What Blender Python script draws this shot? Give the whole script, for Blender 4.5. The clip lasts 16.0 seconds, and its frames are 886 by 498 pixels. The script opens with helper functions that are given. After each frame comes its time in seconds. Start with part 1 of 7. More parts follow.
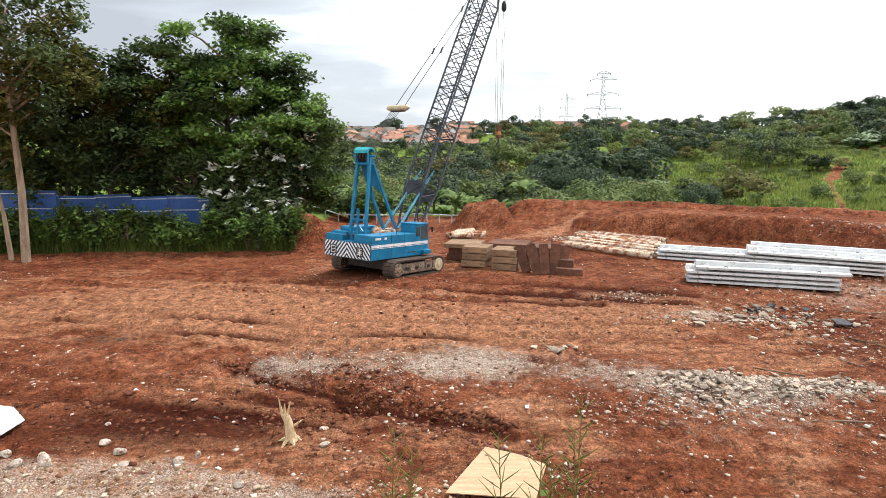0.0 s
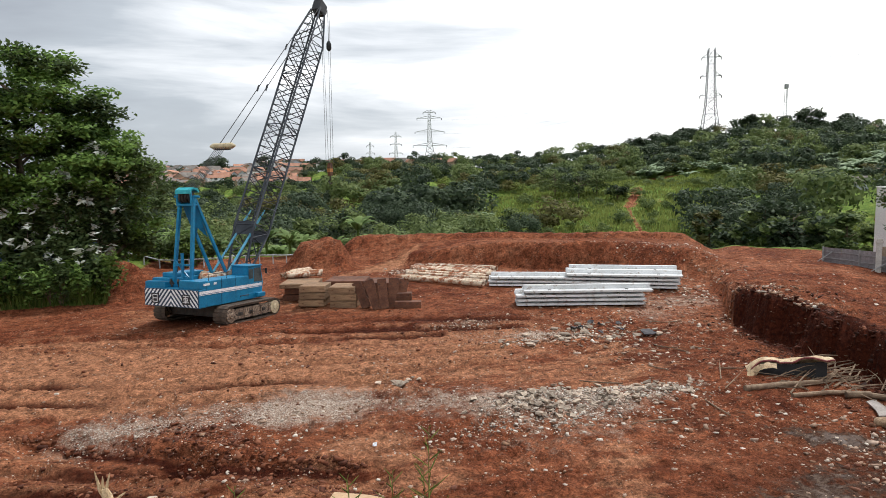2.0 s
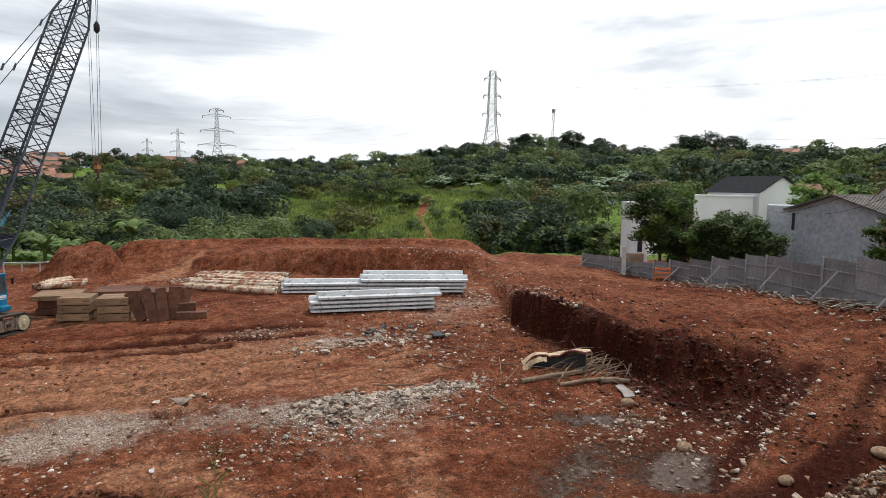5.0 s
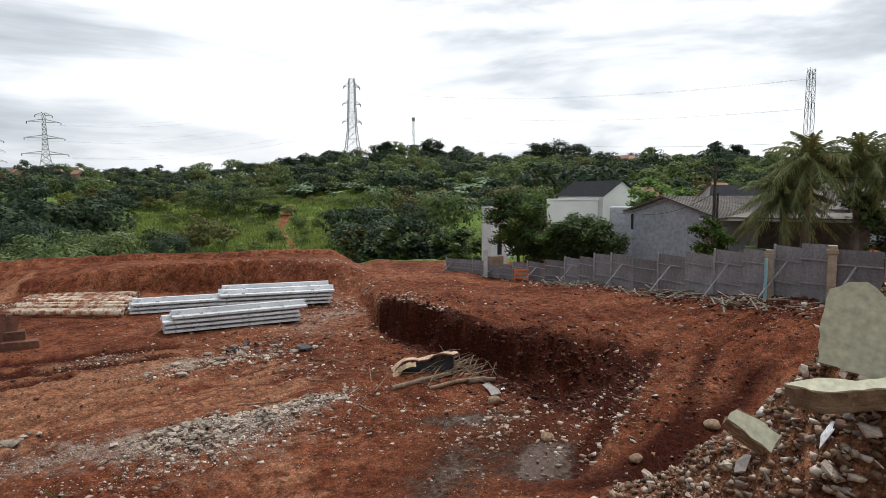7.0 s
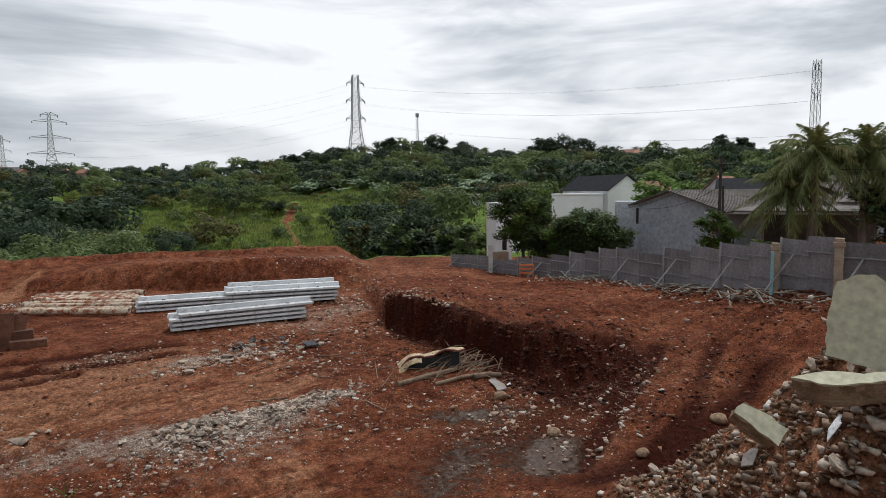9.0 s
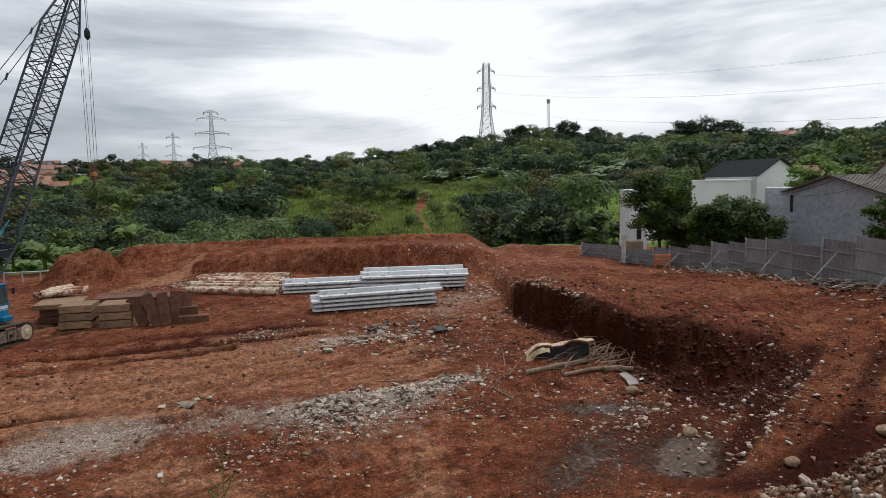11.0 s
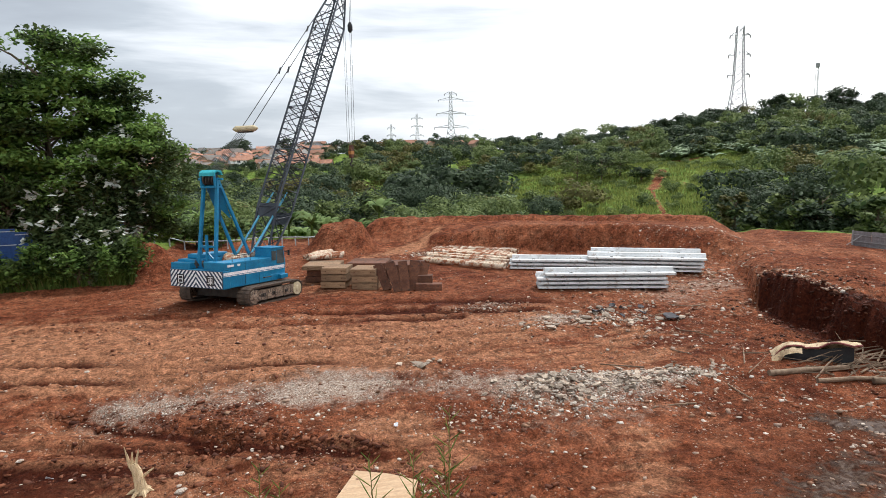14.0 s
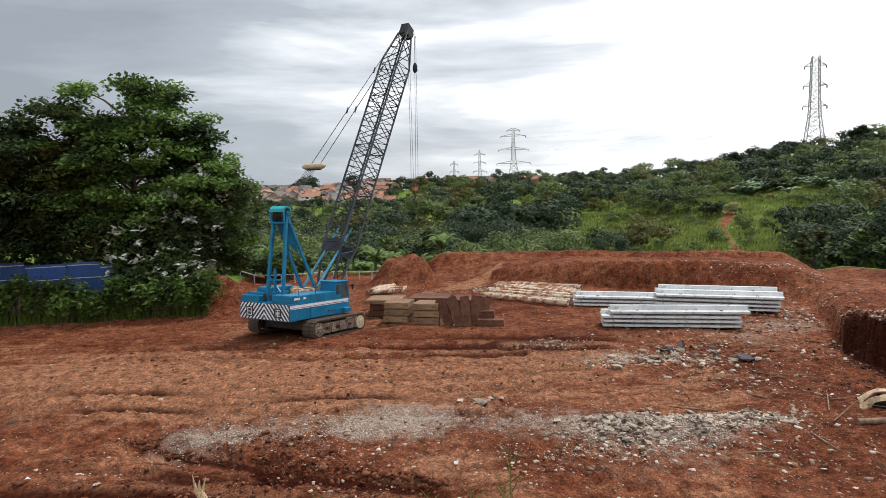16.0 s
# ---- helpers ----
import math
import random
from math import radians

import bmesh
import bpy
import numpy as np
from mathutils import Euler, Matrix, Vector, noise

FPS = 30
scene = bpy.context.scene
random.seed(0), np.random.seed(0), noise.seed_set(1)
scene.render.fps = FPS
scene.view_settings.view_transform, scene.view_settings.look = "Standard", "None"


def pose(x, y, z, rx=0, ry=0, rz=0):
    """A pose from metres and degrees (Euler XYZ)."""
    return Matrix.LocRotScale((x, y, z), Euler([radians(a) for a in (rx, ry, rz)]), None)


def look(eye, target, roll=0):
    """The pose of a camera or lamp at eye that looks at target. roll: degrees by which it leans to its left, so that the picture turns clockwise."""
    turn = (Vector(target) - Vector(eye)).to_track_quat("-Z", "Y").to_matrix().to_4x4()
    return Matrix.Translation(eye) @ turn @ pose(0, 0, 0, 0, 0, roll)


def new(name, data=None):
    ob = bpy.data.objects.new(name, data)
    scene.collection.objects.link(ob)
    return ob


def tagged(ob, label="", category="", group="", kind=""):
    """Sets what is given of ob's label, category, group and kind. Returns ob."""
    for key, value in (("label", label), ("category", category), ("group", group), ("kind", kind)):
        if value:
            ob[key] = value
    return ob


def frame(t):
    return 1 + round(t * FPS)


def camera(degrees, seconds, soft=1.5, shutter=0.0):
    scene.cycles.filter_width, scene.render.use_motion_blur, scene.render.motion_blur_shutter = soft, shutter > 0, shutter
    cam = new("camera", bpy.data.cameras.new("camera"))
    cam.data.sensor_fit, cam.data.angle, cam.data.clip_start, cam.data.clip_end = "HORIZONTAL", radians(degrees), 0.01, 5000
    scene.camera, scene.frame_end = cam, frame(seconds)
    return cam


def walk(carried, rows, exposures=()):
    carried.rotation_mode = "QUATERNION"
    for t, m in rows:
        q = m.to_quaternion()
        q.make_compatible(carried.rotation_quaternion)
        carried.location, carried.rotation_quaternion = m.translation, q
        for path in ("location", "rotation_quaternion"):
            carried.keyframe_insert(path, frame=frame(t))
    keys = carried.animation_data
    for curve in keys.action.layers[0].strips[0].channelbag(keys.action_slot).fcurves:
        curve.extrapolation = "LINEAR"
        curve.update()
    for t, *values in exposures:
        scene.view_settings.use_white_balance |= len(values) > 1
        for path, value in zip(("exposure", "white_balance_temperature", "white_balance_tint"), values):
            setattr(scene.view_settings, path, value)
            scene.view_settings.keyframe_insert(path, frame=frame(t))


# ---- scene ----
cam = camera(71.29, 16.0, soft=0.6)
EYE = 7.1
# seconds, tilt, lean and turn of the camera, which stands on one spot
ROWS = [
    (0.0, 80.451, -0.019, 0.003),
    (0.5, 81.931, 0.900, -2.290),
    (1.0, 83.341, 1.725, -4.118),
    (1.5, 83.056, 1.959, -9.206),
    (2.0, 83.633, 1.149, -15.295),
    (2.5, 82.851, 1.071, -17.981),
    (3.0, 81.939, 1.113, -19.011),
    (3.5, 81.538, 1.433, -21.083),
    (4.0, 80.898, 0.972, -23.792),
    (4.5, 81.781, 0.233, -27.687),
    (5.0, 84.170, -0.913, -34.066),
    (7.5, 84.511, 0.419, -47.769),
    (8.0, 84.401, 0.509, -48.442),
    (10.5, 84.163, 1.011, -37.769),
    (11.0, 83.668, 1.125, -34.321),
    (11.5, 83.731, 0.826, -29.850),
    (12.0, 83.071, 1.260, -24.295),
    (12.5, 82.248, 1.860, -18.995),
    (13.0, 81.976, 1.444, -16.220),
    (13.5, 80.713, 1.420, -13.688),
    (14.0, 82.050, 1.225, -13.347),
    (14.5, 82.460, 0.460, -12.273),
    (15.0, 82.928, 0.472, -11.451),
    (15.5, 83.692, 0.579, -10.233),
    (16.0, 85.451, 1.462, -7.595),
]
walk(cam, [(t, pose(0, 0, EYE, rx, ry, rz)) for t, rx, ry, rz in ROWS], exposures=[(0.0, 0.66, 6500, 10), (0.5, 0.6, 6490, 10), (1.0, 0.5, 6480, 10), (1.5, 0.3, 6455, 10), (2.0, 0.15, 6430, 10), (3.0, 0.1, 6380, 10), (4.0, 0.14, 6352, 10), (4.5, 0.2, 6338, 10), (5.0, -0.08, 6324, 10), (7.5, -0.3, 6254, 10), (8.0, -0.5, 6240, 10), (10.5, -0.52, 6223, 10), (11.0, -0.47, 6220, 10), (12.0, -0.42, 6260, 10), (12.5, -0.24, 6280, 10), (13.5, 0.2, 6313, 10), (14.5, 0.3, 6340, 10), (15.5, 0.17, 6367, 10), (16.0, 0.0, 6380, 10)])

# ---- world and sun ----
SUN_AZ, SUN_EL = 58.0, 60.0   # degrees clockwise from +y, degrees up
SUN_DIR = Vector((math.sin(radians(SUN_AZ)) * math.cos(radians(SUN_EL)), math.cos(radians(SUN_AZ)) * math.cos(radians(SUN_EL)), math.sin(radians(SUN_EL))))
world = bpy.data.worlds.new("overcast_sky")
scene.world = world
world.use_nodes = True
wn, wl = world.node_tree.nodes, world.node_tree.links
wn.clear()
w_out, w_bg = wn.new("ShaderNodeOutputWorld"), wn.new("ShaderNodeBackground")
w_sky = wn.new("ShaderNodeTexSky")
w_sky.sky_type, w_sky.sun_disc = "NISHITA", False
w_sky.sun_elevation, w_sky.sun_rotation = radians(SUN_EL), radians(SUN_AZ)
w_sky.dust_density, w_sky.air_density = 3.0, 1.0
w_co, w_map, w_n1, w_n2 = wn.new("ShaderNodeTexCoord"), wn.new("ShaderNodeMapping"), wn.new("ShaderNodeTexNoise"), wn.new("ShaderNodeTexNoise")
w_map.inputs["Scale"].default_value = (1.0, 1.0, 3.6)
w_n1.inputs["Scale"].default_value, w_n1.inputs["Detail"].default_value, w_n1.inputs["Roughness"].default_value = 1.7, 5.0, 0.5
wl.new(w_co.outputs["Generated"], w_map.inputs["Vector"])
wl.new(w_map.outputs["Vector"], w_n1.inputs["Vector"])
# thin cloud round the hidden sun, thicker grey cloud away from it
w_dot = wn.new("ShaderNodeVectorMath")
w_dot.operation = "DOT_PRODUCT"
glow_dir = Vector((math.sin(radians(52)) * 0.93, math.cos(radians(52)) * 0.93, 0.36)).normalized()
w_dot.inputs[1].default_value = glow_dir
wl.new(w_co.outputs["Generated"], w_dot.inputs[0])
w_add = wn.new("ShaderNodeMath")
w_add.operation = "MULTIPLY_ADD"
w_add.inputs[1].default_value = 1.7
# long flat streaks of cloud on the broad forms
w_map2 = wn.new("ShaderNodeMapping")
w_map2.inputs["Scale"].default_value, w_map2.inputs["Rotation"].default_value = (1.3, 2.2, 10.0), (0, 0, radians(35))
w_n2.inputs["Scale"].default_value, w_n2.inputs["Detail"].default_value, w_n2.inputs["Roughness"].default_value = 1.5, 8.0, 0.56
w_n2.inputs["Distortion"].default_value = 0.5
wl.new(w_co.outputs["Generated"], w_map2.inputs["Vector"])
wl.new(w_map2.outputs["Vector"], w_n2.inputs["Vector"])
w_sum = wn.new("ShaderNodeMix")
w_sum.inputs["Factor"].default_value = 0.48
wl.new(w_n1.outputs["Fac"], w_sum.inputs["A"])
wl.new(w_n2.outputs["Fac"], w_sum.inputs["B"])
wl.new(w_sum.outputs["Result"], w_add.inputs[0])
# the cloud is thin and bright behind the camera as well
w_dot2 = wn.new("ShaderNodeVectorMath")
w_dot2.operation = "DOT_PRODUCT"
w_dot2.inputs[1].default_value = Vector((-0.25, -0.75, 0.6))
wl.new(w_co.outputs["Generated"], w_dot2.inputs[0])
w_max = wn.new("ShaderNodeMath")
w_max.operation = "MAXIMUM"
wl.new(w_dot.outputs["Value"], w_max.inputs[0])
wl.new(w_dot2.outputs["Value"], w_max.inputs[1])
wl.new(w_max.outputs[0], w_add.inputs[2])
w_ramp = wn.new("ShaderNodeValToRGB")
for i, (p, c) in enumerate(((0.0, (3.9, 4.2, 4.65)), (1.21, (3.9, 4.2, 4.65)), (1.46, (5.3, 5.75, 6.2)), (1.64, (9.0, 9.3, 9.6)), (1.82, (15.0, 15.0, 14.9)))):
    e = w_ramp.color_ramp.elements[i] if i < 1 else w_ramp.color_ramp.elements.new(p / 2.1)
    e.position, e.color = p / 2.1, (*c, 1)
w_ramp.color_ramp.elements[-1].color = (15.0, 15.0, 14.9, 1)
w_div = wn.new("ShaderNodeMath")
w_div.operation = "DIVIDE"
w_div.inputs[1].default_value = 2.1
wl.new(w_add.outputs[0], w_div.inputs[0])
wl.new(w_div.outputs[0], w_ramp.inputs["Fac"])
w_mix = wn.new("ShaderNodeMix")
w_mix.data_type = "RGBA"
w_mix.inputs["Factor"].default_value = 0.9
wl.new(w_sky.outputs[0], w_mix.inputs["A"])
wl.new(w_ramp.outputs["Color"], w_mix.inputs["B"])
wl.new(w_mix.outputs["Result"], w_bg.inputs["Color"])
w_bg.inputs["Strength"].default_value = 0.1
wl.new(w_bg.outputs[0], w_out.inputs["Surface"])

sun = new("sun", bpy.data.lights.new("sun", "SUN"))
sun.data.energy, sun.data.angle, sun.data.color = 2.9, radians(10), (1.0, 0.97, 0.94)
sun.matrix_world = look(SUN_DIR * 200, (0, 0, 0))

# ---- materials ----


def mat(name, a, b, scale=4.0, rough=0.7, bump=0.2, metal=0.0, fine=None, c=None, c_at=0.62, spec=0.4, space="Object", vary=0.0, stretch=(1, 1, 1), bump_dist=0.02):
    """Two colours mixed by broad noise, grain by fine noise; c: a third colour of stains; vary: brightness by object."""
    m = bpy.data.materials.new(name)
    m.use_nodes = True
    n, l = m.node_tree.nodes, m.node_tree.links
    bs = n["Principled BSDF"]
    co = n.new("ShaderNodeTexCoord")
    mp = n.new("ShaderNodeMapping")
    mp.inputs["Scale"].default_value = stretch
    if space == "World":
        geo = n.new("ShaderNodeNewGeometry")
        l.new(geo.outputs["Position"], mp.inputs["Vector"])
    else:
        l.new(co.outputs["Object"], mp.inputs["Vector"])
    n1, n2 = n.new("ShaderNodeTexNoise"), n.new("ShaderNodeTexNoise")
    n1.inputs["Scale"].default_value, n1.inputs["Detail"].default_value = scale, 6
    n2.inputs["Scale"].default_value, n2.inputs["Detail"].default_value = fine or scale * 9, 4
    l.new(mp.outputs[0], n1.inputs["Vector"])
    l.new(mp.outputs[0], n2.inputs["Vector"])
    r1 = n.new("ShaderNodeValToRGB")
    r1.color_ramp.elements[0].position, r1.color_ramp.elements[1].position = 0.35, 0.65
    r1.color_ramp.elements[0].color, r1.color_ramp.elements[1].color = (*a, 1), (*b, 1)
    l.new(n1.outputs["Fac"], r1.inputs["Fac"])
    col = r1.outputs["Color"]
    if c:
        n3 = n.new("ShaderNodeTexNoise")
        n3.inputs["Scale"].default_value, n3.inputs["Detail"].default_value = scale * 2.7, 8
        n3.inputs["Roughness"].default_value = 0.65
        l.new(mp.outputs[0], n3.inputs["Vector"])
        r3 = n.new("ShaderNodeValToRGB")
        r3.color_ramp.elements[0].position, r3.color_ramp.elements[1].position = c_at - 0.05, c_at + 0.05
        l.new(n3.outputs["Fac"], r3.inputs["Fac"])
        mx = n.new("ShaderNodeMix")
        mx.data_type = "RGBA"
        l.new(r3.outputs["Color"], mx.inputs["Factor"])
        l.new(col, mx.inputs["A"])
        mx.inputs["B"].default_value = (*c, 1)
        col = mx.outputs["Result"]
    hs = n.new("ShaderNodeHueSaturation")
    mr = n.new("ShaderNodeMapRange")
    mr.inputs["From Min"].default_value, mr.inputs["From Max"].default_value = 0.3, 0.7
    mr.inputs["To Min"].default_value, mr.inputs["To Max"].default_value = 0.78, 1.22
    l.new(n2.outputs["Fac"], mr.inputs["Value"])
    val = mr.outputs[0]
    if vary:
        oi = n.new("ShaderNodeObjectInfo")
        m2 = n.new("ShaderNodeMapRange")
        m2.inputs["To Min"].default_value, m2.inputs["To Max"].default_value = 1 - vary, 1 + vary
        l.new(oi.outputs["Random"], m2.inputs["Value"])
        mu = n.new("ShaderNodeMath")
        mu.operation = "MULTIPLY"
        l.new(val, mu.inputs[0])
        l.new(m2.outputs[0], mu.inputs[1])
        val = mu.outputs[0]
    l.new(val, hs.inputs["Value"])
    l.new(col, hs.inputs["Color"])
    l.new(hs.outputs["Color"], bs.inputs["Base Color"])
    bs.inputs["Roughness"].default_value, bs.inputs["Metallic"].default_value = rough, metal
    bs.inputs["Specular IOR Level"].default_value = spec
    if bump:
        bp = n.new("ShaderNodeBump")
        bp.inputs["Strength"].default_value, bp.inputs["Distance"].default_value = bump, bump_dist
        l.new(n2.outputs["Fac"], bp.inputs["Height"])
        l.new(bp.outputs[0], bs.inputs["Normal"])
    return m


def leaf_mat(name, a, b, light=0.25, spread=0.35, rough=0.65):
    """Foliage: colour varies leaf by leaf, some light passes through."""
    m = bpy.data.materials.new(name)
    m.use_nodes = True
    n, l = m.node_tree.nodes, m.node_tree.links
    bs, out = n["Principled BSDF"], n["Material Output"]
    geo = n.new("ShaderNodeNewGeometry")
    nz = n.new("ShaderNodeTexNoise")
    nz.inputs["Scale"].default_value, nz.inputs["Detail"].default_value = 0.22, 3
    l.new(geo.outputs["Position"], nz.inputs["Vector"])
    ad = n.new("ShaderNodeMath")
    ad.operation = "MULTIPLY_ADD"
    ad.inputs[1].default_value = spread
    l.new(geo.outputs["Random Per Island"], ad.inputs[0])
    l.new(nz.outputs["Fac"], ad.inputs[2])
    r = n.new("ShaderNodeValToRGB")
    r.color_ramp.elements[0].position, r.color_ramp.elements[1].position = 0.42, 0.42 + spread * 0.85
    r.color_ramp.elements[0].color, r.color_ramp.elements[1].color = (*a, 1), (*b, 1)
    l.new(ad.outputs[0], r.inputs["Fac"])
    l.new(r.outputs["Color"], bs.inputs["Base Color"])
    bs.inputs["Roughness"].default_value = rough
    bs.inputs["Specular IOR Level"].default_value = 0.12
    tr = n.new("ShaderNodeBsdfTranslucent")
    l.new(r.outputs["Color"], tr.inputs["Color"])
    mix = n.new("ShaderNodeMixShader")
    mix.inputs[0].default_value = light
    l.new(bs.outputs[0], mix.inputs[1])
    l.new(tr.outputs[0], mix.inputs[2])
    l.new(mix.outputs[0], out.inputs["Surface"])
    return m


def ground_material():
    m = bpy.data.materials.new("red_laterite_soil")
    m.use_nodes = True
    n, l = m.node_tree.nodes, m.node_tree.links
    bs = n["Principled BSDF"]
    geo = n.new("ShaderNodeNewGeometry")

    def nz(scale, detail=5, rough=0.55):
        t = n.new("ShaderNodeTexNoise")
        t.inputs["Scale"].default_value, t.inputs["Detail"].default_value, t.inputs["Roughness"].default_value = scale, detail, rough
        l.new(geo.outputs["Position"], t.inputs["Vector"])
        return t.outputs["Fac"]

    def ramp(fac, stops):
        r = n.new("ShaderNodeValToRGB")
        for i, (p, c) in enumerate(stops):
            e = r.color_ramp.elements[i] if i < 2 else r.color_ramp.elements.new(p)
            e.position, e.color = p, (*c, 1)
        l.new(fac, r.inputs["Fac"])
        return r.outputs["Color"]

    def mix(fac, a, b):
        x = n.new("ShaderNodeMix")
        x.data_type = "RGBA"
        l.new(fac, x.inputs["Factor"])
        for key, v in (("A", a), ("B", b)):
            if isinstance(v, tuple):
                x.inputs[key].default_value = (*v, 1)
            else:
                l.new(v, x.inputs[key])
        return x.outputs["Result"]

    def mask(name, lo, hi, breakup, amount):
        at = n.new("ShaderNodeAttribute")
        at.attribute_name = name
        s = n.new("ShaderNodeMath")
        s.operation = "SUBTRACT"
        s.inputs[1].default_value = 0.5
        l.new(breakup, s.inputs[0])
        q = n.new("ShaderNodeMath")
        q.operation = "MULTIPLY_ADD"
        q.inputs[1].default_value = amount
        l.new(s.outputs[0], q.inputs[0])
        l.new(at.outputs["Fac"], q.inputs[2])
        r = n.new("ShaderNodeMapRange")
        r.interpolation_type = "SMOOTHSTEP"
        r.inputs["From Min"].default_value, r.inputs["From Max"].default_value = lo, hi
        l.new(q.outputs[0], r.inputs["Value"])
        return r.outputs[0]

    broad, mid, fine, speck, grain = nz(0.16, 5), nz(0.9, 6, 0.6), nz(7.0, 7, 0.68), nz(26.0, 3), nz(17.0, 8, 0.75)
    bl = n.new("ShaderNodeMix")
    bl.inputs["Factor"].default_value = 0.5
    l.new(broad, bl.inputs["A"])
    l.new(mid, bl.inputs["B"])
    blend = bl.outputs["Result"]
    soil = ramp(blend, [(0.38, SOIL_DARK), (0.5, SOIL_MID), (0.62, SOIL_LIGHT)])
    streak = nz(1.7, 9, 0.75)
    soil = mix(mask("tan", 0.35, 0.75, mid, 1.1), soil, SOIL_TAN)
    # long smears drawn out by wheels
    rot = n.new("ShaderNodeMapping")
    rot.inputs["Rotation"].default_value, rot.inputs["Scale"].default_value = (0, 0, radians(17)), (0.2, 1.15, 1.0)
    l.new(geo.outputs["Position"], rot.inputs["Vector"])
    smear = n.new("ShaderNodeTexNoise")
    smear.inputs["Scale"].default_value, smear.inputs["Detail"].default_value, smear.inputs["Roughness"].default_value = 1.5, 7, 0.68
    l.new(rot.outputs[0], smear.inputs["Vector"])
    drawn = mask("drawn", 0.2, 0.8, mid, 0.6)
    soil = mix(mask("drawn", 0.6, 1.3, smear.outputs["Fac"], 2.6), soil, SOIL_TAN)
    # patches of darker broken earth, and lighter trodden crust
    mottle = nz(2.4, 9, 0.72)
    mo = n.new("ShaderNodeMapRange")
    mo.inputs["From Min"].default_value, mo.inputs["From Max"].default_value = 0.34, 0.66
    mo.inputs["To Min"].default_value, mo.inputs["To Max"].default_value = 0.36, 1.55
    l.new(mottle, mo.inputs["Value"])
    hm = n.new("ShaderNodeHueSaturation")
    l.new(soil, hm.inputs["Color"])
    l.new(mo.outputs[0], hm.inputs["Value"])
    soil = hm.outputs["Color"]
    clods = n.new("ShaderNodeMapRange")
    clods.inputs["From Min"].default_value, clods.inputs["From Max"].default_value = 0.3, 0.7
    clods.inputs["To Min"].default_value, clods.inputs["To Max"].default_value = 0.45, 1.5
    l.new(fine, clods.inputs["Value"])
    cf = n.new("ShaderNodeMapRange")
    cf.inputs["From Min"].default_value, cf.inputs["From Max"].default_value = 0.38, 0.66
    l.new(fine, cf.inputs["Value"])
    clods_f = cf.outputs[0]
    hs = n.new("ShaderNodeHueSaturation")
    l.new(soil, hs.inputs["Color"])
    l.new(clods.outputs[0], hs.inputs["Value"])
    soil = hs.outputs["Color"]
    gr = n.new("ShaderNodeMapRange")
    gr.inputs["From Min"].default_value, gr.inputs["From Max"].default_value = 0.36, 0.64
    gr.inputs["To Min"].default_value, gr.inputs["To Max"].default_value = 0.5, 1.5
    l.new(grain, gr.inputs["Value"])
    hg_ = n.new("ShaderNodeHueSaturation")
    l.new(soil, hg_.inputs["Color"])
    l.new(gr.outputs[0], hg_.inputs["Value"])
    soil = hg_.outputs["Color"]
    grit = ramp(speck, [(0.38, (0.19, 0.11, 0.07)), (0.52, (0.42, 0.32, 0.25)), (0.66, (0.72, 0.64, 0.55))])
    soil = mix(mask("gravel", 0.45, 1.5, streak, 2.6), soil, grit)
    # pale pebbles thinly strewn all over
    vor = n.new("ShaderNodeTexVoronoi")
    vor.inputs["Scale"].default_value = 4.2
    l.new(geo.outputs["Position"], vor.inputs["Vector"])
    vr = n.new("ShaderNodeMapRange")
    vr.inputs["From Min"].default_value, vr.inputs["From Max"].default_value = 0.17, 0.1
    l.new(vor.outputs["Distance"], vr.inputs["Value"])
    pm = n.new("ShaderNodeMath")
    pm.operation = "MULTIPLY"
    l.new(vr.outputs[0], pm.inputs[0])
    l.new(mask("pebble", 0.4, 0.7, mid, 1.2), pm.inputs[1])
    soil = mix(pm.outputs[0], soil, (0.42, 0.33, 0.26))
    vor2 = n.new("ShaderNodeTexVoronoi")
    vor2.inputs["Scale"].default_value = 10.0
    l.new(geo.outputs["Position"], vor2.inputs["Vector"])
    v2 = n.new("ShaderNodeMapRange")
    v2.inputs["From Min"].default_value, v2.inputs["From Max"].default_value = 0.24, 0.16
    l.new(vor2.outputs["Distance"], v2.inputs["Value"])
    gate = n.new("ShaderNodeMapRange")
    gate.inputs["From Min"].default_value, gate.inputs["From Max"].default_value = 0.5, 0.62
    l.new(nz(0.7, 7, 0.7), gate.inputs["Value"])
    p2 = n.new("ShaderNodeMath")
    p2.operation = "MULTIPLY"
    l.new(v2.outputs[0], p2.inputs[0])
    l.new(gate.outputs[0], p2.inputs[1])
    soil = mix(p2.outputs[0], soil, (0.46, 0.36, 0.28))
    # dark mask: loose and wet earth, plus shade painted on the dug bank
    soil = mix(mask("dark", 0.3, 1.0, mottle, 1.3), soil, mix(clods_f, (0.03, 0.0075, 0.004), SOIL_WET_SHADE))
    # churned edges of the smears, darker
    cut = n.new("ShaderNodeMapRange")
    cut.inputs["From Min"].default_value, cut.inputs["From Max"].default_value = 0.46, 0.36
    l.new(smear.outputs["Fac"], cut.inputs["Value"])
    cm = n.new("ShaderNodeMath")
    cm.operation = "MULTIPLY"
    l.new(cut.outputs[0], cm.inputs[0])
    l.new(drawn, cm.inputs[1])
    c2 = n.new("ShaderNodeMath")
    c2.operation = "MULTIPLY"
    c2.inputs[1].default_value = 0.7
    l.new(cm.outputs[0], c2.inputs[0])
    soil = mix(c2.outputs[0], soil, SOIL_DARK)
    grass = ramp(nz(0.55, 6, 0.65), [(0.3, (0.06, 0.105, 0.02)), (0.5, (0.12, 0.19, 0.035)), (0.68, (0.22, 0.25, 0.06))])
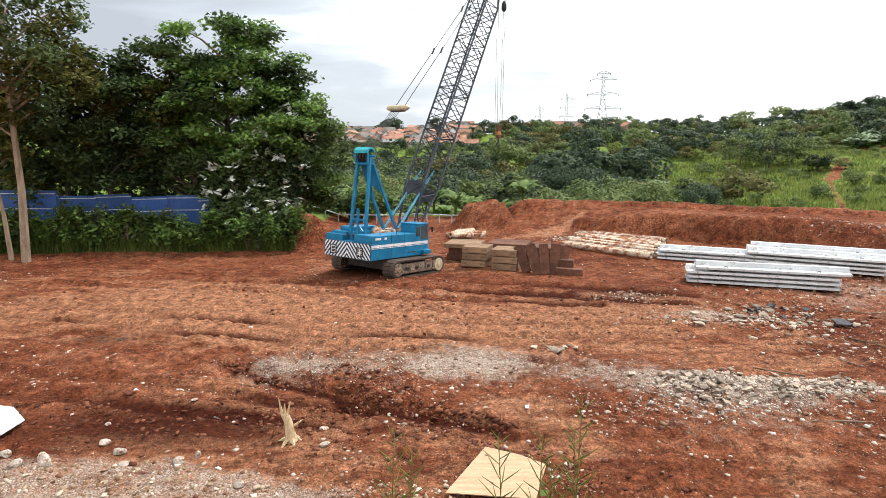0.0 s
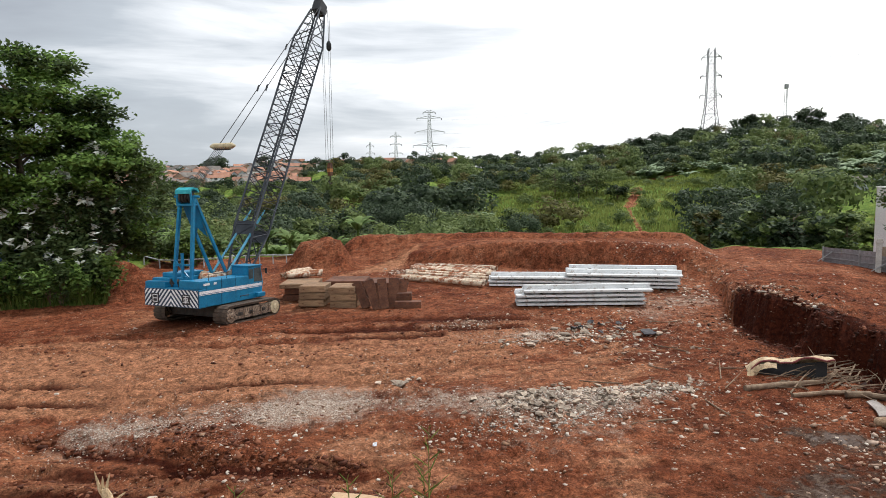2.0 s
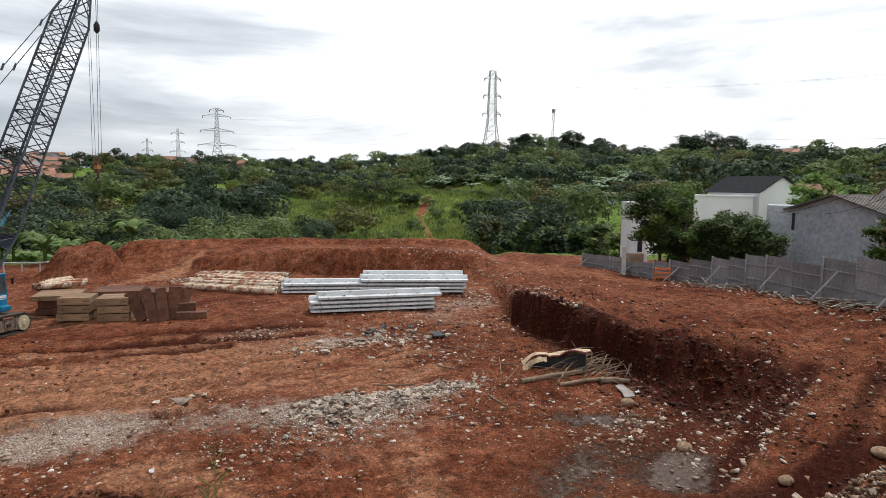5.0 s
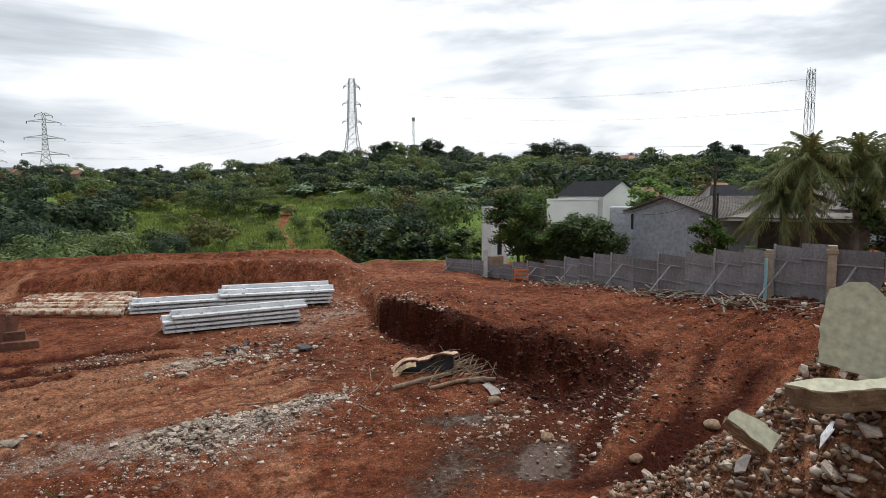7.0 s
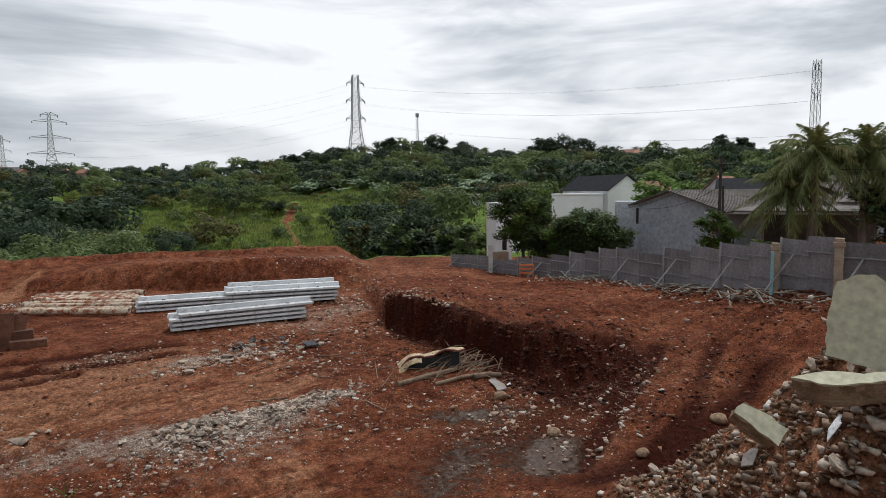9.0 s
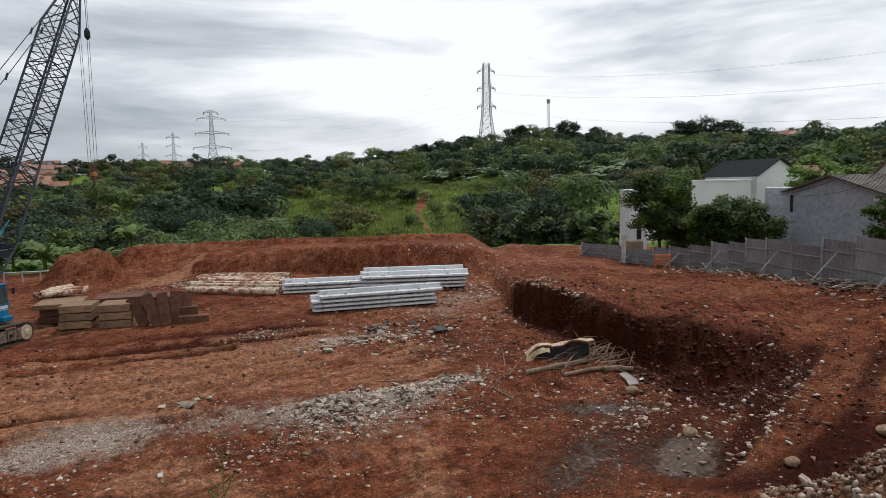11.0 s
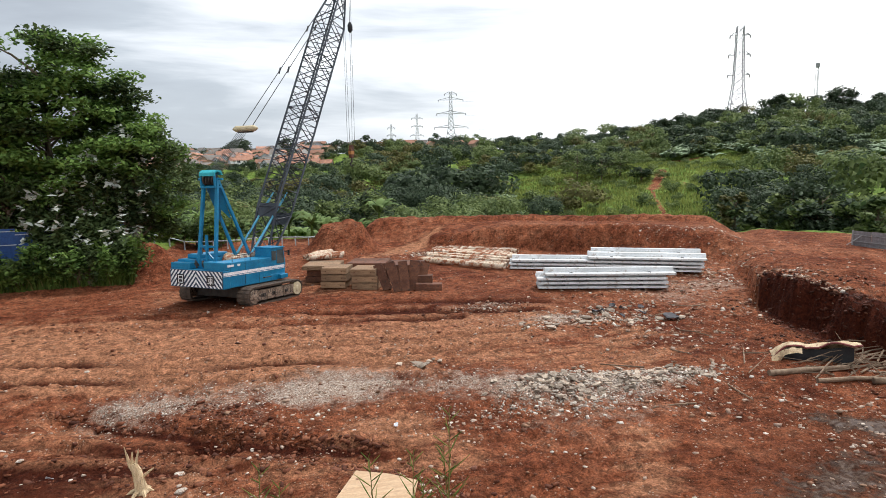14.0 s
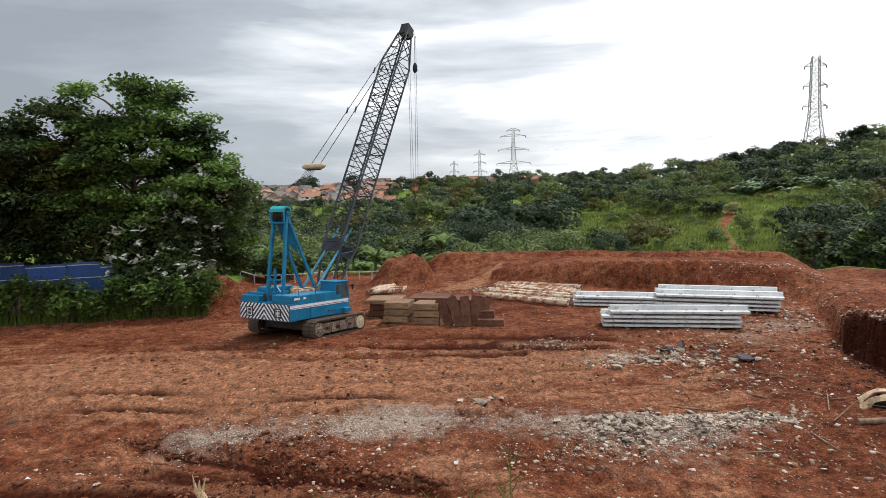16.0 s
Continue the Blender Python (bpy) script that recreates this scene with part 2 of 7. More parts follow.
    soil = mix(mask("green", 0.4, 0.6, mid, 0.7), soil, grass)
    soil = mix(mask("puddle", 0.3, 0.62, mottle, 1.9), soil, mix(clods_f, (0.045, 0.025, 0.018), (0.12, 0.08, 0.058)))
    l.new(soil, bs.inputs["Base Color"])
    wet = mask("puddle", 0.55, 0.8, mottle, 1.9)
    rr = n.new("ShaderNodeMapRange")
    rr.inputs["To Min"].default_value, rr.inputs["To Max"].default_value = 0.88, 0.42
    l.new(wet, rr.inputs["Value"])
    l.new(rr.outputs[0], bs.inputs["Roughness"])
    sp = n.new("ShaderNodeMapRange")
    sp.inputs["To Min"].default_value, sp.inputs["To Max"].default_value = 0.06, 0.1
    l.new(wet, sp.inputs["Value"])
    l.new(sp.outputs[0], bs.inputs["Specular IOR Level"])
    hsum = n.new("ShaderNodeMath")
    hsum.operation = "MULTIPLY_ADD"
    hsum.inputs[1].default_value = 1.6
    l.new(mottle, hsum.inputs[0])
    hs2 = n.new("ShaderNodeMath")
    hs2.operation = "MULTIPLY_ADD"
    hs2.inputs[1].default_value = 0.5
    l.new(grain, hs2.inputs[0])
    l.new(fine, hs2.inputs[2])
    l.new(hs2.outputs[0], hsum.inputs[2])
    bp = n.new("ShaderNodeBump")
    bp.inputs["Distance"].default_value = 0.22
    inv = n.new("ShaderNodeMapRange")
    inv.inputs["To Min"].default_value, inv.inputs["To Max"].default_value = 0.75, 0.02
    l.new(wet, inv.inputs["Value"])
    l.new(inv.outputs[0], bp.inputs["Strength"])
    l.new(hsum.outputs[0], bp.inputs["Height"])
    l.new(bp.outputs[0], bs.inputs["Normal"])
    return m


SOIL_DARK, SOIL_MID, SOIL_LIGHT = (0.11, 0.03, 0.014), (0.195, 0.063, 0.029), (0.28, 0.11, 0.057)
SOIL_TAN, SOIL_WET_SHADE = (0.34, 0.155, 0.083), (0.085, 0.02, 0.009)
M_SOIL = ground_material()
M_LEAF_HILL = leaf_mat("hill_foliage", (0.018, 0.036, 0.010), (0.075, 0.115, 0.028), 0.2, 0.4)

# ---- ground: height and cover ----
RNG = np.random.default_rng(7)
LATTICE = RNG.random((512, 512))


def vnoise(x, y):
    xi, yi = np.floor(x).astype(int), np.floor(y).astype(int)
    fx, fy = x - xi, y - yi
    fx, fy = fx * fx * (3 - 2 * fx), fy * fy * (3 - 2 * fy)
    g = lambda i, j: LATTICE[i % 512, j % 512]
    return (g(xi, yi) * (1 - fx) + g(xi + 1, yi) * fx) * (1 - fy) + (g(xi, yi + 1) * (1 - fx) + g(xi + 1, yi + 1) * fx) * fy


def fbm(x, y, octaves=4, gain=0.5):
    total, amp, s = 0.0, 1.0, 0.0
    for k in range(octaves):
        total = total + amp * vnoise(x * 2**k + 17.3 * k, y * 2**k + 5.1 * k)
        s, amp = s + amp, amp * gain
    return total / s


def step(a, b, x):
    t = np.clip((x - a) / (b - a), 0, 1)
    return t * t * (3 - 2 * t)


def blob(x, y, cx, cy, rx, ry, turn=0.0):
    c, s = math.cos(radians(turn)), math.sin(radians(turn))
    u, v = (x - cx) * c + (y - cy) * s, -(x - cx) * s + (y - cy) * c
    return np.exp(-((u / rx) ** 2 + (v / ry) ** 2))


def strip(x, y, x0, y0, x1, y1, half):
    """1 on the line from (x0, y0) to (x1, y1), falling to 0 over half metres."""
    dx, dy = x1 - x0, y1 - y0
    t = np.clip(((x - x0) * dx + (y - y0) * dy) / (dx * dx + dy * dy), 0, 1)
    d = np.hypot(x - x0 - t * dx, y - y0 - t * dy)
    return np.clip(1 - d / half, 0, 1)


RIDGE_AZ = [-180, -60, -40, -12, 0, 14, 22, 28, 35, 39, 44, 50, 56, 62, 70, 80, 100, 180]
RIDGE_EL = [0.01, 0.01, 0.015, 0.014, 0.018, 0.016, 0.018, 0.026, 0.038, 0.05, 0.056, 0.05, 0.05, 0.04, 0.04, 0.035, 0.02, 0.01]
FACE_AZ = [-20, 4, 10, 14, 20, 24, 28, 33, 37, 45]
FACE_R = [56, 54, 52.5, 51.2, 49.8, 48.8, 48.0, 47.0, 45.5, 44.0]


def terrace_edge(az):
    return np.interp(az, [36, 39, 40.7, 43.3, 48, 52.4, 56.6, 60, 62, 65, 72, 90, 110], [60, 42, 31.8, 29.0, 26.8, 23.2, 21.4, 21.0, 21.2, 22.5, 23.5, 24, 24])


TRACKS = [(-26, 29.5, 4, 21.0), (-26, 27.4, 4.5, 19.2), (-20, 33.5, 6, 29.0), (-20, 31.5, 7, 27.0), (-16, 25.0, 9, 24.0), (-15, 22.8, 8, 22.2), (-18, 19.5, -3, 16.5), (-17, 17.8, -3, 14.9), (0, 30, 11, 27.0), (1, 32, 12, 28.8), (13.5, 6.2, 24, 8.5), (13, 8.0, 23.5, 10.6)]


def height(x, y):
    x, y = np.asarray(x, float), np.asarray(y, float)
    r, az = np.hypot(x, y), np.degrees(np.arctan2(x, y))
    rough = (fbm(x * 0.35, y * 0.35, 4) - 0.5) * 0.28 * step(9, 14, r)
    rough = rough + (fbm(x * 2.3 + 40, y * 2.3, 4, 0.6) - 0.5) * 0.2 * step(150, 60, r)
    rough = rough + (np.abs(fbm(x * 5 + 11, y * 5, 3, 0.6) - 0.5) * -0.34 + 0.04) * step(60, 25, r) * (0.35 + 0.9 * step(0.45, 0.65, fbm(x * 0.3 + 7, y * 0.3, 3)))
    z = rough
    # spoil bank on which the camera stands
    z = z + 5.4 * step(np.interp(az, [-25, -12], [10.2, 9.2]), 2.2, r)
    # rubble bank beside it
    z = z + 6.2 * blob(x, y, 10.9, -0.7, 2.3, 4.9) * step(6.0, 8.6, r) * (0.93 + 0.14 * fbm(x * 1.5, y * 1.5, 3))
    z = z + 2.8 * blob(x, y, 12.5, 0.9, 0.95, 1.3)
    z = z + 0.75 * blob(x, y, 9.3, 1.3, 0.38, 0.95)
    # fall of the ground beneath the crane
    along = np.clip((x + 3.6) * 0.602 + (y - 34.46) * 0.799, -2.5, 4.0)
    z = z - 0.062 * along * blob(x, y, -3.0, 35.0, 5.0, 5.0)
    # filled plateau behind the piles, with its ramp and lip
    face = np.interp(az, FACE_AZ, FACE_R) + (fbm(az * 0.35, az * 0 + 3, 3) - 0.5) * 2.4
    side = step(4.0, 7.5, az) * step(41.5, 37.6, az + (r - 45) * 0.12)
    ramp = step(13.0, 9.5, az)
    loose = step(29, 33, az)
    rise = (1 - ramp) * step(0, 1.1 + 2.2 * loose, r - face) + ramp * step(-1.5, 4.5, r - face)
    near_top = np.interp(az, [8, 11.3, 14.5, 20, 28, 34], [0.5, 0.7, 1.2, 1.85, 2.15, 2.1])
    near_top = near_top + 0.35 * loose * (fbm(x * 0.9, y * 0.9, 3) - 0.5)
    z = z + (near_top + (1.72 - near_top) * step(0.5, 6.0, r - face)) * rise * side * step(66, 58, r)
    z = z + 0.42 * rise * side * step(56.4, 56.9, r) * step(59.5, 57.6, r) * (0.7 + 0.6 * fbm(az * 1.6, az * 0, 3))
    z = z + 2.3 * step(0.12, 0.8, blob(x, y, 3.6, 52.6, 2.6, 2.4)) * (0.75 + 0.5 * fbm(x, y, 3)) * (1 - rise * side)
    # terrace of dug earth beside the fence
    edge = terrace_edge(az) + (fbm(az * 0.55 + 9, r * 0.25, 3, 0.5) - 0.5) * 3.4 + (fbm(x * 1.3, y * 1.3 + 20, 3) - 0.5) * 1.2
    soft = np.interp(az, [40, 44, 48, 52, 56, 60, 64, 68], [1.0, 1.2, 1.4, 1.8, 2.6, 3.6, 4.6, 5.0])
    top = np.interp(az, [38, 41, 43.4, 49.2, 54.5, 58.7, 62.2, 66], [0.3, 1.55, 1.75, 1.6, 1.6, 1.55, 1.35, 0.7])
    fence_r = np.interp(az, [40, 47, 50.7, 57.9, 66, 75, 86, 110], [56, 55, 52, 44.5, 37, 31, 27.5, 28])
    foot = np.interp(az, [40, 46, 50.8, 55.5, 59.6, 64.6, 71, 78, 90], [0.6, 0.5, 0.2, 0.55, 1.0, 1.55, 2.2, 2.95, 3.1])
    t = np.clip((r - edge - soft) / np.maximum(fence_r - edge - soft, 1.0), 0, 1)
    dug = step(0, 1, (r - edge) / soft) * (top + (foot - top) * t)
    slope = foot * np.clip((r - 14.5) / (fence_r - 14.5), 0, 1)
    hump = step(66.5, 62.5, az)
    up_z = np.maximum(dug, slope * step(58, 63, az)) * hump + slope * (1 - hump)
    crumb = step(-2, 1, r - edge) * step(soft + 5, soft, r - edge) * (0.35 + 0.65 * hump)
    up_z = up_z * (1 + 0.3 * (fbm(x * 0.9 + 3, y * 0.9, 4, 0.6) - 0.5) * step(0, 0.3, up_z) * hump) + 0.7 * (np.abs(fbm(x * 1.6 + 8, y * 1.6, 4, 0.6) - 0.5) - 0.09) * crumb
    z = z + up_z * step(37.5, 41.0, az) * step(150, 130, az) * step(90, 60, r)
    # trench by the rubble
    z = z - 0.5 * strip(x, y, 14.5, 5.5, 21.0, 6.4, 1.3)
    # heap of red earth at the hedge's end
    z = z + 1.9 * blob(x, y, -9.9, 44.0, 1.6, 2.0) + 0.9 * blob(x, y, -8.6, 43.2, 1.5, 1.3)
    # ruts
    for x0, y0, x1, y1 in TRACKS:
        z = z - 0.1 * np.minimum(strip(x, y, x0, y0, x1, y1, 0.42) * 2, 1) + 0.05 * np.exp(-((strip(x, y, x0, y0, x1, y1, 1.4) - 0.62) / 0.14) ** 2)
    for x0, y0, x1, y1 in ((-6.6, 19.0, -2.6, 16.6), (-2.6, 16.6, 1.8, 14.3)):
        z = z - 0.3 * np.minimum(strip(x, y, x0, y0, x1, y1, 0.9) * 2.2, 1) + 0.16 * strip(x, y, x0, y0 + 0.75, x1, y1 + 0.75, 0.5)
    z = z - 0.2 * np.minimum(strip(x, y, -6.2, 17.2, -1.6, 14.4, 0.5) * 2, 1)
    # broken stone heap
    z = z + 0.35 * blob(x, y, 8.0, 17.4, 1.7, 0.8, -10) + 0.12 * blob(x, y, 11.0, 17.3, 2.0, 0.7, -8)
    # bank under the hedge
    hedge = step(39.5, 44.5, y - 0.1 * x) * step(-9, -12.5, x)
    z = z + 0.9 * hedge * step(75, 62, r)
    # valley and hill behind
    el = np.interp(az, RIDGE_AZ, RIDGE_EL)
    ridge = 7.1 + el * 380
    start = np.interp(az, [-180, -15, 0, 40, 50, 60, 180], [75, 70, 62, 62, 62, 75, 75])
    dip = np.interp(az, [-30, 0, 40, 48, 60], [-3, -7, -7, -5.5, 0.0])
    fall = step(0, 22, r - start)
    t = np.clip((r - 95) / 285, 0, 1)
    hill = dip + (ridge - dip) * (0.25 * t + 0.75 * t**1.35) + (fbm(x * 0.02, y * 0.02, 4) - 0.5) * 9 * step(100, 220, r) * step(700, 380, r)
    hill = hill - step(380, 900, r) * (6 + 0.3 * ridge)
    z = z * (1 - fall) + hill * fall
    return z


def at_az(az, r):
    return r * math.sin(radians(az)), r * math.cos(radians(az))


def cover(x, y):
    """Where gravel, tan dust, dark loose earth, water, pebbles and green lie; dark also paints shade."""
    r, az = np.hypot(x, y), np.degrees(np.arctan2(x, y))
    gravel = 0.85 * strip(x, y, -4.8, 19.6, 0.6, 19.5, 2.5) ** 0.7 + 0.95 * strip(x, y, 0.6, 19.6, 6.5, 18.5, 2.1) ** 0.7 + 0.5 * blob(x, y, -5.5, 19.3, 1.8, 0.9)
    gravel = gravel + 0.9 * blob(x, y, 8.3, 17.3, 2.6, 1.5) + 0.8 * blob(x, y, 11.4, 17.2, 2.6, 1.0) + 1.3 * blob(x, y, 11.6, 25.2, 2.4, 0.9, -12) + 0.9 * blob(x, y, 8.8, 28.6, 1.8, 0.8)
    gravel = gravel + 0.55 * blob(x, y, 8, 15.0, 5, 1.6) + 1.0 * blob(x, y, 22.5, 30, 2.4, 2.6) + 0.8 * blob(x, y, 18.5, 28, 2.2, 4) + 0.7 * blob(x, y, 9.6, 46.5, 1.5, 1.2) + 1.15 * step(-6, -11, az) * step(2, 6, r) * step(-85, -60, az) * step(0.9, 0.0, r - np.interp(az, [-45, -37, -30, -20, -12], [17.5, 16.2, 14.8, 13.2, 11.8])) + 0.25 * step(50, 58, az) * step(12.5, 11.0, r)
    gravel = gravel + 0.45 * blob(x, y, -13, 20, 3, 1.2) 
    tan = 0.75 * blob(x, y, -1, 23.5, 9, 5) + 0.45 * blob(x, y, 10, 26, 6, 5) + 0.7 * blob(x, y, -13, 28, 10, 6) + 0.5 * blob(x, y, 8.6, 50, 2.2, 5.0)
    tan = tan + 0.7 * strip(x, y, 4.5, 47, 12.5, 53.5, 1.6) + 0.35 * np.exp(-(((r - 57.6) / 0.8) ** 2)) * step(3, 8, az) * step(40, 34, az)
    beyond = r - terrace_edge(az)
    # shade of the cut bank face put into the soil colour
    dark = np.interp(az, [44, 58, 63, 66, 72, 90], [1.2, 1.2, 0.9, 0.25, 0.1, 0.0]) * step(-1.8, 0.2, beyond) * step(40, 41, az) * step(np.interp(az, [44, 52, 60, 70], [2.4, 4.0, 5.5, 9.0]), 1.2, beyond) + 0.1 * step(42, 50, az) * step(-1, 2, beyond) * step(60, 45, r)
    # slightly darker ground to the right, near-black along the trench
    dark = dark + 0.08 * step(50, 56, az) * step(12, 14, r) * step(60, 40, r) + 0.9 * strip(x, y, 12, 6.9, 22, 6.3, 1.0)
    # darker furrow edges, churned patches and a faint band on the plateau face
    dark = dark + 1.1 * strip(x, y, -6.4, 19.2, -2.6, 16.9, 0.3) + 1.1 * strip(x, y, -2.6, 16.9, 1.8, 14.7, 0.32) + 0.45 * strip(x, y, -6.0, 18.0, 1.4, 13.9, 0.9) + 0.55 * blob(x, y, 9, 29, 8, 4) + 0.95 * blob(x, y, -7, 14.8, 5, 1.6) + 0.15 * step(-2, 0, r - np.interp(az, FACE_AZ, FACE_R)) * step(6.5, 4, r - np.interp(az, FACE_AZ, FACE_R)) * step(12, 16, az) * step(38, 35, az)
    # shade under the crane put into the soil colour; wet mud at the right
    dark = dark + 0.8 * blob(x, y, -4.3, 34.5, 3.2, 2.6) + 0.75 * blob(x, y, 13.5, 10.5, 5.5, 3)
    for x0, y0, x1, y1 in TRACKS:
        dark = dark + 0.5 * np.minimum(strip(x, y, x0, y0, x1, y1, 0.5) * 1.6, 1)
        tan = tan + 0.1 * np.exp(-((strip(x, y, x0, y0, x1, y1, 1.6) - 0.5) / 0.2) ** 2)
    tan = tan + 1.0 * blob(x, y, 10.5, 0, 3, 5.5) + 0.65 * step(-9, -13, az) * step(2, 7, r) * step(-85, -60, az) * step(0.9, 0.0, r - np.interp(az, [-45, -37, -30, -20, -12], [17.5, 16.2, 14.8, 13.2, 11.8]))
    puddle = 1.1 * blob(x, y, 13.4, 8.9, 1.7, 0.8, 25) + 0.4 * blob(x, y, 11.0, 10.2, 2.6, 1.0, 20) + 0.6 * blob(x, y, 14.4, 12.6, 2.0, 0.6, -40) + 0.26 * blob(x, y, 12.5, 11.0, 5.0, 2.2, 15) + 0.45 * blob(x, y, -12.5, 22, 2.6, 1.0)
    drawn = (0.25 + 0.75 * step(0.42, 0.6, fbm(x * 0.16 + 5, y * 0.16, 3))) * step(44, 38, r) * step(41, 33, az) * step(9.5, 12, r)
    pebble = 0.3 + 0.5 * blob(x, y, 18, 28, 5, 8) + 0.5 * blob(x, y, 14, 12, 5, 5) + 0.35 * blob(x, y, 10, 24, 8, 4) 
    green = step(60, 64, r) * (1 - step(56, 62, az) * step(75, 72, r)) + step(40.8, 42.2, y - 0.1 * x) * step(-9.5, -12, x)
    trail = np.maximum(strip(x, y, *at_az(33.1, 132), *at_az(31.9, 176), 1.6), strip(x, y, *at_az(31.9, 176), *at_az(32.7, 214), 5.0))
    green = green * (1 - 0.72 * trail) * (1 - 0.75 * blob(x, y, *at_az(34.3, 262), 13, 6, -34)) * (1 - 0.5 * blob(x, y, *at_az(34.6, 190), 3, 16, -34))
    return dict(gravel=gravel, tan=tan, dark=dark, puddle=puddle, pebble=pebble, drawn=drawn, green=np.clip(green, 0, 1))


def np_mesh(name, verts, faces):
    """A mesh from arrays of places and of faces with one number of corners each."""
    me = bpy.data.meshes.new(name)
    verts, faces = np.asarray(verts, np.float32), np.asarray(faces, np.int32)
    k = faces.shape[1]
    me.vertices.add(len(verts))
    me.vertices.foreach_set("co", verts.ravel())
    me.loops.add(faces.size)
    me.loops.foreach_set("vertex_index", faces.ravel())
    me.polygons.add(len(faces))
    me.polygons.foreach_set("loop_start", np.arange(len(faces), dtype=np.int32) * k)
    me.polygons.foreach_set("loop_total", np.full(len(faces), k, np.int32))
    me.update(calc_edges=True)
    return me


def smooth(me):
    me.polygons.foreach_set("use_smooth", np.ones(len(me.polygons), bool))
    return me


def build_ground():
    az = np.concatenate([np.arange(-180, -44, 4.0), np.arange(-44, 96, 0.27), np.arange(96, 180, 4.0)])
    r = np.concatenate([[0.0, 1.0, 2.0], np.arange(2.6, 9.6, 0.5), 9.6 * 1.0095 ** np.arange(0, 216), 74.5 * 1.022 ** np.arange(0, 110), [900, 1200, 1700, 2500, 4000]])
    A, R = np.meshgrid(np.radians(az), r, indexing="ij")
    X, Y = R * np.sin(A), R * np.cos(A)
    Z = height(X, Y)
    na, nr = A.shape
    idx = np.arange(na * nr).reshape(na, nr)
    nxt = np.roll(idx, -1, axis=0)
    quads = np.stack([idx[:, :-1], idx[:, 1:], nxt[:, 1:], nxt[:, :-1]], -1).reshape(-1, 4)
    me = smooth(np_mesh("ground", np.stack([X, Y, Z], -1).reshape(-1, 3), quads))
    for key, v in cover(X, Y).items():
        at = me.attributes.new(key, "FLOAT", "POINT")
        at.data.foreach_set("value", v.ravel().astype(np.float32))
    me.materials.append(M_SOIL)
    return tagged(new("ground", me), "bare red laterite earth of a building site, rutted and strewn with rubble", "ground", kind="structure")


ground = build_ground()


def gz(x, y):
    return float(height(x, y))


# ---- building helpers ----


class Shape:
    """Collects boxes, tubes and prisms into one mesh."""

    def __init__(self):
        self.v, self.f = [], []

    def add(self, verts, faces, m=None):
        k = len(self.v)
        self.v += [tuple(m @ Vector(p)) if m else tuple(p) for p in verts]
        self.f += [tuple(i + k for i in f) for f in faces]
        return self

    def box(self, x0, y0, z0, x1, y1, z1, m=None, cut=0.0):
        """A box; cut: chamfer of all the edges."""
        if cut <= 0:
            p = [(x, y, z) for x in (x0, x1) for y in (y0, y1) for z in (z0, z1)]
            return self.add(p, [(0, 1, 3, 2), (4, 6, 7, 5), (0, 4, 5, 1), (2, 3, 7, 6), (0, 2, 6, 4), (1, 5, 7, 3)], m)
        bm = bmesh.new()
        bmesh.ops.create_cube(bm, size=1, matrix=Matrix.Translation(((x0 + x1) / 2, (y0 + y1) / 2, (z0 + z1) / 2)) @ Matrix.Diagonal((abs(x1 - x0), abs(y1 - y0), abs(z1 - z0), 1)))
        bmesh.ops.bevel(bm, geom=bm.edges[:], offset=cut, segments=2, affect="EDGES", profile=0.5)
        bm.verts.index_update()
        self.add([v.co for v in bm.verts], [[v.index for v in f.verts] for f in bm.faces], m)
        bm.free()
        return self

    def prism(self, outline, y0, y1, m=None):
        """An outline in x and z, drawn out along y."""
        n = len(outline)
        p = [(x, y0, z) for x, z in outline] + [(x, y1, z) for x, z in outline]
        return self.add(p, [tuple(range(n - 1, -1, -1)), tuple(range(n, 2 * n))] + [(i, (i + 1) % n, n + (i + 1) % n, n + i) for i in range(n)], m)

    def tube(self, points, radius, seg=6, caps=True, m=None):
        """A round bar along points; radius: one, or one for each point."""
        pts = [Vector(p) for p in points]
        rad = radius if isinstance(radius, (list, tuple)) else [radius] * len(pts)
        verts, n = [], len(pts)
        side = None
        for i, p in enumerate(pts):
            d = (pts[min(i + 1, n - 1)] - pts[max(i - 1, 0)]).normalized()
            if side is None:
                side = d.orthogonal().normalized()
            side = (side - d * side.dot(d)).normalized()
            up = d.cross(side)
            verts += [p + (side * math.cos(2 * math.pi * k / seg) + up * math.sin(2 * math.pi * k / seg)) * rad[i] for k in range(seg)]
        faces = [(i * seg + k, i * seg + (k + 1) % seg, (i + 1) * seg + (k + 1) % seg, (i + 1) * seg + k) for i in range(n - 1) for k in range(seg)]
        if caps:
            faces += [tuple(range(seg - 1, -1, -1)), tuple((n - 1) * seg + k for k in range(seg))]
        return self.add(verts, faces, m)

    def pipe(self, a, b, r, inner, seg=14, m=None):
        """An open pipe with a wall."""
        a, b = Vector(a), Vector(b)
        d = (b - a).normalized()
        s = d.orthogonal().normalized()
        u = d.cross(s)
        ring = lambda p, q: [p + (s * math.cos(2 * math.pi * k / seg) + u * math.sin(2 * math.pi * k / seg)) * q for k in range(seg)]
        v = ring(a, r) + ring(b, r) + ring(b, inner) + ring(a, inner)
        return self.add(v, [(j * seg + k, j * seg + (k + 1) % seg, ((j + 1) % 4) * seg + (k + 1) % seg, ((j + 1) % 4) * seg + k) for j in range(4) for k in range(seg)], m)

    def mesh(self, name, material, soft=False):
        me = bpy.data.meshes.new(name)
        me.from_pydata(self.v, [], self.f)
        me.update()
        if material:
            me.materials.append(material)
        if soft:
            smooth(me)
            me.set_sharp_from_angle(angle=radians(40))
        return me


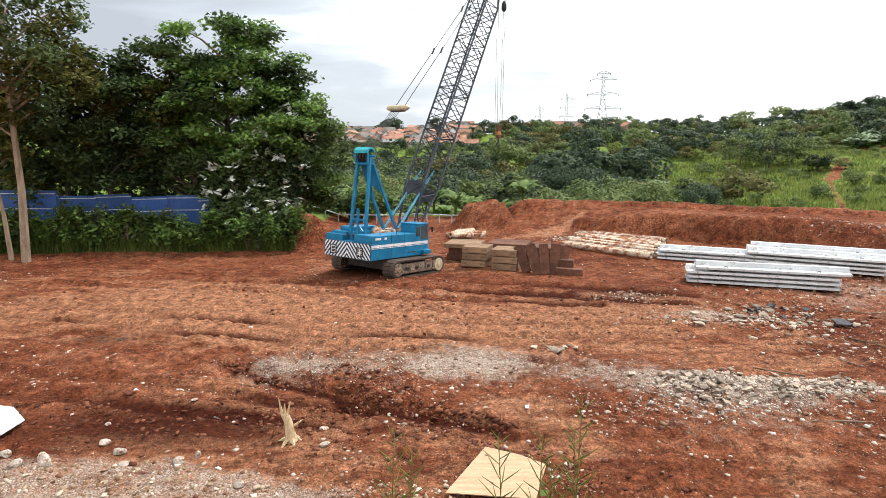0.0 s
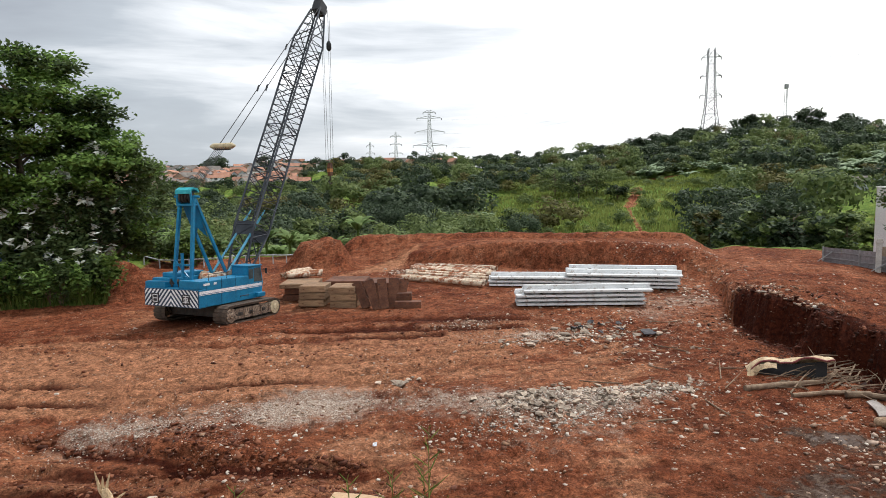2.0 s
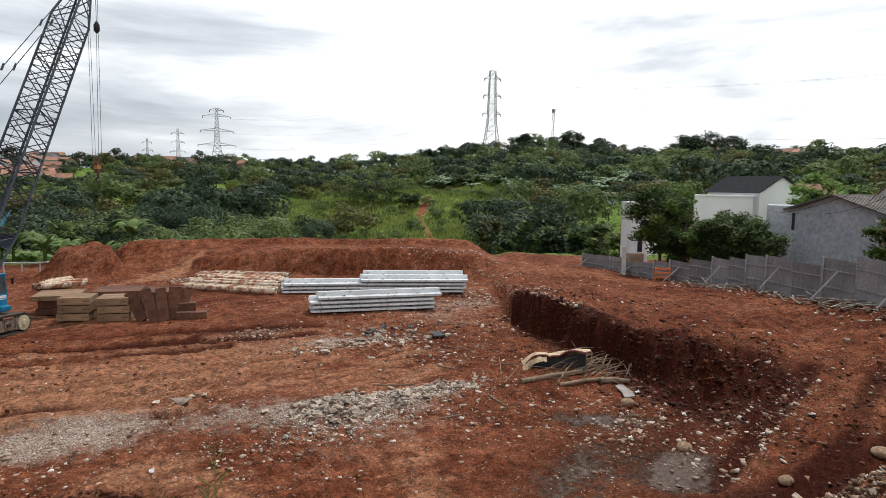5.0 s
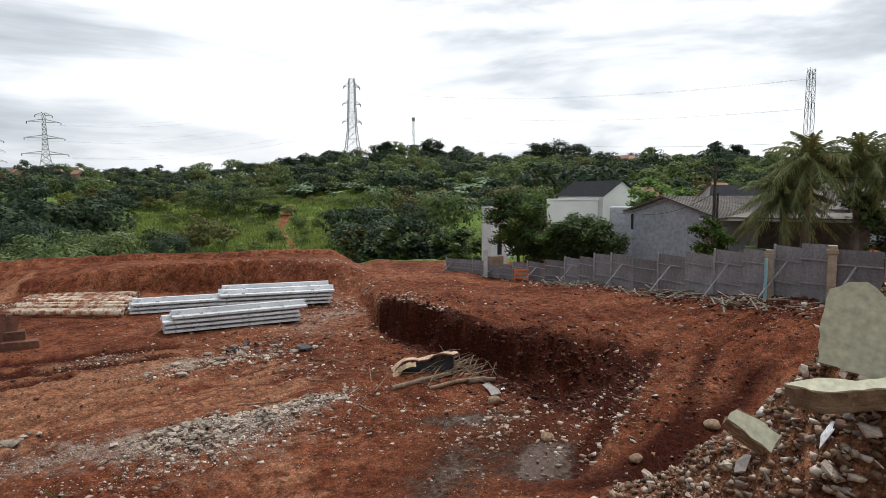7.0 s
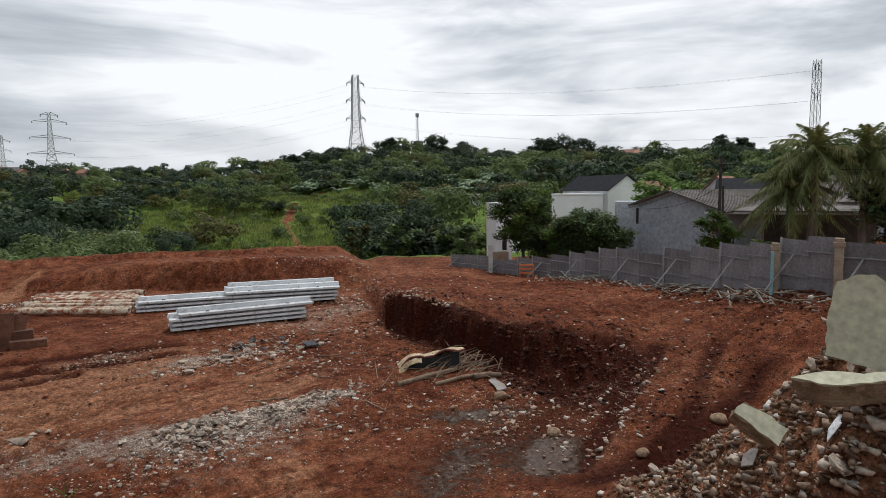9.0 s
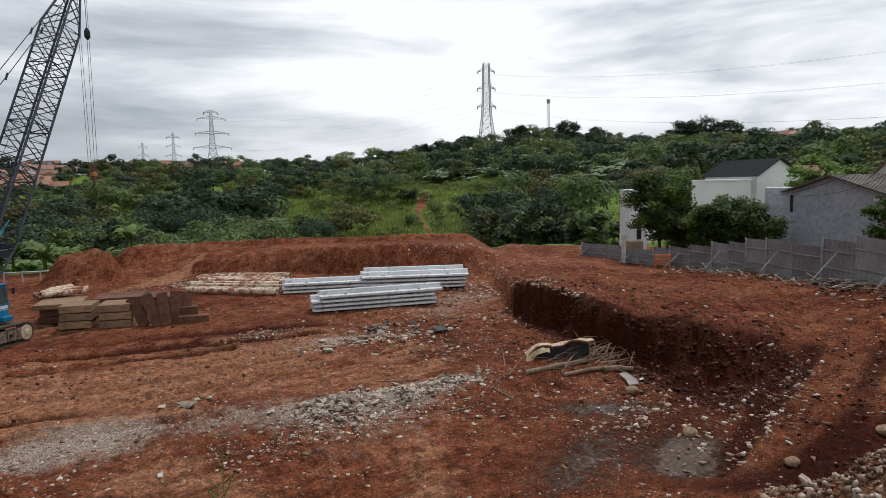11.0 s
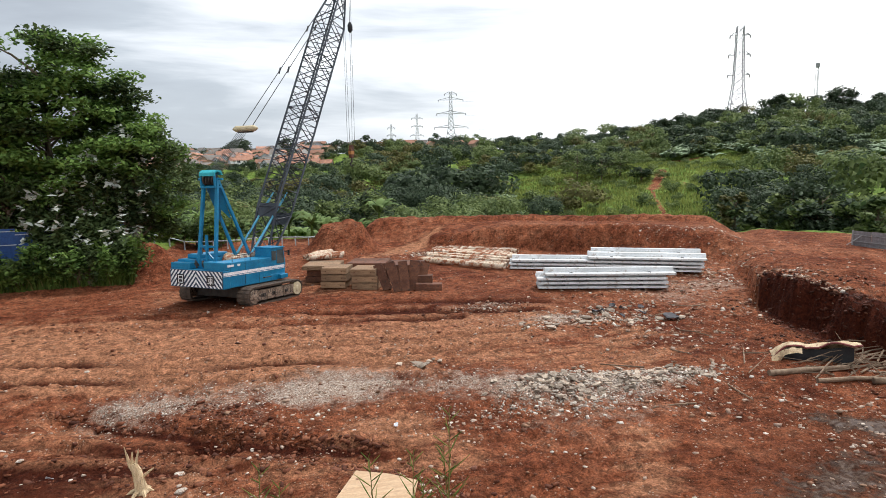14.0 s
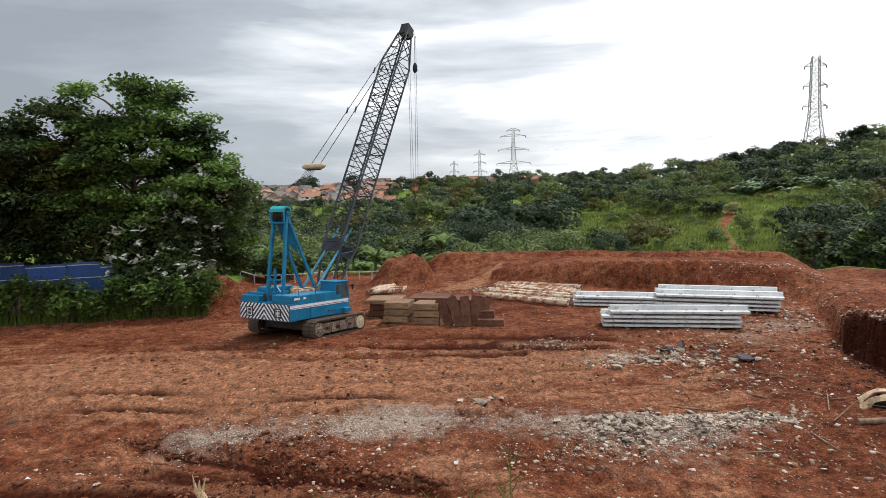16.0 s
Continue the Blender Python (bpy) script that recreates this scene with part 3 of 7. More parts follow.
def thing(name, label, category, m, group="", kind=""):
    ob = new(name)
    ob.empty_display_size = 0.2
    ob.matrix_world = m
    return tagged(ob, label, category, group, kind)


def part(name, shape, material, parent, label="", soft=False, m=None):
    me = shape if isinstance(shape, bpy.types.Mesh) else shape.mesh(name, material, soft)
    ob = new(name, me)
    ob.parent = parent
    if m is not None:
        ob.matrix_local = m
    if label:
        ob["label"] = label
    return ob


def solo(name, shape, material, label, category, m=None, group="", kind="", soft=False):
    ob = new(name, shape if isinstance(shape, bpy.types.Mesh) else shape.mesh(name, material, soft))
    if m is not None:
        ob.matrix_world = m
    return tagged(ob, label, category, group, kind)


def bowed(a, b, sag, n=10):
    a, b = Vector(a), Vector(b)
    return [a.lerp(b, i / n) - Vector((0, 0, sag * 4 * (i / n) * (1 - i / n))) for i in range(n + 1)]


M_BLUE = mat("crane_blue_paint", (0.004, 0.14, 0.28), (0.01, 0.2, 0.37), 1.5, 0.42, 0.05, c=(0.02, 0.085, 0.15), c_at=0.68, fine=30)
M_WHITE = mat("white_paint", (0.62, 0.64, 0.66), (0.78, 0.79, 0.8), 2.0, 0.5, 0.05, c=(0.35, 0.30, 0.26), c_at=0.7)
M_BLACK = mat("black_paint", (0.012, 0.013, 0.016), (0.025, 0.027, 0.03), 3.0, 0.5, 0.1)
M_STEEL = mat("dark_steel", (0.035, 0.032, 0.03), (0.075, 0.066, 0.058), 3.0, 0.6, 0.2, metal=0.3, c=(0.12, 0.055, 0.03), c_at=0.63)
M_LATTICE = mat("boom_grey_paint", (0.03, 0.036, 0.046), (0.055, 0.065, 0.08), 1.0, 0.55, 0.0)
M_TRACK = mat("muddy_track_steel", (0.05, 0.034, 0.026), (0.11, 0.078, 0.055), 3.0, 0.8, 0.3, c=(0.03, 0.024, 0.02), c_at=0.58)
M_MUDFRAME = mat("mud_caked_frame", (0.17, 0.12, 0.085), (0.34, 0.26, 0.19), 4.0, 0.85, 0.35, c=(0.05, 0.036, 0.03), c_at=0.54)
M_ROPE = mat("wire_rope", (0.05, 0.052, 0.055), (0.09, 0.092, 0.095), 8.0, 0.7, 0.0)
M_YELLOW = mat("faded_yellow_paint", (0.48, 0.4, 0.24), (0.6, 0.52, 0.36), 4.0, 0.6, 0.15, c=(0.16, 0.09, 0.05), c_at=0.64)
M_BAND = mat("worn_orange_paint", (0.3, 0.12, 0.03), (0.42, 0.2, 0.06), 6.0, 0.7, 0.2)
M_NAVY = mat("dark_blue_grey_paint", (0.02, 0.04, 0.075), (0.035, 0.06, 0.1), 3.0, 0.5, 0.05)
M_PALEBLUE = mat("faded_blue_paint", (0.05, 0.24, 0.36), (0.09, 0.31, 0.44), 3.0, 0.5, 0.05)
M_TEAL = mat("teal_paint", (0.02, 0.3, 0.36), (0.04, 0.4, 0.44), 3.0, 0.5, 0.1, c=(0.03, 0.16, 0.2), c_at=0.62)
M_GLASS = mat("dusty_cab_glass", (0.03, 0.045, 0.05), (0.06, 0.08, 0.085), 2.0, 0.12, 0.0, spec=0.6)
M_CONC = mat("pale_concrete", (0.56, 0.575, 0.58), (0.7, 0.715, 0.72), 1.2, 0.88, 0.15, c=(0.32, 0.27, 0.23), c_at=0.62, vary=0.12, fine=45)
M_PIPE = mat("rust_stained_pale_pipe", (0.46, 0.36, 0.25), (0.62, 0.53, 0.42), 0.9, 0.8, 0.2, c=(0.24, 0.085, 0.035), c_at=0.52, vary=0.2)
M_MAT_TAN = mat("weathered_tan_timber", (0.17, 0.1, 0.055), (0.3, 0.19, 0.11), 2.5, 0.85, 0.4, c=(0.11, 0.06, 0.035), c_at=0.62, vary=0.2, stretch=(1, 5, 5))
M_RUST = mat("rusted_brown_steel", (0.085, 0.034, 0.019), (0.155, 0.065, 0.036), 2.5, 0.85, 0.3, c=(0.045, 0.03, 0.025), c_at=0.6, vary=0.25)
M_STONE = mat("broken_grey_stone", (0.25, 0.195, 0.145), (0.46, 0.39, 0.31), 1.5, 0.9, 0.4, vary=0.45, c=(0.24, 0.13, 0.085), c_at=0.6)
M_PLY = mat("bare_plywood", (0.42, 0.27, 0.155), (0.5, 0.35, 0.215), 1.3, 0.75, 0.12, stretch=(1, 7, 1), c=(0.3, 0.19, 0.1), c_at=0.7)
M_WOODPALE = mat("split_pale_wood", (0.48, 0.34, 0.19), (0.68, 0.54, 0.34), 6.0, 0.8, 0.4, stretch=(3, 3, 0.6), c=(0.11, 0.06, 0.035), c_at=0.6)
M_BARK = mat("grey_brown_bark", (0.10, 0.07, 0.05), (0.2, 0.15, 0.11), 3.0, 0.9, 0.6, stretch=(2, 2, 0.5))
M_BARKPALE = mat("pale_tan_bark", (0.24, 0.165, 0.11), (0.36, 0.27, 0.19), 2.5, 0.85, 0.4, stretch=(2, 2, 0.5))
M_TWIG = mat("dry_branch", (0.13, 0.085, 0.055), (0.25, 0.18, 0.12), 5.0, 0.9, 0.4, vary=0.3)

# ---- crawler crane ----
CR = pose(-3.60, 34.46, 0.0, 0, 0, 53)


def build_crane():
    top = thing("crawler_crane", "bright blue crawler crane with tall lattice boom and striped counterweight", "crane", CR @ pose(0, 0, 0.02))
    # undercarriage
    for y in (-1.95, 1.95):
        tr = Shape()
        L0, L1, rz = -1.05, 2.45, 0.45
        outline = []
        for k in range(9):
            a = math.pi / 2 + math.pi * k / 8
            outline.append((L0 + rz * math.cos(a), rz + rz * math.sin(a)))
        for k in range(9):
            a = -math.pi / 2 + math.pi * k / 8
            outline.append((L1 + rz * math.cos(a), rz + rz * math.sin(a)))
        inner = [(L0 + (x - L0) * 0.86 if x < L0 else (L1 + (x - L1) * 0.86 if x > L1 else x), 0.45 + (z - 0.45) * 0.86) for x, z in outline]
        n = len(outline)
        v = [(x, y - 0.37, z) for x, z in outline] + [(x, y + 0.37, z) for x, z in outline] + [(x, y - 0.37, z) for x, z in inner] + [(x, y + 0.37, z) for x, z in inner]
        fs = []
        for i in range(n):
            j = (i + 1) % n
            fs += [(i, j, n + j, n + i), (2 * n + i, 3 * n + i, 3 * n + j, 2 * n + j), (i, 2 * n + i, 2 * n + j, j), (n + i, n + j, 3 * n + j, 3 * n + i)]
        tr.add(v, fs)
        track = part("track", tr, M_TRACK, top, "mud-caked crawler track")
        # shoes round the belt
        per = [(Vector((outline[i][0], 0, outline[i][1])), Vector((outline[(i + 1) % n][0], 0, outline[(i + 1) % n][1]))) for i in range(n)]
        total = sum((b - a).length for a, b in per)
        shoe = Shape().box(-0.085, -0.385, -0.015, 0.085, 0.385, 0.045, cut=0.012).mesh("shoe", M_TRACK)
        count, d = 46, 0.0
        for k in range(count):
            want, run = total * k / count, 0.0
            for a, b in per:
                if run + (b - a).length >= want:
                    t = (want - run) / (b - a).length
                    p, dr = a.lerp(b, t), (b - a).normalized()
                    break
                run += (b - a).length
            part("shoe", shoe, None, track, m=Matrix.Translation((p.x, y, p.z)) @ Matrix.Rotation(math.atan2(-dr.z, dr.x), 4, "Y") @ pose(0, 0, 0, 180, 0, 0))
        s = -1 if y < 0 else 1
        fr = Shape().prism([(-0.95, 0.2), (2.35, 0.2), (2.45, 0.42), (2.2, 0.72), (-0.8, 0.72), (-1.05, 0.42)], y + s * 0.12, y + s * 0.36)
        for k in range(5):
            fr.box(-0.7 + 0.65 * k, y + s * 0.36, 0.26, -0.62 + 0.65 * k, y + s * 0.395, 0.7)
        # thin dark plates stand in for the shade of the frame's pockets
        for x in (-0.35, 0.55, 1.45):
            part("frame_pocket", Shape().box(x - 0.2, y + s * 0.362, 0.36, x + 0.2, y + s * 0.372, 0.54).box(x - 0.06, y + s * 0.372, 0.4, x + 0.06, y + s * 0.42, 0.5), M_STEEL, track)
        part("side_frame", fr, M_MUDFRAME, track, "side frame caked in dried mud")
        for x in (-1.05, 2.45):
            w = Shape().tube([(x, y + s * 0.1, 0.45), (x, y + s * 0.40, 0.45)], [0.36, 0.36], 18)
            w.tube([(x, y + s * 0.40, 0.45), (x, y + s * 0.44, 0.45)], [0.16, 0.12], 12)
            part("idler_wheel" if x > 0 else "drive_wheel", w, M_YELLOW if x > 0 else M_MUDFRAME, track, soft=True)
        for k in range(6):
            x = -0.45 + 0.47 * k
            part("roller", Shape().tube([(x, y - 0.2, 0.2), (x, y + 0.2 + s * 0.17, 0.2)], 0.12, 10), M_STEEL, track, soft=True)
    part("car_body", Shape().box(-1.0, -1.6, 0.3, 2.1, 1.6, 0.9, cut=0.05).tube([(0.5, 0, 0.8), (0.5, 0, 1.02)], 0.85, 20), M_STEEL, top)
    # upper works
    body = Shape().box(-2.1, -1.75, 1.0, 1.0, -0.62, 2.28, cut=0.03).box(-2.1, 0.62, 1.0, 1.9, 1.75, 2.32, cut=0.03).box(-2.1, -0.62, 1.0, 2.1, 0.62, 1.7, cut=0.02)
    house = part("house", body, M_BLUE, top, "blue machinery house with side panels")
    part("deck", Shape().box(0.95, -1.76, 1.0, 2.15, -0.6, 1.35, cut=0.03), M_BLUE, top)
    part("side_stripe", Shape().box(-2.58, -1.757, 1.66, 2.1, -1.752, 1.80).box(-2.58, -1.757, 1.60, 2.1, -1.752, 1.63), M_WHITE, house, "white painted stripe")
    for x in (-1.05, 0.0):
        part("panel_seam", Shape().box(x, -1.758, 1.06, x + 0.015, -1.75, 1.58).box(x, -1.758, 1.83, x + 0.015, -1.75, 2.36), M_BLACK, house)
    for x0, x1 in ((-2.3, -1.86), (-1.6, -1.4)):
        part("maker_mark", Shape().box(x0, -1.757, 2.06, x1, -1.752, 2.17), M_WHITE, house, "small white painted bar")
    part("grab_rail", Shape().tube([(0.3, -1.78, 1.25), (0.3, -1.86, 1.27), (0.85, -1.86, 1.27), (0.85, -1.78, 1.25)], 0.025), M_STEEL, house)
    cw = Shape().box(-2.6, -1.75, 0.98, -2.08, 1.75, 1.9, cut=0.04).box(-2.56, -1.74, 1.9, -2.08, -0.45, 2.3, cut=0.03).box(-2.56, 0.45, 1.9, -2.08, 1.74, 2.2, cut=0.03)
    weight = part("counterweight", cw, M_BLUE, top)
    part("stripe_board", Shape().box(-2.618, -1.72, 1.0, -2.6, 1.72, 1.87), M_NAVY, weight, "black and white chevron warning board")
    # white chevron bars, pointing up at the middle
    for side in (-1, 1):
        for k in range(-5, 12):
            y0 = 0.24 * k
            z0, z1 = 1.02, 1.85
            # bars lean: move outwards as they go down
            def yat(z, off):
                return y0 + off + (z1 - z) * 0.85
            # clip bars that start outside the board
            steps = [z1 - (z1 - z0) * i / 12 for i in range(13)]
            left = [(min(max(yat(z, 0.0), 0.0), 1.70), z) for z in steps]
            right = [(min(max(yat(z, 0.12), 0.0), 1.70), z) for z in steps]
            sh = Shape()
            for i in range(12):
                if right[i][0] - left[i][0] < 0.004 and right[i + 1][0] - left[i + 1][0] < 0.004:
                    continue
                q = [left[i], right[i], right[i + 1], left[i + 1]]
                sh.add([(-2.622, side * a, b) for a, b in q], [(0, 1, 2, 3)])
            if sh.f:
                part("chevron_bar", sh, M_WHITE, weight)
    # two painted characters on white squares
    for cy, strokes in ((1.02, [(-0.14, 0.15, 0.14, 0.19), (-0.14, -0.02, 0.14, 0.02), (-0.14, -0.19, 0.14, -0.15), (-0.16, -0.19, -0.12, 0.19), (0.12, -0.19, 0.16, 0.19)]),
                        (-0.95, [(-0.17, 0.15, 0.17, 0.18), (-0.12, 0.05, 0.12, 0.08), (-0.12, -0.02, 0.12, 0.01), (-0.12, -0.08, 0.12, -0.05), (-0.19, -0.15, 0.19, -0.12), (-0.02, -0.2, 0.02, 0.2), (-0.13, -0.08, -0.1, 0.08), (0.1, -0.08, 0.13, 0.08)])):
        sq = part("sign_square", Shape().box(-2.628, cy - 0.25, 1.14, -2.623, cy + 0.25, 1.64), M_BLACK, weight)
        sh = Shape()
        for a, b, c, d in strokes:
            sh.box(-2.634, cy + a, 1.39 + b, -2.629, cy + c, 1.39 + d)
        part("painted_sign", sh, M_WHITE, sq, "white painted character")
    # cab
    cab = part("cab", Shape().prism([(0.98, 1.3), (2.12, 1.3), (2.2, 1.85), (2.02, 2.74), (0.98, 2.74)], -1.75, -0.68), M_BLUE, top, "blue operator's cab")
    part("roof", Shape().box(0.93, -1.79, 2.74, 2.1, -0.64, 2.81, cut=0.02), M_BLUE, cab)
    part("side_window", Shape().prism([(1.45, 1.9), (2.12, 1.9), (1.98, 2.64), (1.45, 2.64)], -1.762, -1.75), M_GLASS, cab, "dusty glass")
    part("rear_window", Shape().box(1.03, -1.765, 2.1, 1.38, -1.75, 2.6), M_GLASS, cab)
    part("windscreen", Shape().add([(2.206, -1.68, 1.88), (2.206, -0.75, 1.88), (2.05, -0.75, 2.68), (2.05, -1.68, 2.68)], [(0, 1, 2, 3)]), M_GLASS, cab)
    part("mirror", Shape().tube([(2.1, -1.76, 2.5), (2.2, -1.98, 2.5)], 0.015).box(2.17, -2.05, 2.3, 2.2, -1.93, 2.6), M_BLACK, cab)
    # winches and engine bits between the houses
    for x in (0.25, 0.95):
        dr = part("winch_drum", Shape().tube([(x, -0.55, 2.1), (x, 0.55, 2.1)], 0.3, 16).tube([(x, -0.58, 2.1), (x, -0.52, 2.1)], 0.42, 18).tube([(x, 0.52, 2.1), (x, 0.58, 2.1)], 0.42, 18), M_PIPE, top, "winch drum with wound rope", soft=True)
    part("engine_cover", Shape().box(-1.6, 0.7, 2.32, 0.4, 1.6, 2.55, cut=0.05), M_BLUE, top)
    for x, y in ((-2.25, -0.2), (-2.3, 0.22)):
        part("rope_shackle", Shape().tube([(x, y, 1.95), (x - 0.12, y, 2.2), (x, y + 0.1, 2.3), (x + 0.1, y, 2.05)], 0.05, 6), M_STEEL, top)
    part("tank", Shape().tube([(-0.75, -0.3, 1.95), (-0.75, 0.3, 1.95)], 0.22, 14), M_STEEL, top, soft=True)
    part("step_box", Shape().box(1.5, -2.0, 1.08, 2.1, -1.77, 1.3, cut=0.02), M_BLUE, top)
    part("hand_rail", Shape().tube([(-1.9, -1.7, 2.28), (-1.9, -1.7, 2.6), (-0.6, -1.7, 2.6), (-0.6, -1.7, 2.28)], 0.02, 5), M_STEEL, top)
    part("exhaust", Shape().tube([(-1.2, 1.0, 2.5), (-1.2, 1.0, 3.1), (-1.35, 1.0, 3.2)], 0.06, 8), M_STEEL, top)
    # gantry
    for y in (-0.5, 0.5):
        t = (-1.05, y * 0.85, 6.55)
        part("gantry_leg", Shape().tube([(-1.75, y * 1.15, 1.9), t], 0.105, 4), M_BLUE, top)
        part("gantry_leg", Shape().tube([(0.9, y, 2.3), t], 0.09, 4), M_BLUE, top)
    part("gantry_brace", Shape().tube([(-1.6, -0.55, 3.1), (-1.6, 0.55, 3.1)], 0.07, 4).tube([(-1.68, 0.0, 2.0), (-1.62, 0.0, 3.7)], 0.09, 6).tube([(-1.7, -0.5, 2.4), (-1.6, 0.5, 3.3)], 0.04, 4), M_BLUE, top)
    part("gantry_plate", Shape().add([(-0.95, -0.42, 6.3), (-0.95, 0.42, 6.3), (-0.18, 0.36, 4.4), (-0.45, 0.0, 4.9), (-0.18, -0.36, 4.4)], [(0, 1, 2, 3, 4)]).add([(-0.99, -0.42, 6.3), (-0.99, 0.42, 6.3), (-0.22, 0.36, 4.4), (-0.49, 0.0, 4.9), (-0.22, -0.36, 4.4)], [(4, 3, 2, 1, 0)]), M_BLUE, top)
    head = part("gantry_head", Shape().box(-1.3, -0.5, 6.1, -1.2, -0.4, 6.75, cut=0.02).box(-1.3, 0.4, 6.1, -1.2, 0.5, 6.75, cut=0.02).box(-1.3, -0.5, 6.05, -0.85, 0.5, 6.14, cut=0.02).tube([(-1.05, -0.8, 6.5), (-1.05, 0.8, 6.5)], 0.06, 8), M_BLUE, top)
    part("head_cover", Shape().prism([(-1.34, 6.66), (-1.3, 6.84), (-1.1, 6.97), (-0.82, 6.93), (-0.7, 6.72), (-0.78, 6.7), (-0.88, 6.84), (-1.1, 6.88), (-1.24, 6.78), (-1.27, 6.66)], -0.5, 0.5), M_TEAL, head, "rounded teal cover")
    for y in (-0.3, -0.1, 0.1, 0.3):
        part("sheave", Shape().tube([(-1.05, y - 0.03, 6.45), (-1.05, y + 0.03, 6.45)], 0.26, 16), M_STEEL, head, soft=True)
    # boom
    foot, tip = Vector((2.2, 0, 1.7)), Vector((11.75, 0, 18.55))
    d = (tip - foot).normalized()
    n = Vector((-d.z, 0, d.x))
    length = (tip - foot).length

    def corner(s, i):
        w = float(np.interp(s, [0, 3.2, length - 2.6, length], [0.55, 0.7, 0.7, 0.36]))
        h = float(np.interp(s, [0, 3.2, length - 2.6, length], [0.12, 0.68, 0.68, 0.28]))
        return foot + d * s + n * (h * (1 if i in (1, 2) else -1)) + Vector((0, w * (1 if i in (2, 3) else -1), 0))

    stations = [0.0, 1.6, 3.2] + [3.2 + (length - 5.8) * k / 18 for k in range(1, 19)] + [length - 1.3, length]
    boom = part("boom", Shape().box(-0.15, -0.62, -0.1, 0.15, 0.62, 0.1, m=Matrix.Translation(foot)), M_LATTICE, top, "dark grey lattice boom")
    for i in range(4):
        part("chord", Shape().tube([corner(s, i) for s in stations], 0.07, 6), M_LATTICE, boom)
    for k in range(len(stations) - 1):
        a, b = stations[k], stations[k + 1]
        for i in range(4):
            j = (i + 1) % 4
            p, q = (i, j) if k % 2 else (j, i)
            part("lacing_bar", Shape().tube([corner(a, p), corner((a + b) / 2, q), corner(b, p)], 0.036, 4, caps=False), M_LATTICE, boom)
        if k in (2, 7, 11, 16):
            part("cross_frame", Shape().tube([corner(a, 0), corner(a, 1), corner(a, 2), corner(a, 3), corner(a, 0)], 0.04, 4), M_LATTICE, boom)
    part("foot_plate", Shape().add([corner(2.6, 0) - n * 0.03, corner(2.6, 3) - n * 0.03, corner(3.4, 3) - n * 0.03, corner(3.4, 0) - n * 0.03], [(0, 1, 2, 3)]).add([corner(2.6, 1), corner(2.6, 2), corner(3.4, 2), corner(3.4, 1)], [(0, 1, 2, 3)]), M_LATTICE, boom)
    hd = Shape().box(-0.35, -0.32, -0.1, 0.45, 0.32, 0.75, m=Matrix.Translation(tip) @ Matrix.Rotation(-math.atan2(d.z, d.x) + math.pi / 2, 4, "Y"), cut=0.06)
    bh = part("boom_head", hd, M_BLACK, boom, "black sheave head")
    for y in (-0.18, 0.0, 0.18):
        part("sheave", Shape().tube([tip + d * 0.4 - n * 0.3 + Vector((0, y - 0.04, 0)), tip + d * 0.4 - n * 0.3 + Vector((0, y + 0.04, 0))], 0.34, 16), M_STEEL, bh, soft=True)
    for y in (-0.5, 0.5):
        part("backstop", Shape().tube([(1.0, y, 2.35), (4.05, y, 5.2)], 0.07, 8).tube([(3.2, y, 4.4), (4.4, y, 5.53)], 0.045, 8), M_PALEBLUE, top, "pale blue boom backstop strut")
    # bridle, pendants and hoist ropes
    br = Vector((1.75, 0, 9.15))
    bridle = part("bridle", Shape().tube([br + Vector((0, -0.85, 0)), br + Vector((0, -0.62, 0)), br + Vector((0, 0.62, 0)), br + Vector((0, 0.85, 0))], [0.05, 0.17, 0.17, 0.05], 10), M_YELLOW, top, "pale yellow spreader with sheaves", soft=True)
    part("bridle_band", Shape().tube([br + Vector((0.02, -0.5, -0.13)), br + Vector((0.02, 0.5, -0.13))], 0.09, 8), M_BLACK, bridle)
    for k in range(6):
        y = -0.32 + 0.128 * k
        part("luffing_rope", Shape().tube([(-1.05, y, 6.6), br + Vector((-0.1, y, -0.05))], 0.014, 4), M_ROPE, top)
    for y in (-0.34, 0.34):
        end = tip + d * 0.35 + n * 0.2 + Vector((0, y * 0.8, 0))
        st = br + Vector((0.1, y, 0.05))
        pen = part("pendant", Shape().tube([st, end], 0.024, 5), M_ROPE, top, "steel pendant rope")
        for t in (0.36, 0.66):
            q = st.lerp(end, t)
            part("pendant_link", Shape().tube([q - d * 0.2, q + d * 0.2], 0.055, 5), M_BLACK, pen)
    hx = tip + d * 0.4 - n * 0.62
    hook_z = 7.55
    for k, y in enumerate((-0.42, -0.14, 0.14, 0.42)):
        part("hoist_rope", Shape().tube([hx + Vector((0.3 * (k % 2), y, 0)), Vector((hx.x, y * 0.7, hook_z + 0.9))], 0.012, 4), M_ROPE, top)
    blk = part("hook_block", Shape().prism([(-0.1, 0.9), (0.1, 0.9), (0.2, 0.6), (0.16, 0.0), (-0.16, 0.0), (-0.2, 0.6)], -0.11, 0.11, m=Matrix.Translation((hx.x, 0, hook_z))), M_RUST, top, "dark rusty hook block with an orange band")
    part("block_stripe", Shape().box(hx.x - 0.21, -0.115, hook_z + 0.25, hx.x + 0.21, 0.115, hook_z + 0.5), M_BAND, blk)
    part("hook", Shape().tube([(hx.x, 0, hook_z), (hx.x, 0, hook_z - 0.25), (hx.x, 0.14, hook_z - 0.42), (hx.x, 0.0, hook_z - 0.6), (hx.x, -0.14, hook_z - 0.45)], [0.06, 0.06, 0.06, 0.05, 0.03], 8), M_STEEL, blk)
    ax = tip - d * 0.6 - n * 0.85
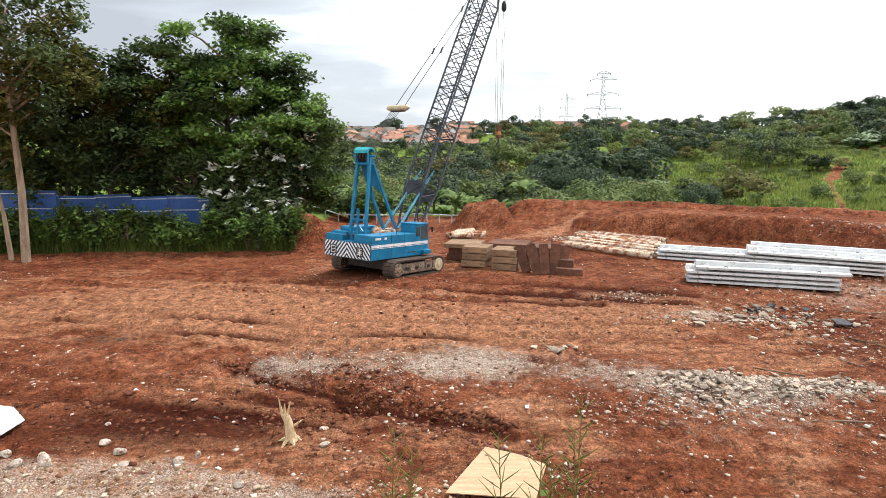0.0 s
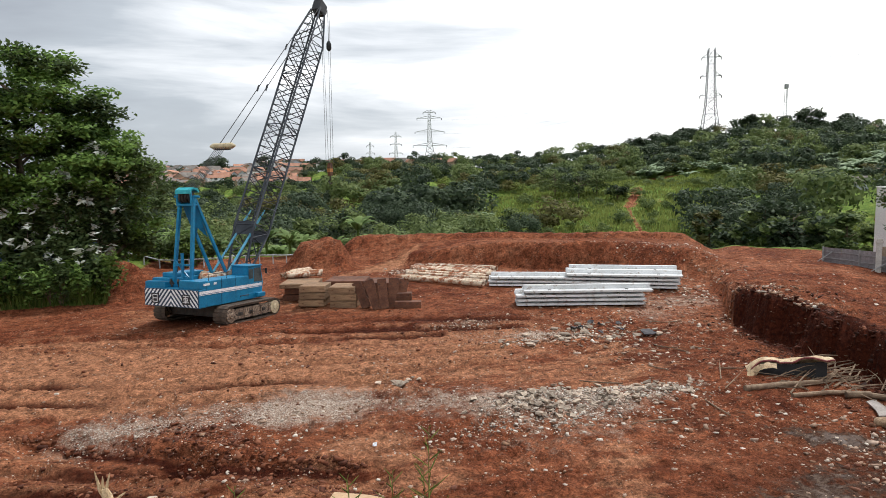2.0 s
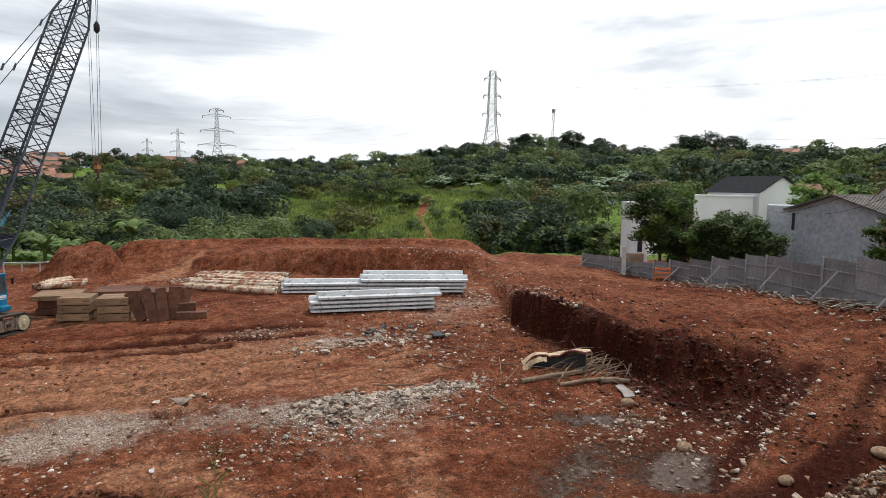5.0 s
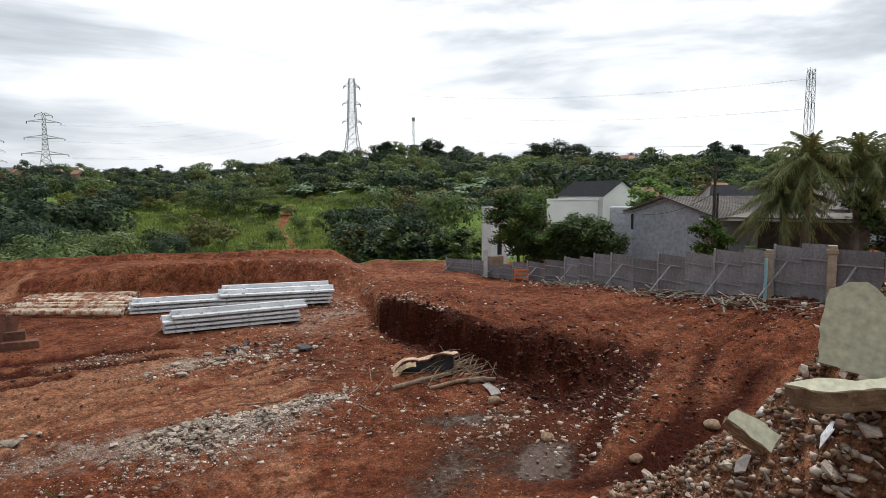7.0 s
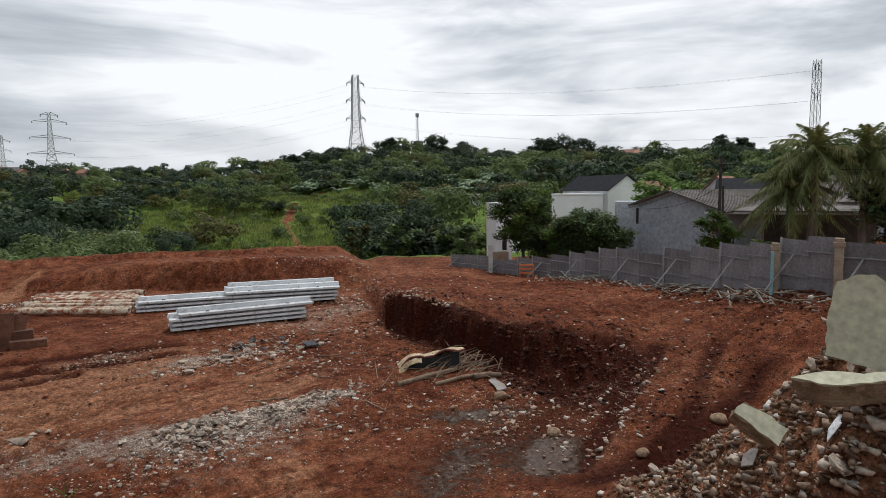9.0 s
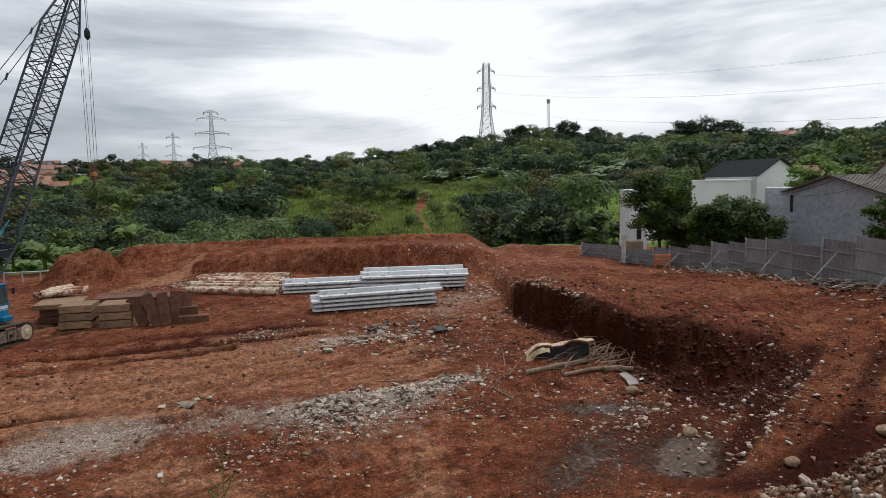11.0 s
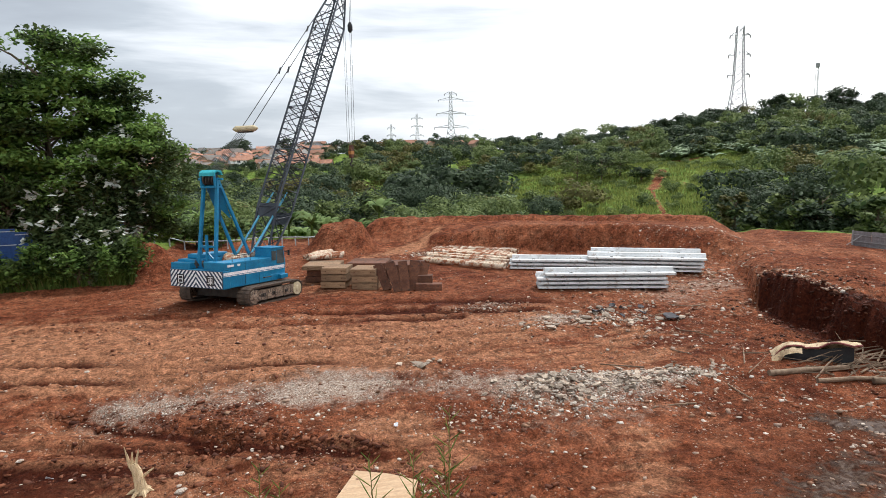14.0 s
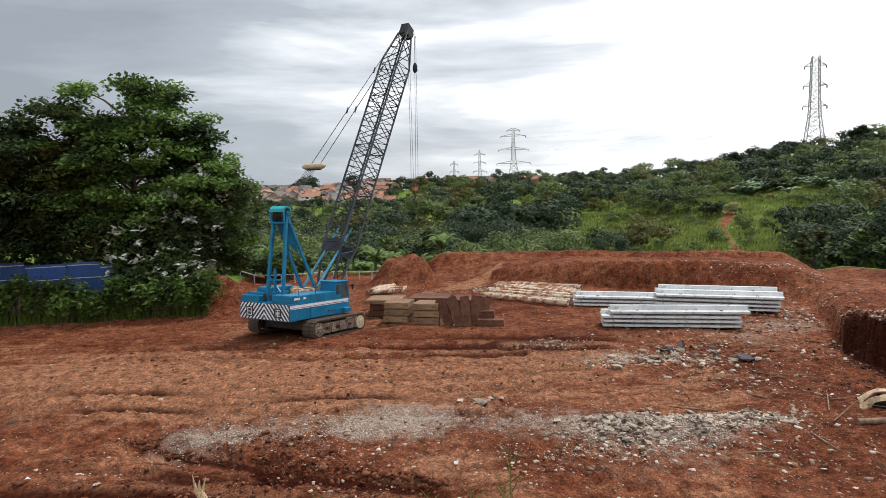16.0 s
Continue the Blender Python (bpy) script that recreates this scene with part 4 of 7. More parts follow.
    aux = part("auxiliary_rope", Shape().tube([hx + Vector((0, -0.3, 0.2)), (hx.x, -0.3, 16.6)], 0.014, 4), M_ROPE, top)
    part("hook_ball", Shape().tube([(hx.x, -0.3, 16.75), (hx.x, -0.3, 16.55), (hx.x, -0.3, 16.2), (hx.x, -0.3, 16.05)], [0.05, 0.17, 0.17, 0.06], 10), M_BLACK, aux, soft=True)
    # the machine stands nose down on the sloping ground
    for c in top.children:
        if c.name.split(".")[0] in ("track", "car_body", "house", "deck", "counterweight", "cab", "winch_drum", "engine_cover", "exhaust", "rope_shackle", "tank", "step_box", "hand_rail"):
            c.matrix_local = pose(0, 0, 0, 0, 3.4, 0)
    part("boom_hoist_rope", Shape().tube([(0.95, 0.1, 2.35), tip + d * 0.4 + n * 0.3], 0.013, 4), M_ROPE, top)
    return top


build_crane()

# ---- stored piles, pipes, mats ----


def sheet_pile_mesh(length):
    """A corrugated concrete sheet pile: hat-shaped section, thick walls."""
    outer = [(-0.74, 0.0), (-0.74, 0.11), (-0.2, 0.11), (-0.14, 0.34), (0.14, 0.34), (0.2, 0.11), (0.74, 0.11), (0.74, 0.0), (0.12, 0.0), (0.06, 0.24), (-0.06, 0.24), (-0.12, 0.0)]
    sh = Shape()
    n = len(outer)
    v = [(-length / 2, y, z) for y, z in outer] + [(length / 2, y, z) for y, z in outer]
    caps = [(0, 1, 2, 11), (2, 3, 10, 11), (3, 4, 9, 10), (4, 5, 8, 9), (5, 6, 7, 8)]
    f = [(i, n + i, n + (i + 1) % n, (i + 1) % n) for i in range(n)] + caps + [tuple(n + i for i in reversed(c)) for c in caps]
    sh.add(v, f)
    return sh.mesh("concrete_beam", M_CONC)


PILE = sheet_pile_mesh(7.0)
EYELET = Shape().tube([(-0.07, 0, -0.02), (-0.06, 0, 0.05), (0.06, 0, 0.05), (0.07, 0, -0.02)], 0.022, 5).mesh("lifting_eye", M_STEEL)


def pile_stack(x, y, turn, layers, cols, rng):
    for c in range(cols):
        for k in range(layers):
            jx = rng.uniform(-0.12, 0.12) + (0.25 if k == layers - 1 else 0)
            off = Matrix.Translation((x, y, 0)) @ pose(0, 0, 0, 0, 0, turn)
            p = off @ Vector((jx, (c - (cols - 1) / 2) * 1.27, 0))
            base = gz(x, y) + 0.1
            ob = new("concrete_beam", PILE)
            ob.matrix_world = Matrix.Translation((p.x, p.y, base + 0.235 * k)) @ pose(0, 0, 0, 0, 0, turn + rng.uniform(-0.4, 0.4))
            for e in (-2.1, 2.1):
                part("lifting_eye", EYELET, None, ob, m=Matrix.Translation((e, -0.55, 0.11)))
            tagged(ob, "pale grey corrugated concrete beam stacked on the earth", "concrete beam", "stacked concrete beams")
    for e in (-2.3, 0.0, 2.3):
        q = Matrix.Translation((x, y, 0)) @ pose(0, 0, 0, 0, 0, turn) @ Vector((e, 0, 0))
        solo("timber_bearer", Shape().box(-0.06, -0.64 * cols, -0.08, 0.06, 0.64 * cols, 0.1, cut=0.01), M_MAT_TAN, "rough timber bearer under a stack of concrete beams", "timber", Matrix.Translation((q.x, q.y, gz(x, y))) @ pose(0, 0, 0, 0, 0, turn), "bearers")


rng = random.Random(4)
pile_stack(16.25, 30.9, -17.5, 4, 1, rng)
pile_stack(16.8, 37.2, -24, 3, 1, rng)
pile_stack(21.0, 34.6, -28, 4, 1, rng)
pile_stack(22.3, 37.0, -28, 4, 1, rng)


def pipe(a, b, r, label):
    a, b = Vector((*a, 0)), Vector((*b, 0))
    a.z, b.z = gz(a.x, a.y) + r + 0.06, gz(b.x, b.y) + r + 0.06
    mid = (a + b) / 2
    mid.z = max(mid.z, gz(mid.x, mid.y) + r + 0.02)
    solo("concrete_pole", Shape().pipe(a - mid, b - mid, r, r * 0.68, 16), M_PIPE, label, "concrete pole", Matrix.Translation(mid), "concrete poles on the ground", soft=True)


for k in range(13):
    t = k / 12
    a = Vector((8.4, 43.6)).lerp(Vector((11.6, 48.6)), t) + Vector((rng.uniform(-0.7, 0.7), rng.uniform(-0.15, 0.15)))
    dx = Vector((4.3, -5.2)).lerp(Vector((5.2, -3.6)), t)
    pipe(a, a + dx * rng.uniform(0.92, 1.08), rng.uniform(0.15, 0.2), "long pale round pole stained with rusty earth")
for k in range(9):
    t = k / 8
    a = Vector((0.0, 46.4)).lerp(Vector((1.6, 48.4)), t) + Vector((rng.uniform(-0.6, 0.6), rng.uniform(-0.2, 0.2)))
    w = rng.uniform(1.6, 2.6)
    an = radians(rng.uniform(-10, 45))
    pipe(a, a + Vector((math.cos(an), math.sin(an))) * w, rng.uniform(0.17, 0.23), "short pale round pole lying by the earth heap")


def crane_mat(x, y, z, turn, sx, sy, sz, material, label, tilt=0.0, kind_name="crane_mat"):
    m = Matrix.Translation((x, y, z)) @ pose(0, 0, 0, 0, tilt, turn)
    t = thing(kind_name, label, "crane mat", m, "crane mats")
    n = 4
    for k in range(n):
        y0 = -sy / 2 + sy * k / n
        part("baulk", Shape().box(-sx / 2, y0 + 0.008, 0, sx / 2, y0 + sy / n - 0.008, sz, cut=0.012), material, t)
    for e in (-0.32, 0.32):
        part("lifting_bolt", Shape().tube([(sx * e, -sy / 2 - 0.02, sz / 2), (sx * e, sy / 2 + 0.02, sz / 2)], 0.035, 6), M_RUST, t)
    return t


rng = random.Random(9)
for sx0, sy0, n in ((2.05, 36.6, 3), (3.75, 35.75, 3)):
    for k in range(n):
        crane_mat(sx0 + rng.uniform(-0.06, 0.06), sy0 + rng.uniform(-0.05, 0.05), gz(sx0, sy0) + 0.04 + 0.41 * k, -20 + rng.uniform(-2, 2), 1.5, 1.5, 0.36, M_MAT_TAN, "weathered tan timber crane mat in a low stack")
crane_mat(1.4, 39.0, gz(1.4, 39.0) + 0.82, -15, 2.2, 2.2, 0.25, M_MAT_TAN, "broad tan timber mat laid over dark bearers")
for k in range(2):
    crane_mat(1.4 + 0.1 * k, 39.0, gz(1.4, 39.0) + 0.02 + 0.4 * k, -15, 1.9, 1.8, 0.36, M_RUST, "dark stained timber mat under a paler one")
crane_mat(4.2, 38.2, gz(4.2, 38.2) + 0.8, -20, 2.4, 2.0, 0.4, M_RUST, "dark brown timber mat on a stack")
crane_mat(4.2, 38.2, gz(4.2, 38.2) + 0.02, -20, 2.3, 2.0, 0.74, M_RUST, "dark brown timber mat under another")
crane_mat(6.4, 38.0, gz(6.4, 38.0) + 0.02, -24, 2.2, 2.0, 0.9, M_RUST, "dark brown timber mat beside the leaning plates")


def leaning_plate(x, y, turn, w, h, lean, roll):
    m = Matrix.Translation((x, y, gz(x, y) - 0.02)) @ pose(0, 0, 0, 0, 0, turn) @ pose(0, 0, 0, -lean, roll, 0)
    sh = Shape().box(-w / 2, -0.16, 0, w / 2, -0.12, h).box(-w / 2, 0.12, 0, w / 2, 0.16, h).box(-0.03, -0.12, 0, 0.03, 0.12, h).box(-w / 2, -0.12, 0.0, w / 2, 0.12, 0.03)
    solo("steel_beam", sh, M_RUST, "rusty brown steel beam leaning against stacked mats", "steel beam", m, "leaning steel beams")


for k, (x, y, w, h, roll) in enumerate(((4.85, 34.75, 0.5, 1.6, -24), (5.4, 34.2, 0.55, 1.75, -19), (5.75, 34.0, 0.5, 1.7, -6), (6.2, 34.2, 0.6, 1.75, 5), (6.55, 34.35, 0.55, 1.6, 16))):
    leaning_plate(x, y, -12, w, h, 16, roll)
for x, y, z in ((6.75, 33.9, 0), (7.35, 33.7, 0), (6.95, 34.3, 0.42)):
    solo("steel_block", Shape().box(-0.42, -0.3, 0, 0.42, 0.3, 0.42, cut=0.02).box(-0.44, -0.32, 0.17, 0.44, 0.32, 0.24), M_RUST, "short dark rusty steel block lying by the beams", "steel block", Matrix.Translation((x, y, gz(x, y) + z - 0.02)) @ pose(0, 0, 0, 0, 0, -14), "steel blocks")

# ---- stones and rubble ----


def stone_mesh(seed, jag=0.42, flat=0.6):
    r = random.Random(seed)
    bm = bmesh.new()
    bmesh.ops.create_icosphere(bm, subdivisions=1, radius=0.5)
    for v in bm.verts:
        v.co *= 1 + r.uniform(-jag, jag)
        v.co.z *= flat
    me = bpy.data.meshes.new("stone")
    bm.to_mesh(me)
    bm.free()
    me.materials.append(M_STONE)
    return me


STONES = [stone_mesh(s) for s in range(10)]


def stone_arrays(k):
    me = STONES[k]
    v = np.array([q.co[:] for q in me.vertices])
    f = np.array([p.vertices[:] for p in me.polygons])
    return v, f


def scatter(name, label, places, sizes, material, sink=0.25, seed=3, protos=None):
    """Many small stones joined into one mesh."""
    g = np.random.default_rng(seed)
    vs, fs, n = [], [], 0
    for i, (x, y) in enumerate(places):
        v, f = (protos or SA)[i % len(protos or SA)]
        a = g.uniform(0, 6.28)
        c, s = math.cos(a), math.sin(a)
        sc = sizes[i] * g.uniform(0.7, 1.3, 3)
        w = v * sc
        tilt = g.uniform(-0.6, 0.6) if protos else 0.0
        w = np.stack([w[:, 0] * math.cos(tilt) - w[:, 2] * math.sin(tilt), w[:, 1], w[:, 0] * math.sin(tilt) + w[:, 2] * math.cos(tilt)], 1)
        w = np.stack([w[:, 0] * c - w[:, 1] * s, w[:, 0] * s + w[:, 1] * c, w[:, 2]], 1)
        w += (x, y, PZ[name][i] + sizes[i] * (0.25 - sink))
        vs.append(w)
        fs.append(f + n)
        n += len(v)
    me = np_mesh(name, np.concatenate(vs), np.concatenate(fs))
    me.materials.append(material)
    return tagged(new(name, me), label, "stones", kind="stuff")


SA = [stone_arrays(k) for k in range(10)]


def chunk_mesh(seed):
    """A broken angular fragment of brick or plaster."""
    r = random.Random(seed)
    lx, ly, lz = r.uniform(0.35, 0.6), r.uniform(0.25, 0.45), r.uniform(0.1, 0.3)
    v = [(sx * lx * r.uniform(0.55, 1.15), sy * ly * r.uniform(0.55, 1.15), sz * lz * r.uniform(0.5, 1.2)) for sx, sy, sz in ((-1, -1, -1), (1, -1, -1), (1, 1, -1), (-1, 1, -1), (-1, -1, 1), (1, -1, 1), (1, 1, 1), (-1, 1, 1))]
    f = [(0, 3, 2), (0, 2, 1), (4, 5, 6), (4, 6, 7), (0, 1, 5), (0, 5, 4), (1, 2, 6), (1, 6, 5), (2, 3, 7), (2, 7, 6), (3, 0, 4), (3, 4, 7)]
    me = bpy.data.meshes.new("fragment")
    me.from_pydata(v, [], f)
    me.materials.append(M_STONE)
    return me


CHUNKS = [chunk_mesh(900 + s) for s in range(12)]
CA = [(np.array([q.co[:] for q in me.vertices]), np.array([p.vertices[:] for p in me.polygons])) for me in CHUNKS]
PZ = {}


def rand_stone_mat(name, stops):
    m = bpy.data.materials.new(name)
    m.use_nodes = True
    n, l = m.node_tree.nodes, m.node_tree.links
    geo = n.new("ShaderNodeNewGeometry")
    r = n.new("ShaderNodeValToRGB")
    for i, (p, c) in enumerate(stops):
        e = r.color_ramp.elements[i] if i < 2 else r.color_ramp.elements.new(p)
        e.position, e.color = p, (*c, 1)
    l.new(geo.outputs["Random Per Island"], r.inputs["Fac"])
    nz = n.new("ShaderNodeTexNoise")
    nz.inputs["Scale"].default_value, nz.inputs["Detail"].default_value = 14, 4
    l.new(geo.outputs["Position"], nz.inputs["Vector"])
    mr = n.new("ShaderNodeMapRange")
    mr.inputs["From Min"].default_value, mr.inputs["From Max"].default_value = 0.3, 0.7
    mr.inputs["To Min"].default_value, mr.inputs["To Max"].default_value = 0.65, 1.25
    l.new(nz.outputs["Fac"], mr.inputs["Value"])
    hs = n.new("ShaderNodeHueSaturation")
    l.new(r.outputs["Color"], hs.inputs["Color"])
    l.new(mr.outputs[0], hs.inputs["Value"])
    l.new(hs.outputs["Color"], n["Principled BSDF"].inputs["Base Color"])
    n["Principled BSDF"].inputs["Roughness"].default_value = 0.9
    n["Principled BSDF"].inputs["Specular IOR Level"].default_value = 0.25
    return m


M_PEBBLES = rand_stone_mat("mixed_pebbles", [(0.0, (0.14, 0.05, 0.03)), (0.4, (0.27, 0.155, 0.095)), (0.75, (0.42, 0.32, 0.25)), (1.0, (0.66, 0.6, 0.52))])
M_RUBBLE = rand_stone_mat("grey_rubble", [(0.0, (0.18, 0.135, 0.105)), (0.4, (0.35, 0.29, 0.24)), (0.8, (0.53, 0.47, 0.4)), (1.0, (0.7, 0.65, 0.58))])
# darker copy of the red clods, matching the shade painted on the bank
M_SHADED_CLODS = rand_stone_mat("shaded_bank_clods", [(0.0, (0.02, 0.008, 0.005)), (0.5, (0.06, 0.02, 0.011)), (1.0, (0.11, 0.037, 0.019))])
M_CLODS = rand_stone_mat("red_clods", [(0.0, (0.06, 0.02, 0.011)), (0.5, (0.14, 0.047, 0.024)), (1.0, (0.23, 0.088, 0.045))])


def strew(name, label, n, sampler, lo, hi, material, seed, power=2.5, sink=0.25, protos=None):
    g = np.random.default_rng(seed)
    P = sampler(g, n)
    S = lo + (hi - lo) * g.random(len(P)) ** power
    PZ[name] = height(P[:, 0], P[:, 1])
    return scatter(name, label, P, S, material, sink, seed, protos)


def wedge(az0, az1, r0, r1):
    def f(g, n):
        a, r = np.radians(g.uniform(az0, az1, n)), np.exp(g.uniform(np.log(r0), np.log(r1), n))
        return np.stack([r * np.sin(a), r * np.cos(a)], 1)
    return f


def clustered(az0, az1, r0, r1):
    """Like wedge, but thick in some patches and thin in others."""
    def f(g, n):
        P = wedge(az0, az1, r0, r1)(g, n * 4)
        d = fbm(P[:, 0] * 0.22 + 30, P[:, 1] * 0.22, 4, 0.6)
        return P[g.random(len(P)) < 0.06 + 1.2 * step(0.48, 0.66, d)][:n]
    return f


def around(*spots):
    """spots: x, y, rx, ry, turn, weight"""
    def f(g, n):
        w = np.array([s[5] for s in spots], float)
        pick = g.choice(len(spots), n, p=w / w.sum())
        q = g.normal(0, 0.55, (n, 2))
        out = np.empty((n, 2))
        for i, s in enumerate(spots):
            k = pick == i
            c, d = math.cos(radians(s[4])), math.sin(radians(s[4]))
            u, v = q[k, 0] * s[2], q[k, 1] * s[3]
            out[k] = np.stack([s[0] + u * c - v * d, s[1] + u * d + v * c], 1)
        return out
    return f


strew("strewn_pebbles", "pale pebbles strewn thinly over the red earth", 13000, clustered(-40, 82, 10.5, 52), 0.018, 0.15, M_PEBBLES, 11, 4)
strew("earth_clods", "dark red clods of loose earth", 5200, around((-7.5, 15.2, 7, 2.0, 0, 3.5), (0, 28, 14, 7, 0, 5), (-3, 15, 4, 1.5, -40, 2), (1, 14.2, 4.5, 0.7, -40, 3), (-2.5, 18.3, 2.2, 0.5, -40, 2), (19, 15, 4, 4, 0, 2), (8, 29, 7, 3, 0, 1.5), (22, 27, 4, 5, 0, 2), (23, 8, 5, 4, 0, 2), (3.6, 49, 3, 2.5, 0, 1.5)), 0.03, 0.2, M_CLODS, 12, 3.5, 0.25, CA)
strew("field_of_stones", "scattered pale rubble stones trodden into the earth", 4600, around((14.5, 21.5, 4, 3, 0, 4), (15.5, 26, 3.5, 3, 0, 3), (17, 28, 3.5, 5, 20, 3), (21.5, 31, 2.6, 2.6, 0, 3.5), (9, 28.6, 2.2, 1, 0, 2), (12, 24.5, 3.5, 1.3, -5, 3), (15.5, 12.5, 4, 2.5, 30, 2.5), (18, 9.5, 3.5, 2, 20, 1.2), (9.6, 46.5, 1.5, 1.2, 0, 1.5), (23, 24.6, 1.6, 0.6, -40, 1.5), (25, 42, 4, 3, -30, 1), (12, 24.6, 2.4, 0.7, 0, 3), (22.4, 25.2, 1.2, 0.7, -30, 1.2), (10, 15, 5, 1.6, 0, 2), (1.5, 18.8, 5, 1.0, -5, 1.5)), 0.035, 0.22, M_PEBBLES, 13, 3.6, 0.25, CA)
def bank_edge(g, n):
    P = wedge(-46, 2, 4.6, 18.0)(g, n * 5)
    az, r = np.degrees(np.arctan2(P[:, 0], P[:, 1])), np.hypot(P[:, 0], P[:, 1])
    far = np.interp(az, [-45, -37, -30, -20, -12], [17.5, 16.2, 14.8, 13.2, 11.8])
    return P[(r < far + g.normal(0, 0.35, len(P))) & (r > far - 9.5)][:n]


M_PALEGRAVEL = rand_stone_mat("pale_tan_gravel", [(0.0, (0.16, 0.07, 0.035)), (0.4, (0.3, 0.19, 0.11)), (0.8, (0.44, 0.34, 0.24)), (1.0, (0.72, 0.65, 0.55))])
strew("near_gravel", "coarse gravel on the edge of the bank", 15000, bank_edge, 0.015, 0.17, M_PALEGRAVEL, 14, 4, 0.25, CA)
strew("gravel_strip", "fine crushed gravel spread in a pale strip", 6500, around((-2.8, 19.5, 3.8, 1.6, -3, 3), (3.2, 19.2, 4.2, 1.5, -8, 3), (-4.9, 19.2, 1.8, 0.6, -8, 1.5), (8, 17.2, 2.6, 1.2, -5, 2), (6, 16.2, 3.5, 0.8, 0, 1), (11.6, 25.2, 2.6, 0.9, -12, 2), (8.8, 28.6, 2, 0.9, 0, 1)), 0.015, 0.075, M_RUBBLE, 15, 2)

strew("bank_clods", "crumbling red clods on the cut bank, darkened to its shade", 2600, around((18.6, 18.5, 3.0, 1.6, -50, 3), (19.5, 14.5, 2.6, 1.6, -60, 3), (19.0, 11.5, 2.6, 2.0, 0, 3), (22, 24, 2.4, 1.2, -45, 2), (23, 13, 4, 4, 0, 2), (19, 7.5, 4, 1.5, 0, 1.5), (26, 20, 5, 5, 0, 1.5)), 0.03, 0.2, M_SHADED_CLODS, 18, 3.5, 0.3, CA)
strew("path_pebbles", "pale stones strewn on the dark dug path", 750, around((16.5, 9.0, 3.5, 1.6, 20, 3), (20, 9.5, 4, 1.4, 15, 2), (24, 12, 5, 3, 0, 1.5), (15, 11.5, 3, 1.4, 20, 3), (27, 22, 6, 5, 0, 1)), 0.03, 0.24, M_PEBBLES, 19, 4, 0.25, CA)

def crest(az0, az1, off0, off1):
    """Along the upper edge of the dug bank."""
    def f(g, n):
        az = g.uniform(az0, az1, n)
        r = terrace_edge(az) + g.uniform(off0, off1, n)
        return np.stack([r * np.sin(np.radians(az)), r * np.cos(np.radians(az))], 1)
    return f


strew("crest_stones", "pale stones spilling over the edge of the dug bank", 190, crest(41.5, 48, 1.3, 2.8), 0.05, 0.24, M_PEBBLES, 24, 2.6, 0.25, CA)
strew("bank_foot_clods", "clods darkened for shade at the foot of the dug bank", 1700, crest(41, 65, -1.4, 2.4), 0.04, 0.26, M_SHADED_CLODS, 25, 3, 0.35, CA)
strew("slope_stones", "pale stones in the loose end of the plateau", 900, wedge(30, 39.5, 44.5, 53), 0.04, 0.2, M_PEBBLES, 26, 3, 0.25, CA)
strew("ramp_stones", "pale rubble dumped beside the earth ramp", 420, around((9.3, 47.3, 1.4, 1.2, 0, 3), (24, 32, 1.5, 2.5, 0, 3), (26.5, 33, 3, 2, 0, 2)), 0.05, 0.3, M_PEBBLES, 27, 2.4, 0.25, CA)


def furrow(g, n):
    t = g.uniform(0, 1, n)
    x = np.interp(t, [0, 0.48, 1], [-7.4, -2.6, 1.9])
    y = np.interp(t, [0, 0.48, 1], [19.6, 17.2, 14.8])
    return np.stack([x + g.normal(0, 0.12, n), y + g.normal(0.1, 0.1, n)], 1)


strew("furrow_clods", "crumbled dark clods along a pushed-up furrow", 420, furrow, 0.04, 0.24, M_CLODS, 28, 2.6, 0.3, CA)

# heap of broken stone: the larger stones one by one, the rest as rubble
heap_top = thing("rubble_heap", "low heap of broken grey concrete and stone on the earth", "rubble heap", Matrix.Translation((8.0, 17.4, gz(8.0, 17.4))))
g = random.Random(21)
for i in range(290):
    right = g.random() < 0.42
    x, y = (g.gauss(11.2, 1.3), g.gauss(17.25, 0.35)) if right else (g.gauss(8.1, 1.05), g.gauss(17.45, 0.55))
    s = g.uniform(0.07, 0.25) * (1.25 if abs(x - 7.9) < 0.8 and i % 5 == 0 else 1)
    part("stone", (CHUNKS[i % 12] if i % 3 else STONES[i % 10]), None, heap_top, m=Matrix.Translation((x - 8.0, y - 17.4, gz(x, y) - gz(8.0, 17.4) + s * 0.16)) @ pose(0, 0, 0, g.uniform(-25, 25), g.uniform(-25, 25), g.uniform(0, 360)) @ Matrix.Diagonal((s * g.uniform(0.8, 1.5), s, s * g.uniform(0.7, 1.1), 1)))
strew("rubble_fines", "small broken stone round the heap", 1900, around((8.1, 17.4, 2.0, 1.0, 0, 3), (11.2, 17.2, 2.6, 0.7, -5, 2), (8.5, 15.8, 3.5, 0.8, 0, 1)), 0.03, 0.14, M_RUBBLE, 16, 1.8, 0.25, CA)
small = random.Random(31)
for cx, cy, nn, sp in ((12.0, 24.6, 26, 1.6), (4.0, 20.8, 10, 0.5), (14.5, 26.3, 18, 0.9), (15.2, 23.9, 14, 0.8)):
    for i in range(nn):
        x, y, s = small.gauss(cx, sp), small.gauss(cy, sp * 0.35), small.uniform(0.15, 0.4)
        ob = new("loose_stone", STONES[i % 10])
        ob.matrix_world = Matrix.Translation((x, y, gz(x, y) + s * 0.12)) @ pose(0, 0, 0, 0, 0, small.uniform(0, 360)) @ Matrix.Diagonal((s * 1.2, s, s * 0.8, 1))
        tagged(ob, "loose grey stone lying on the red earth", "stone", "loose stones")

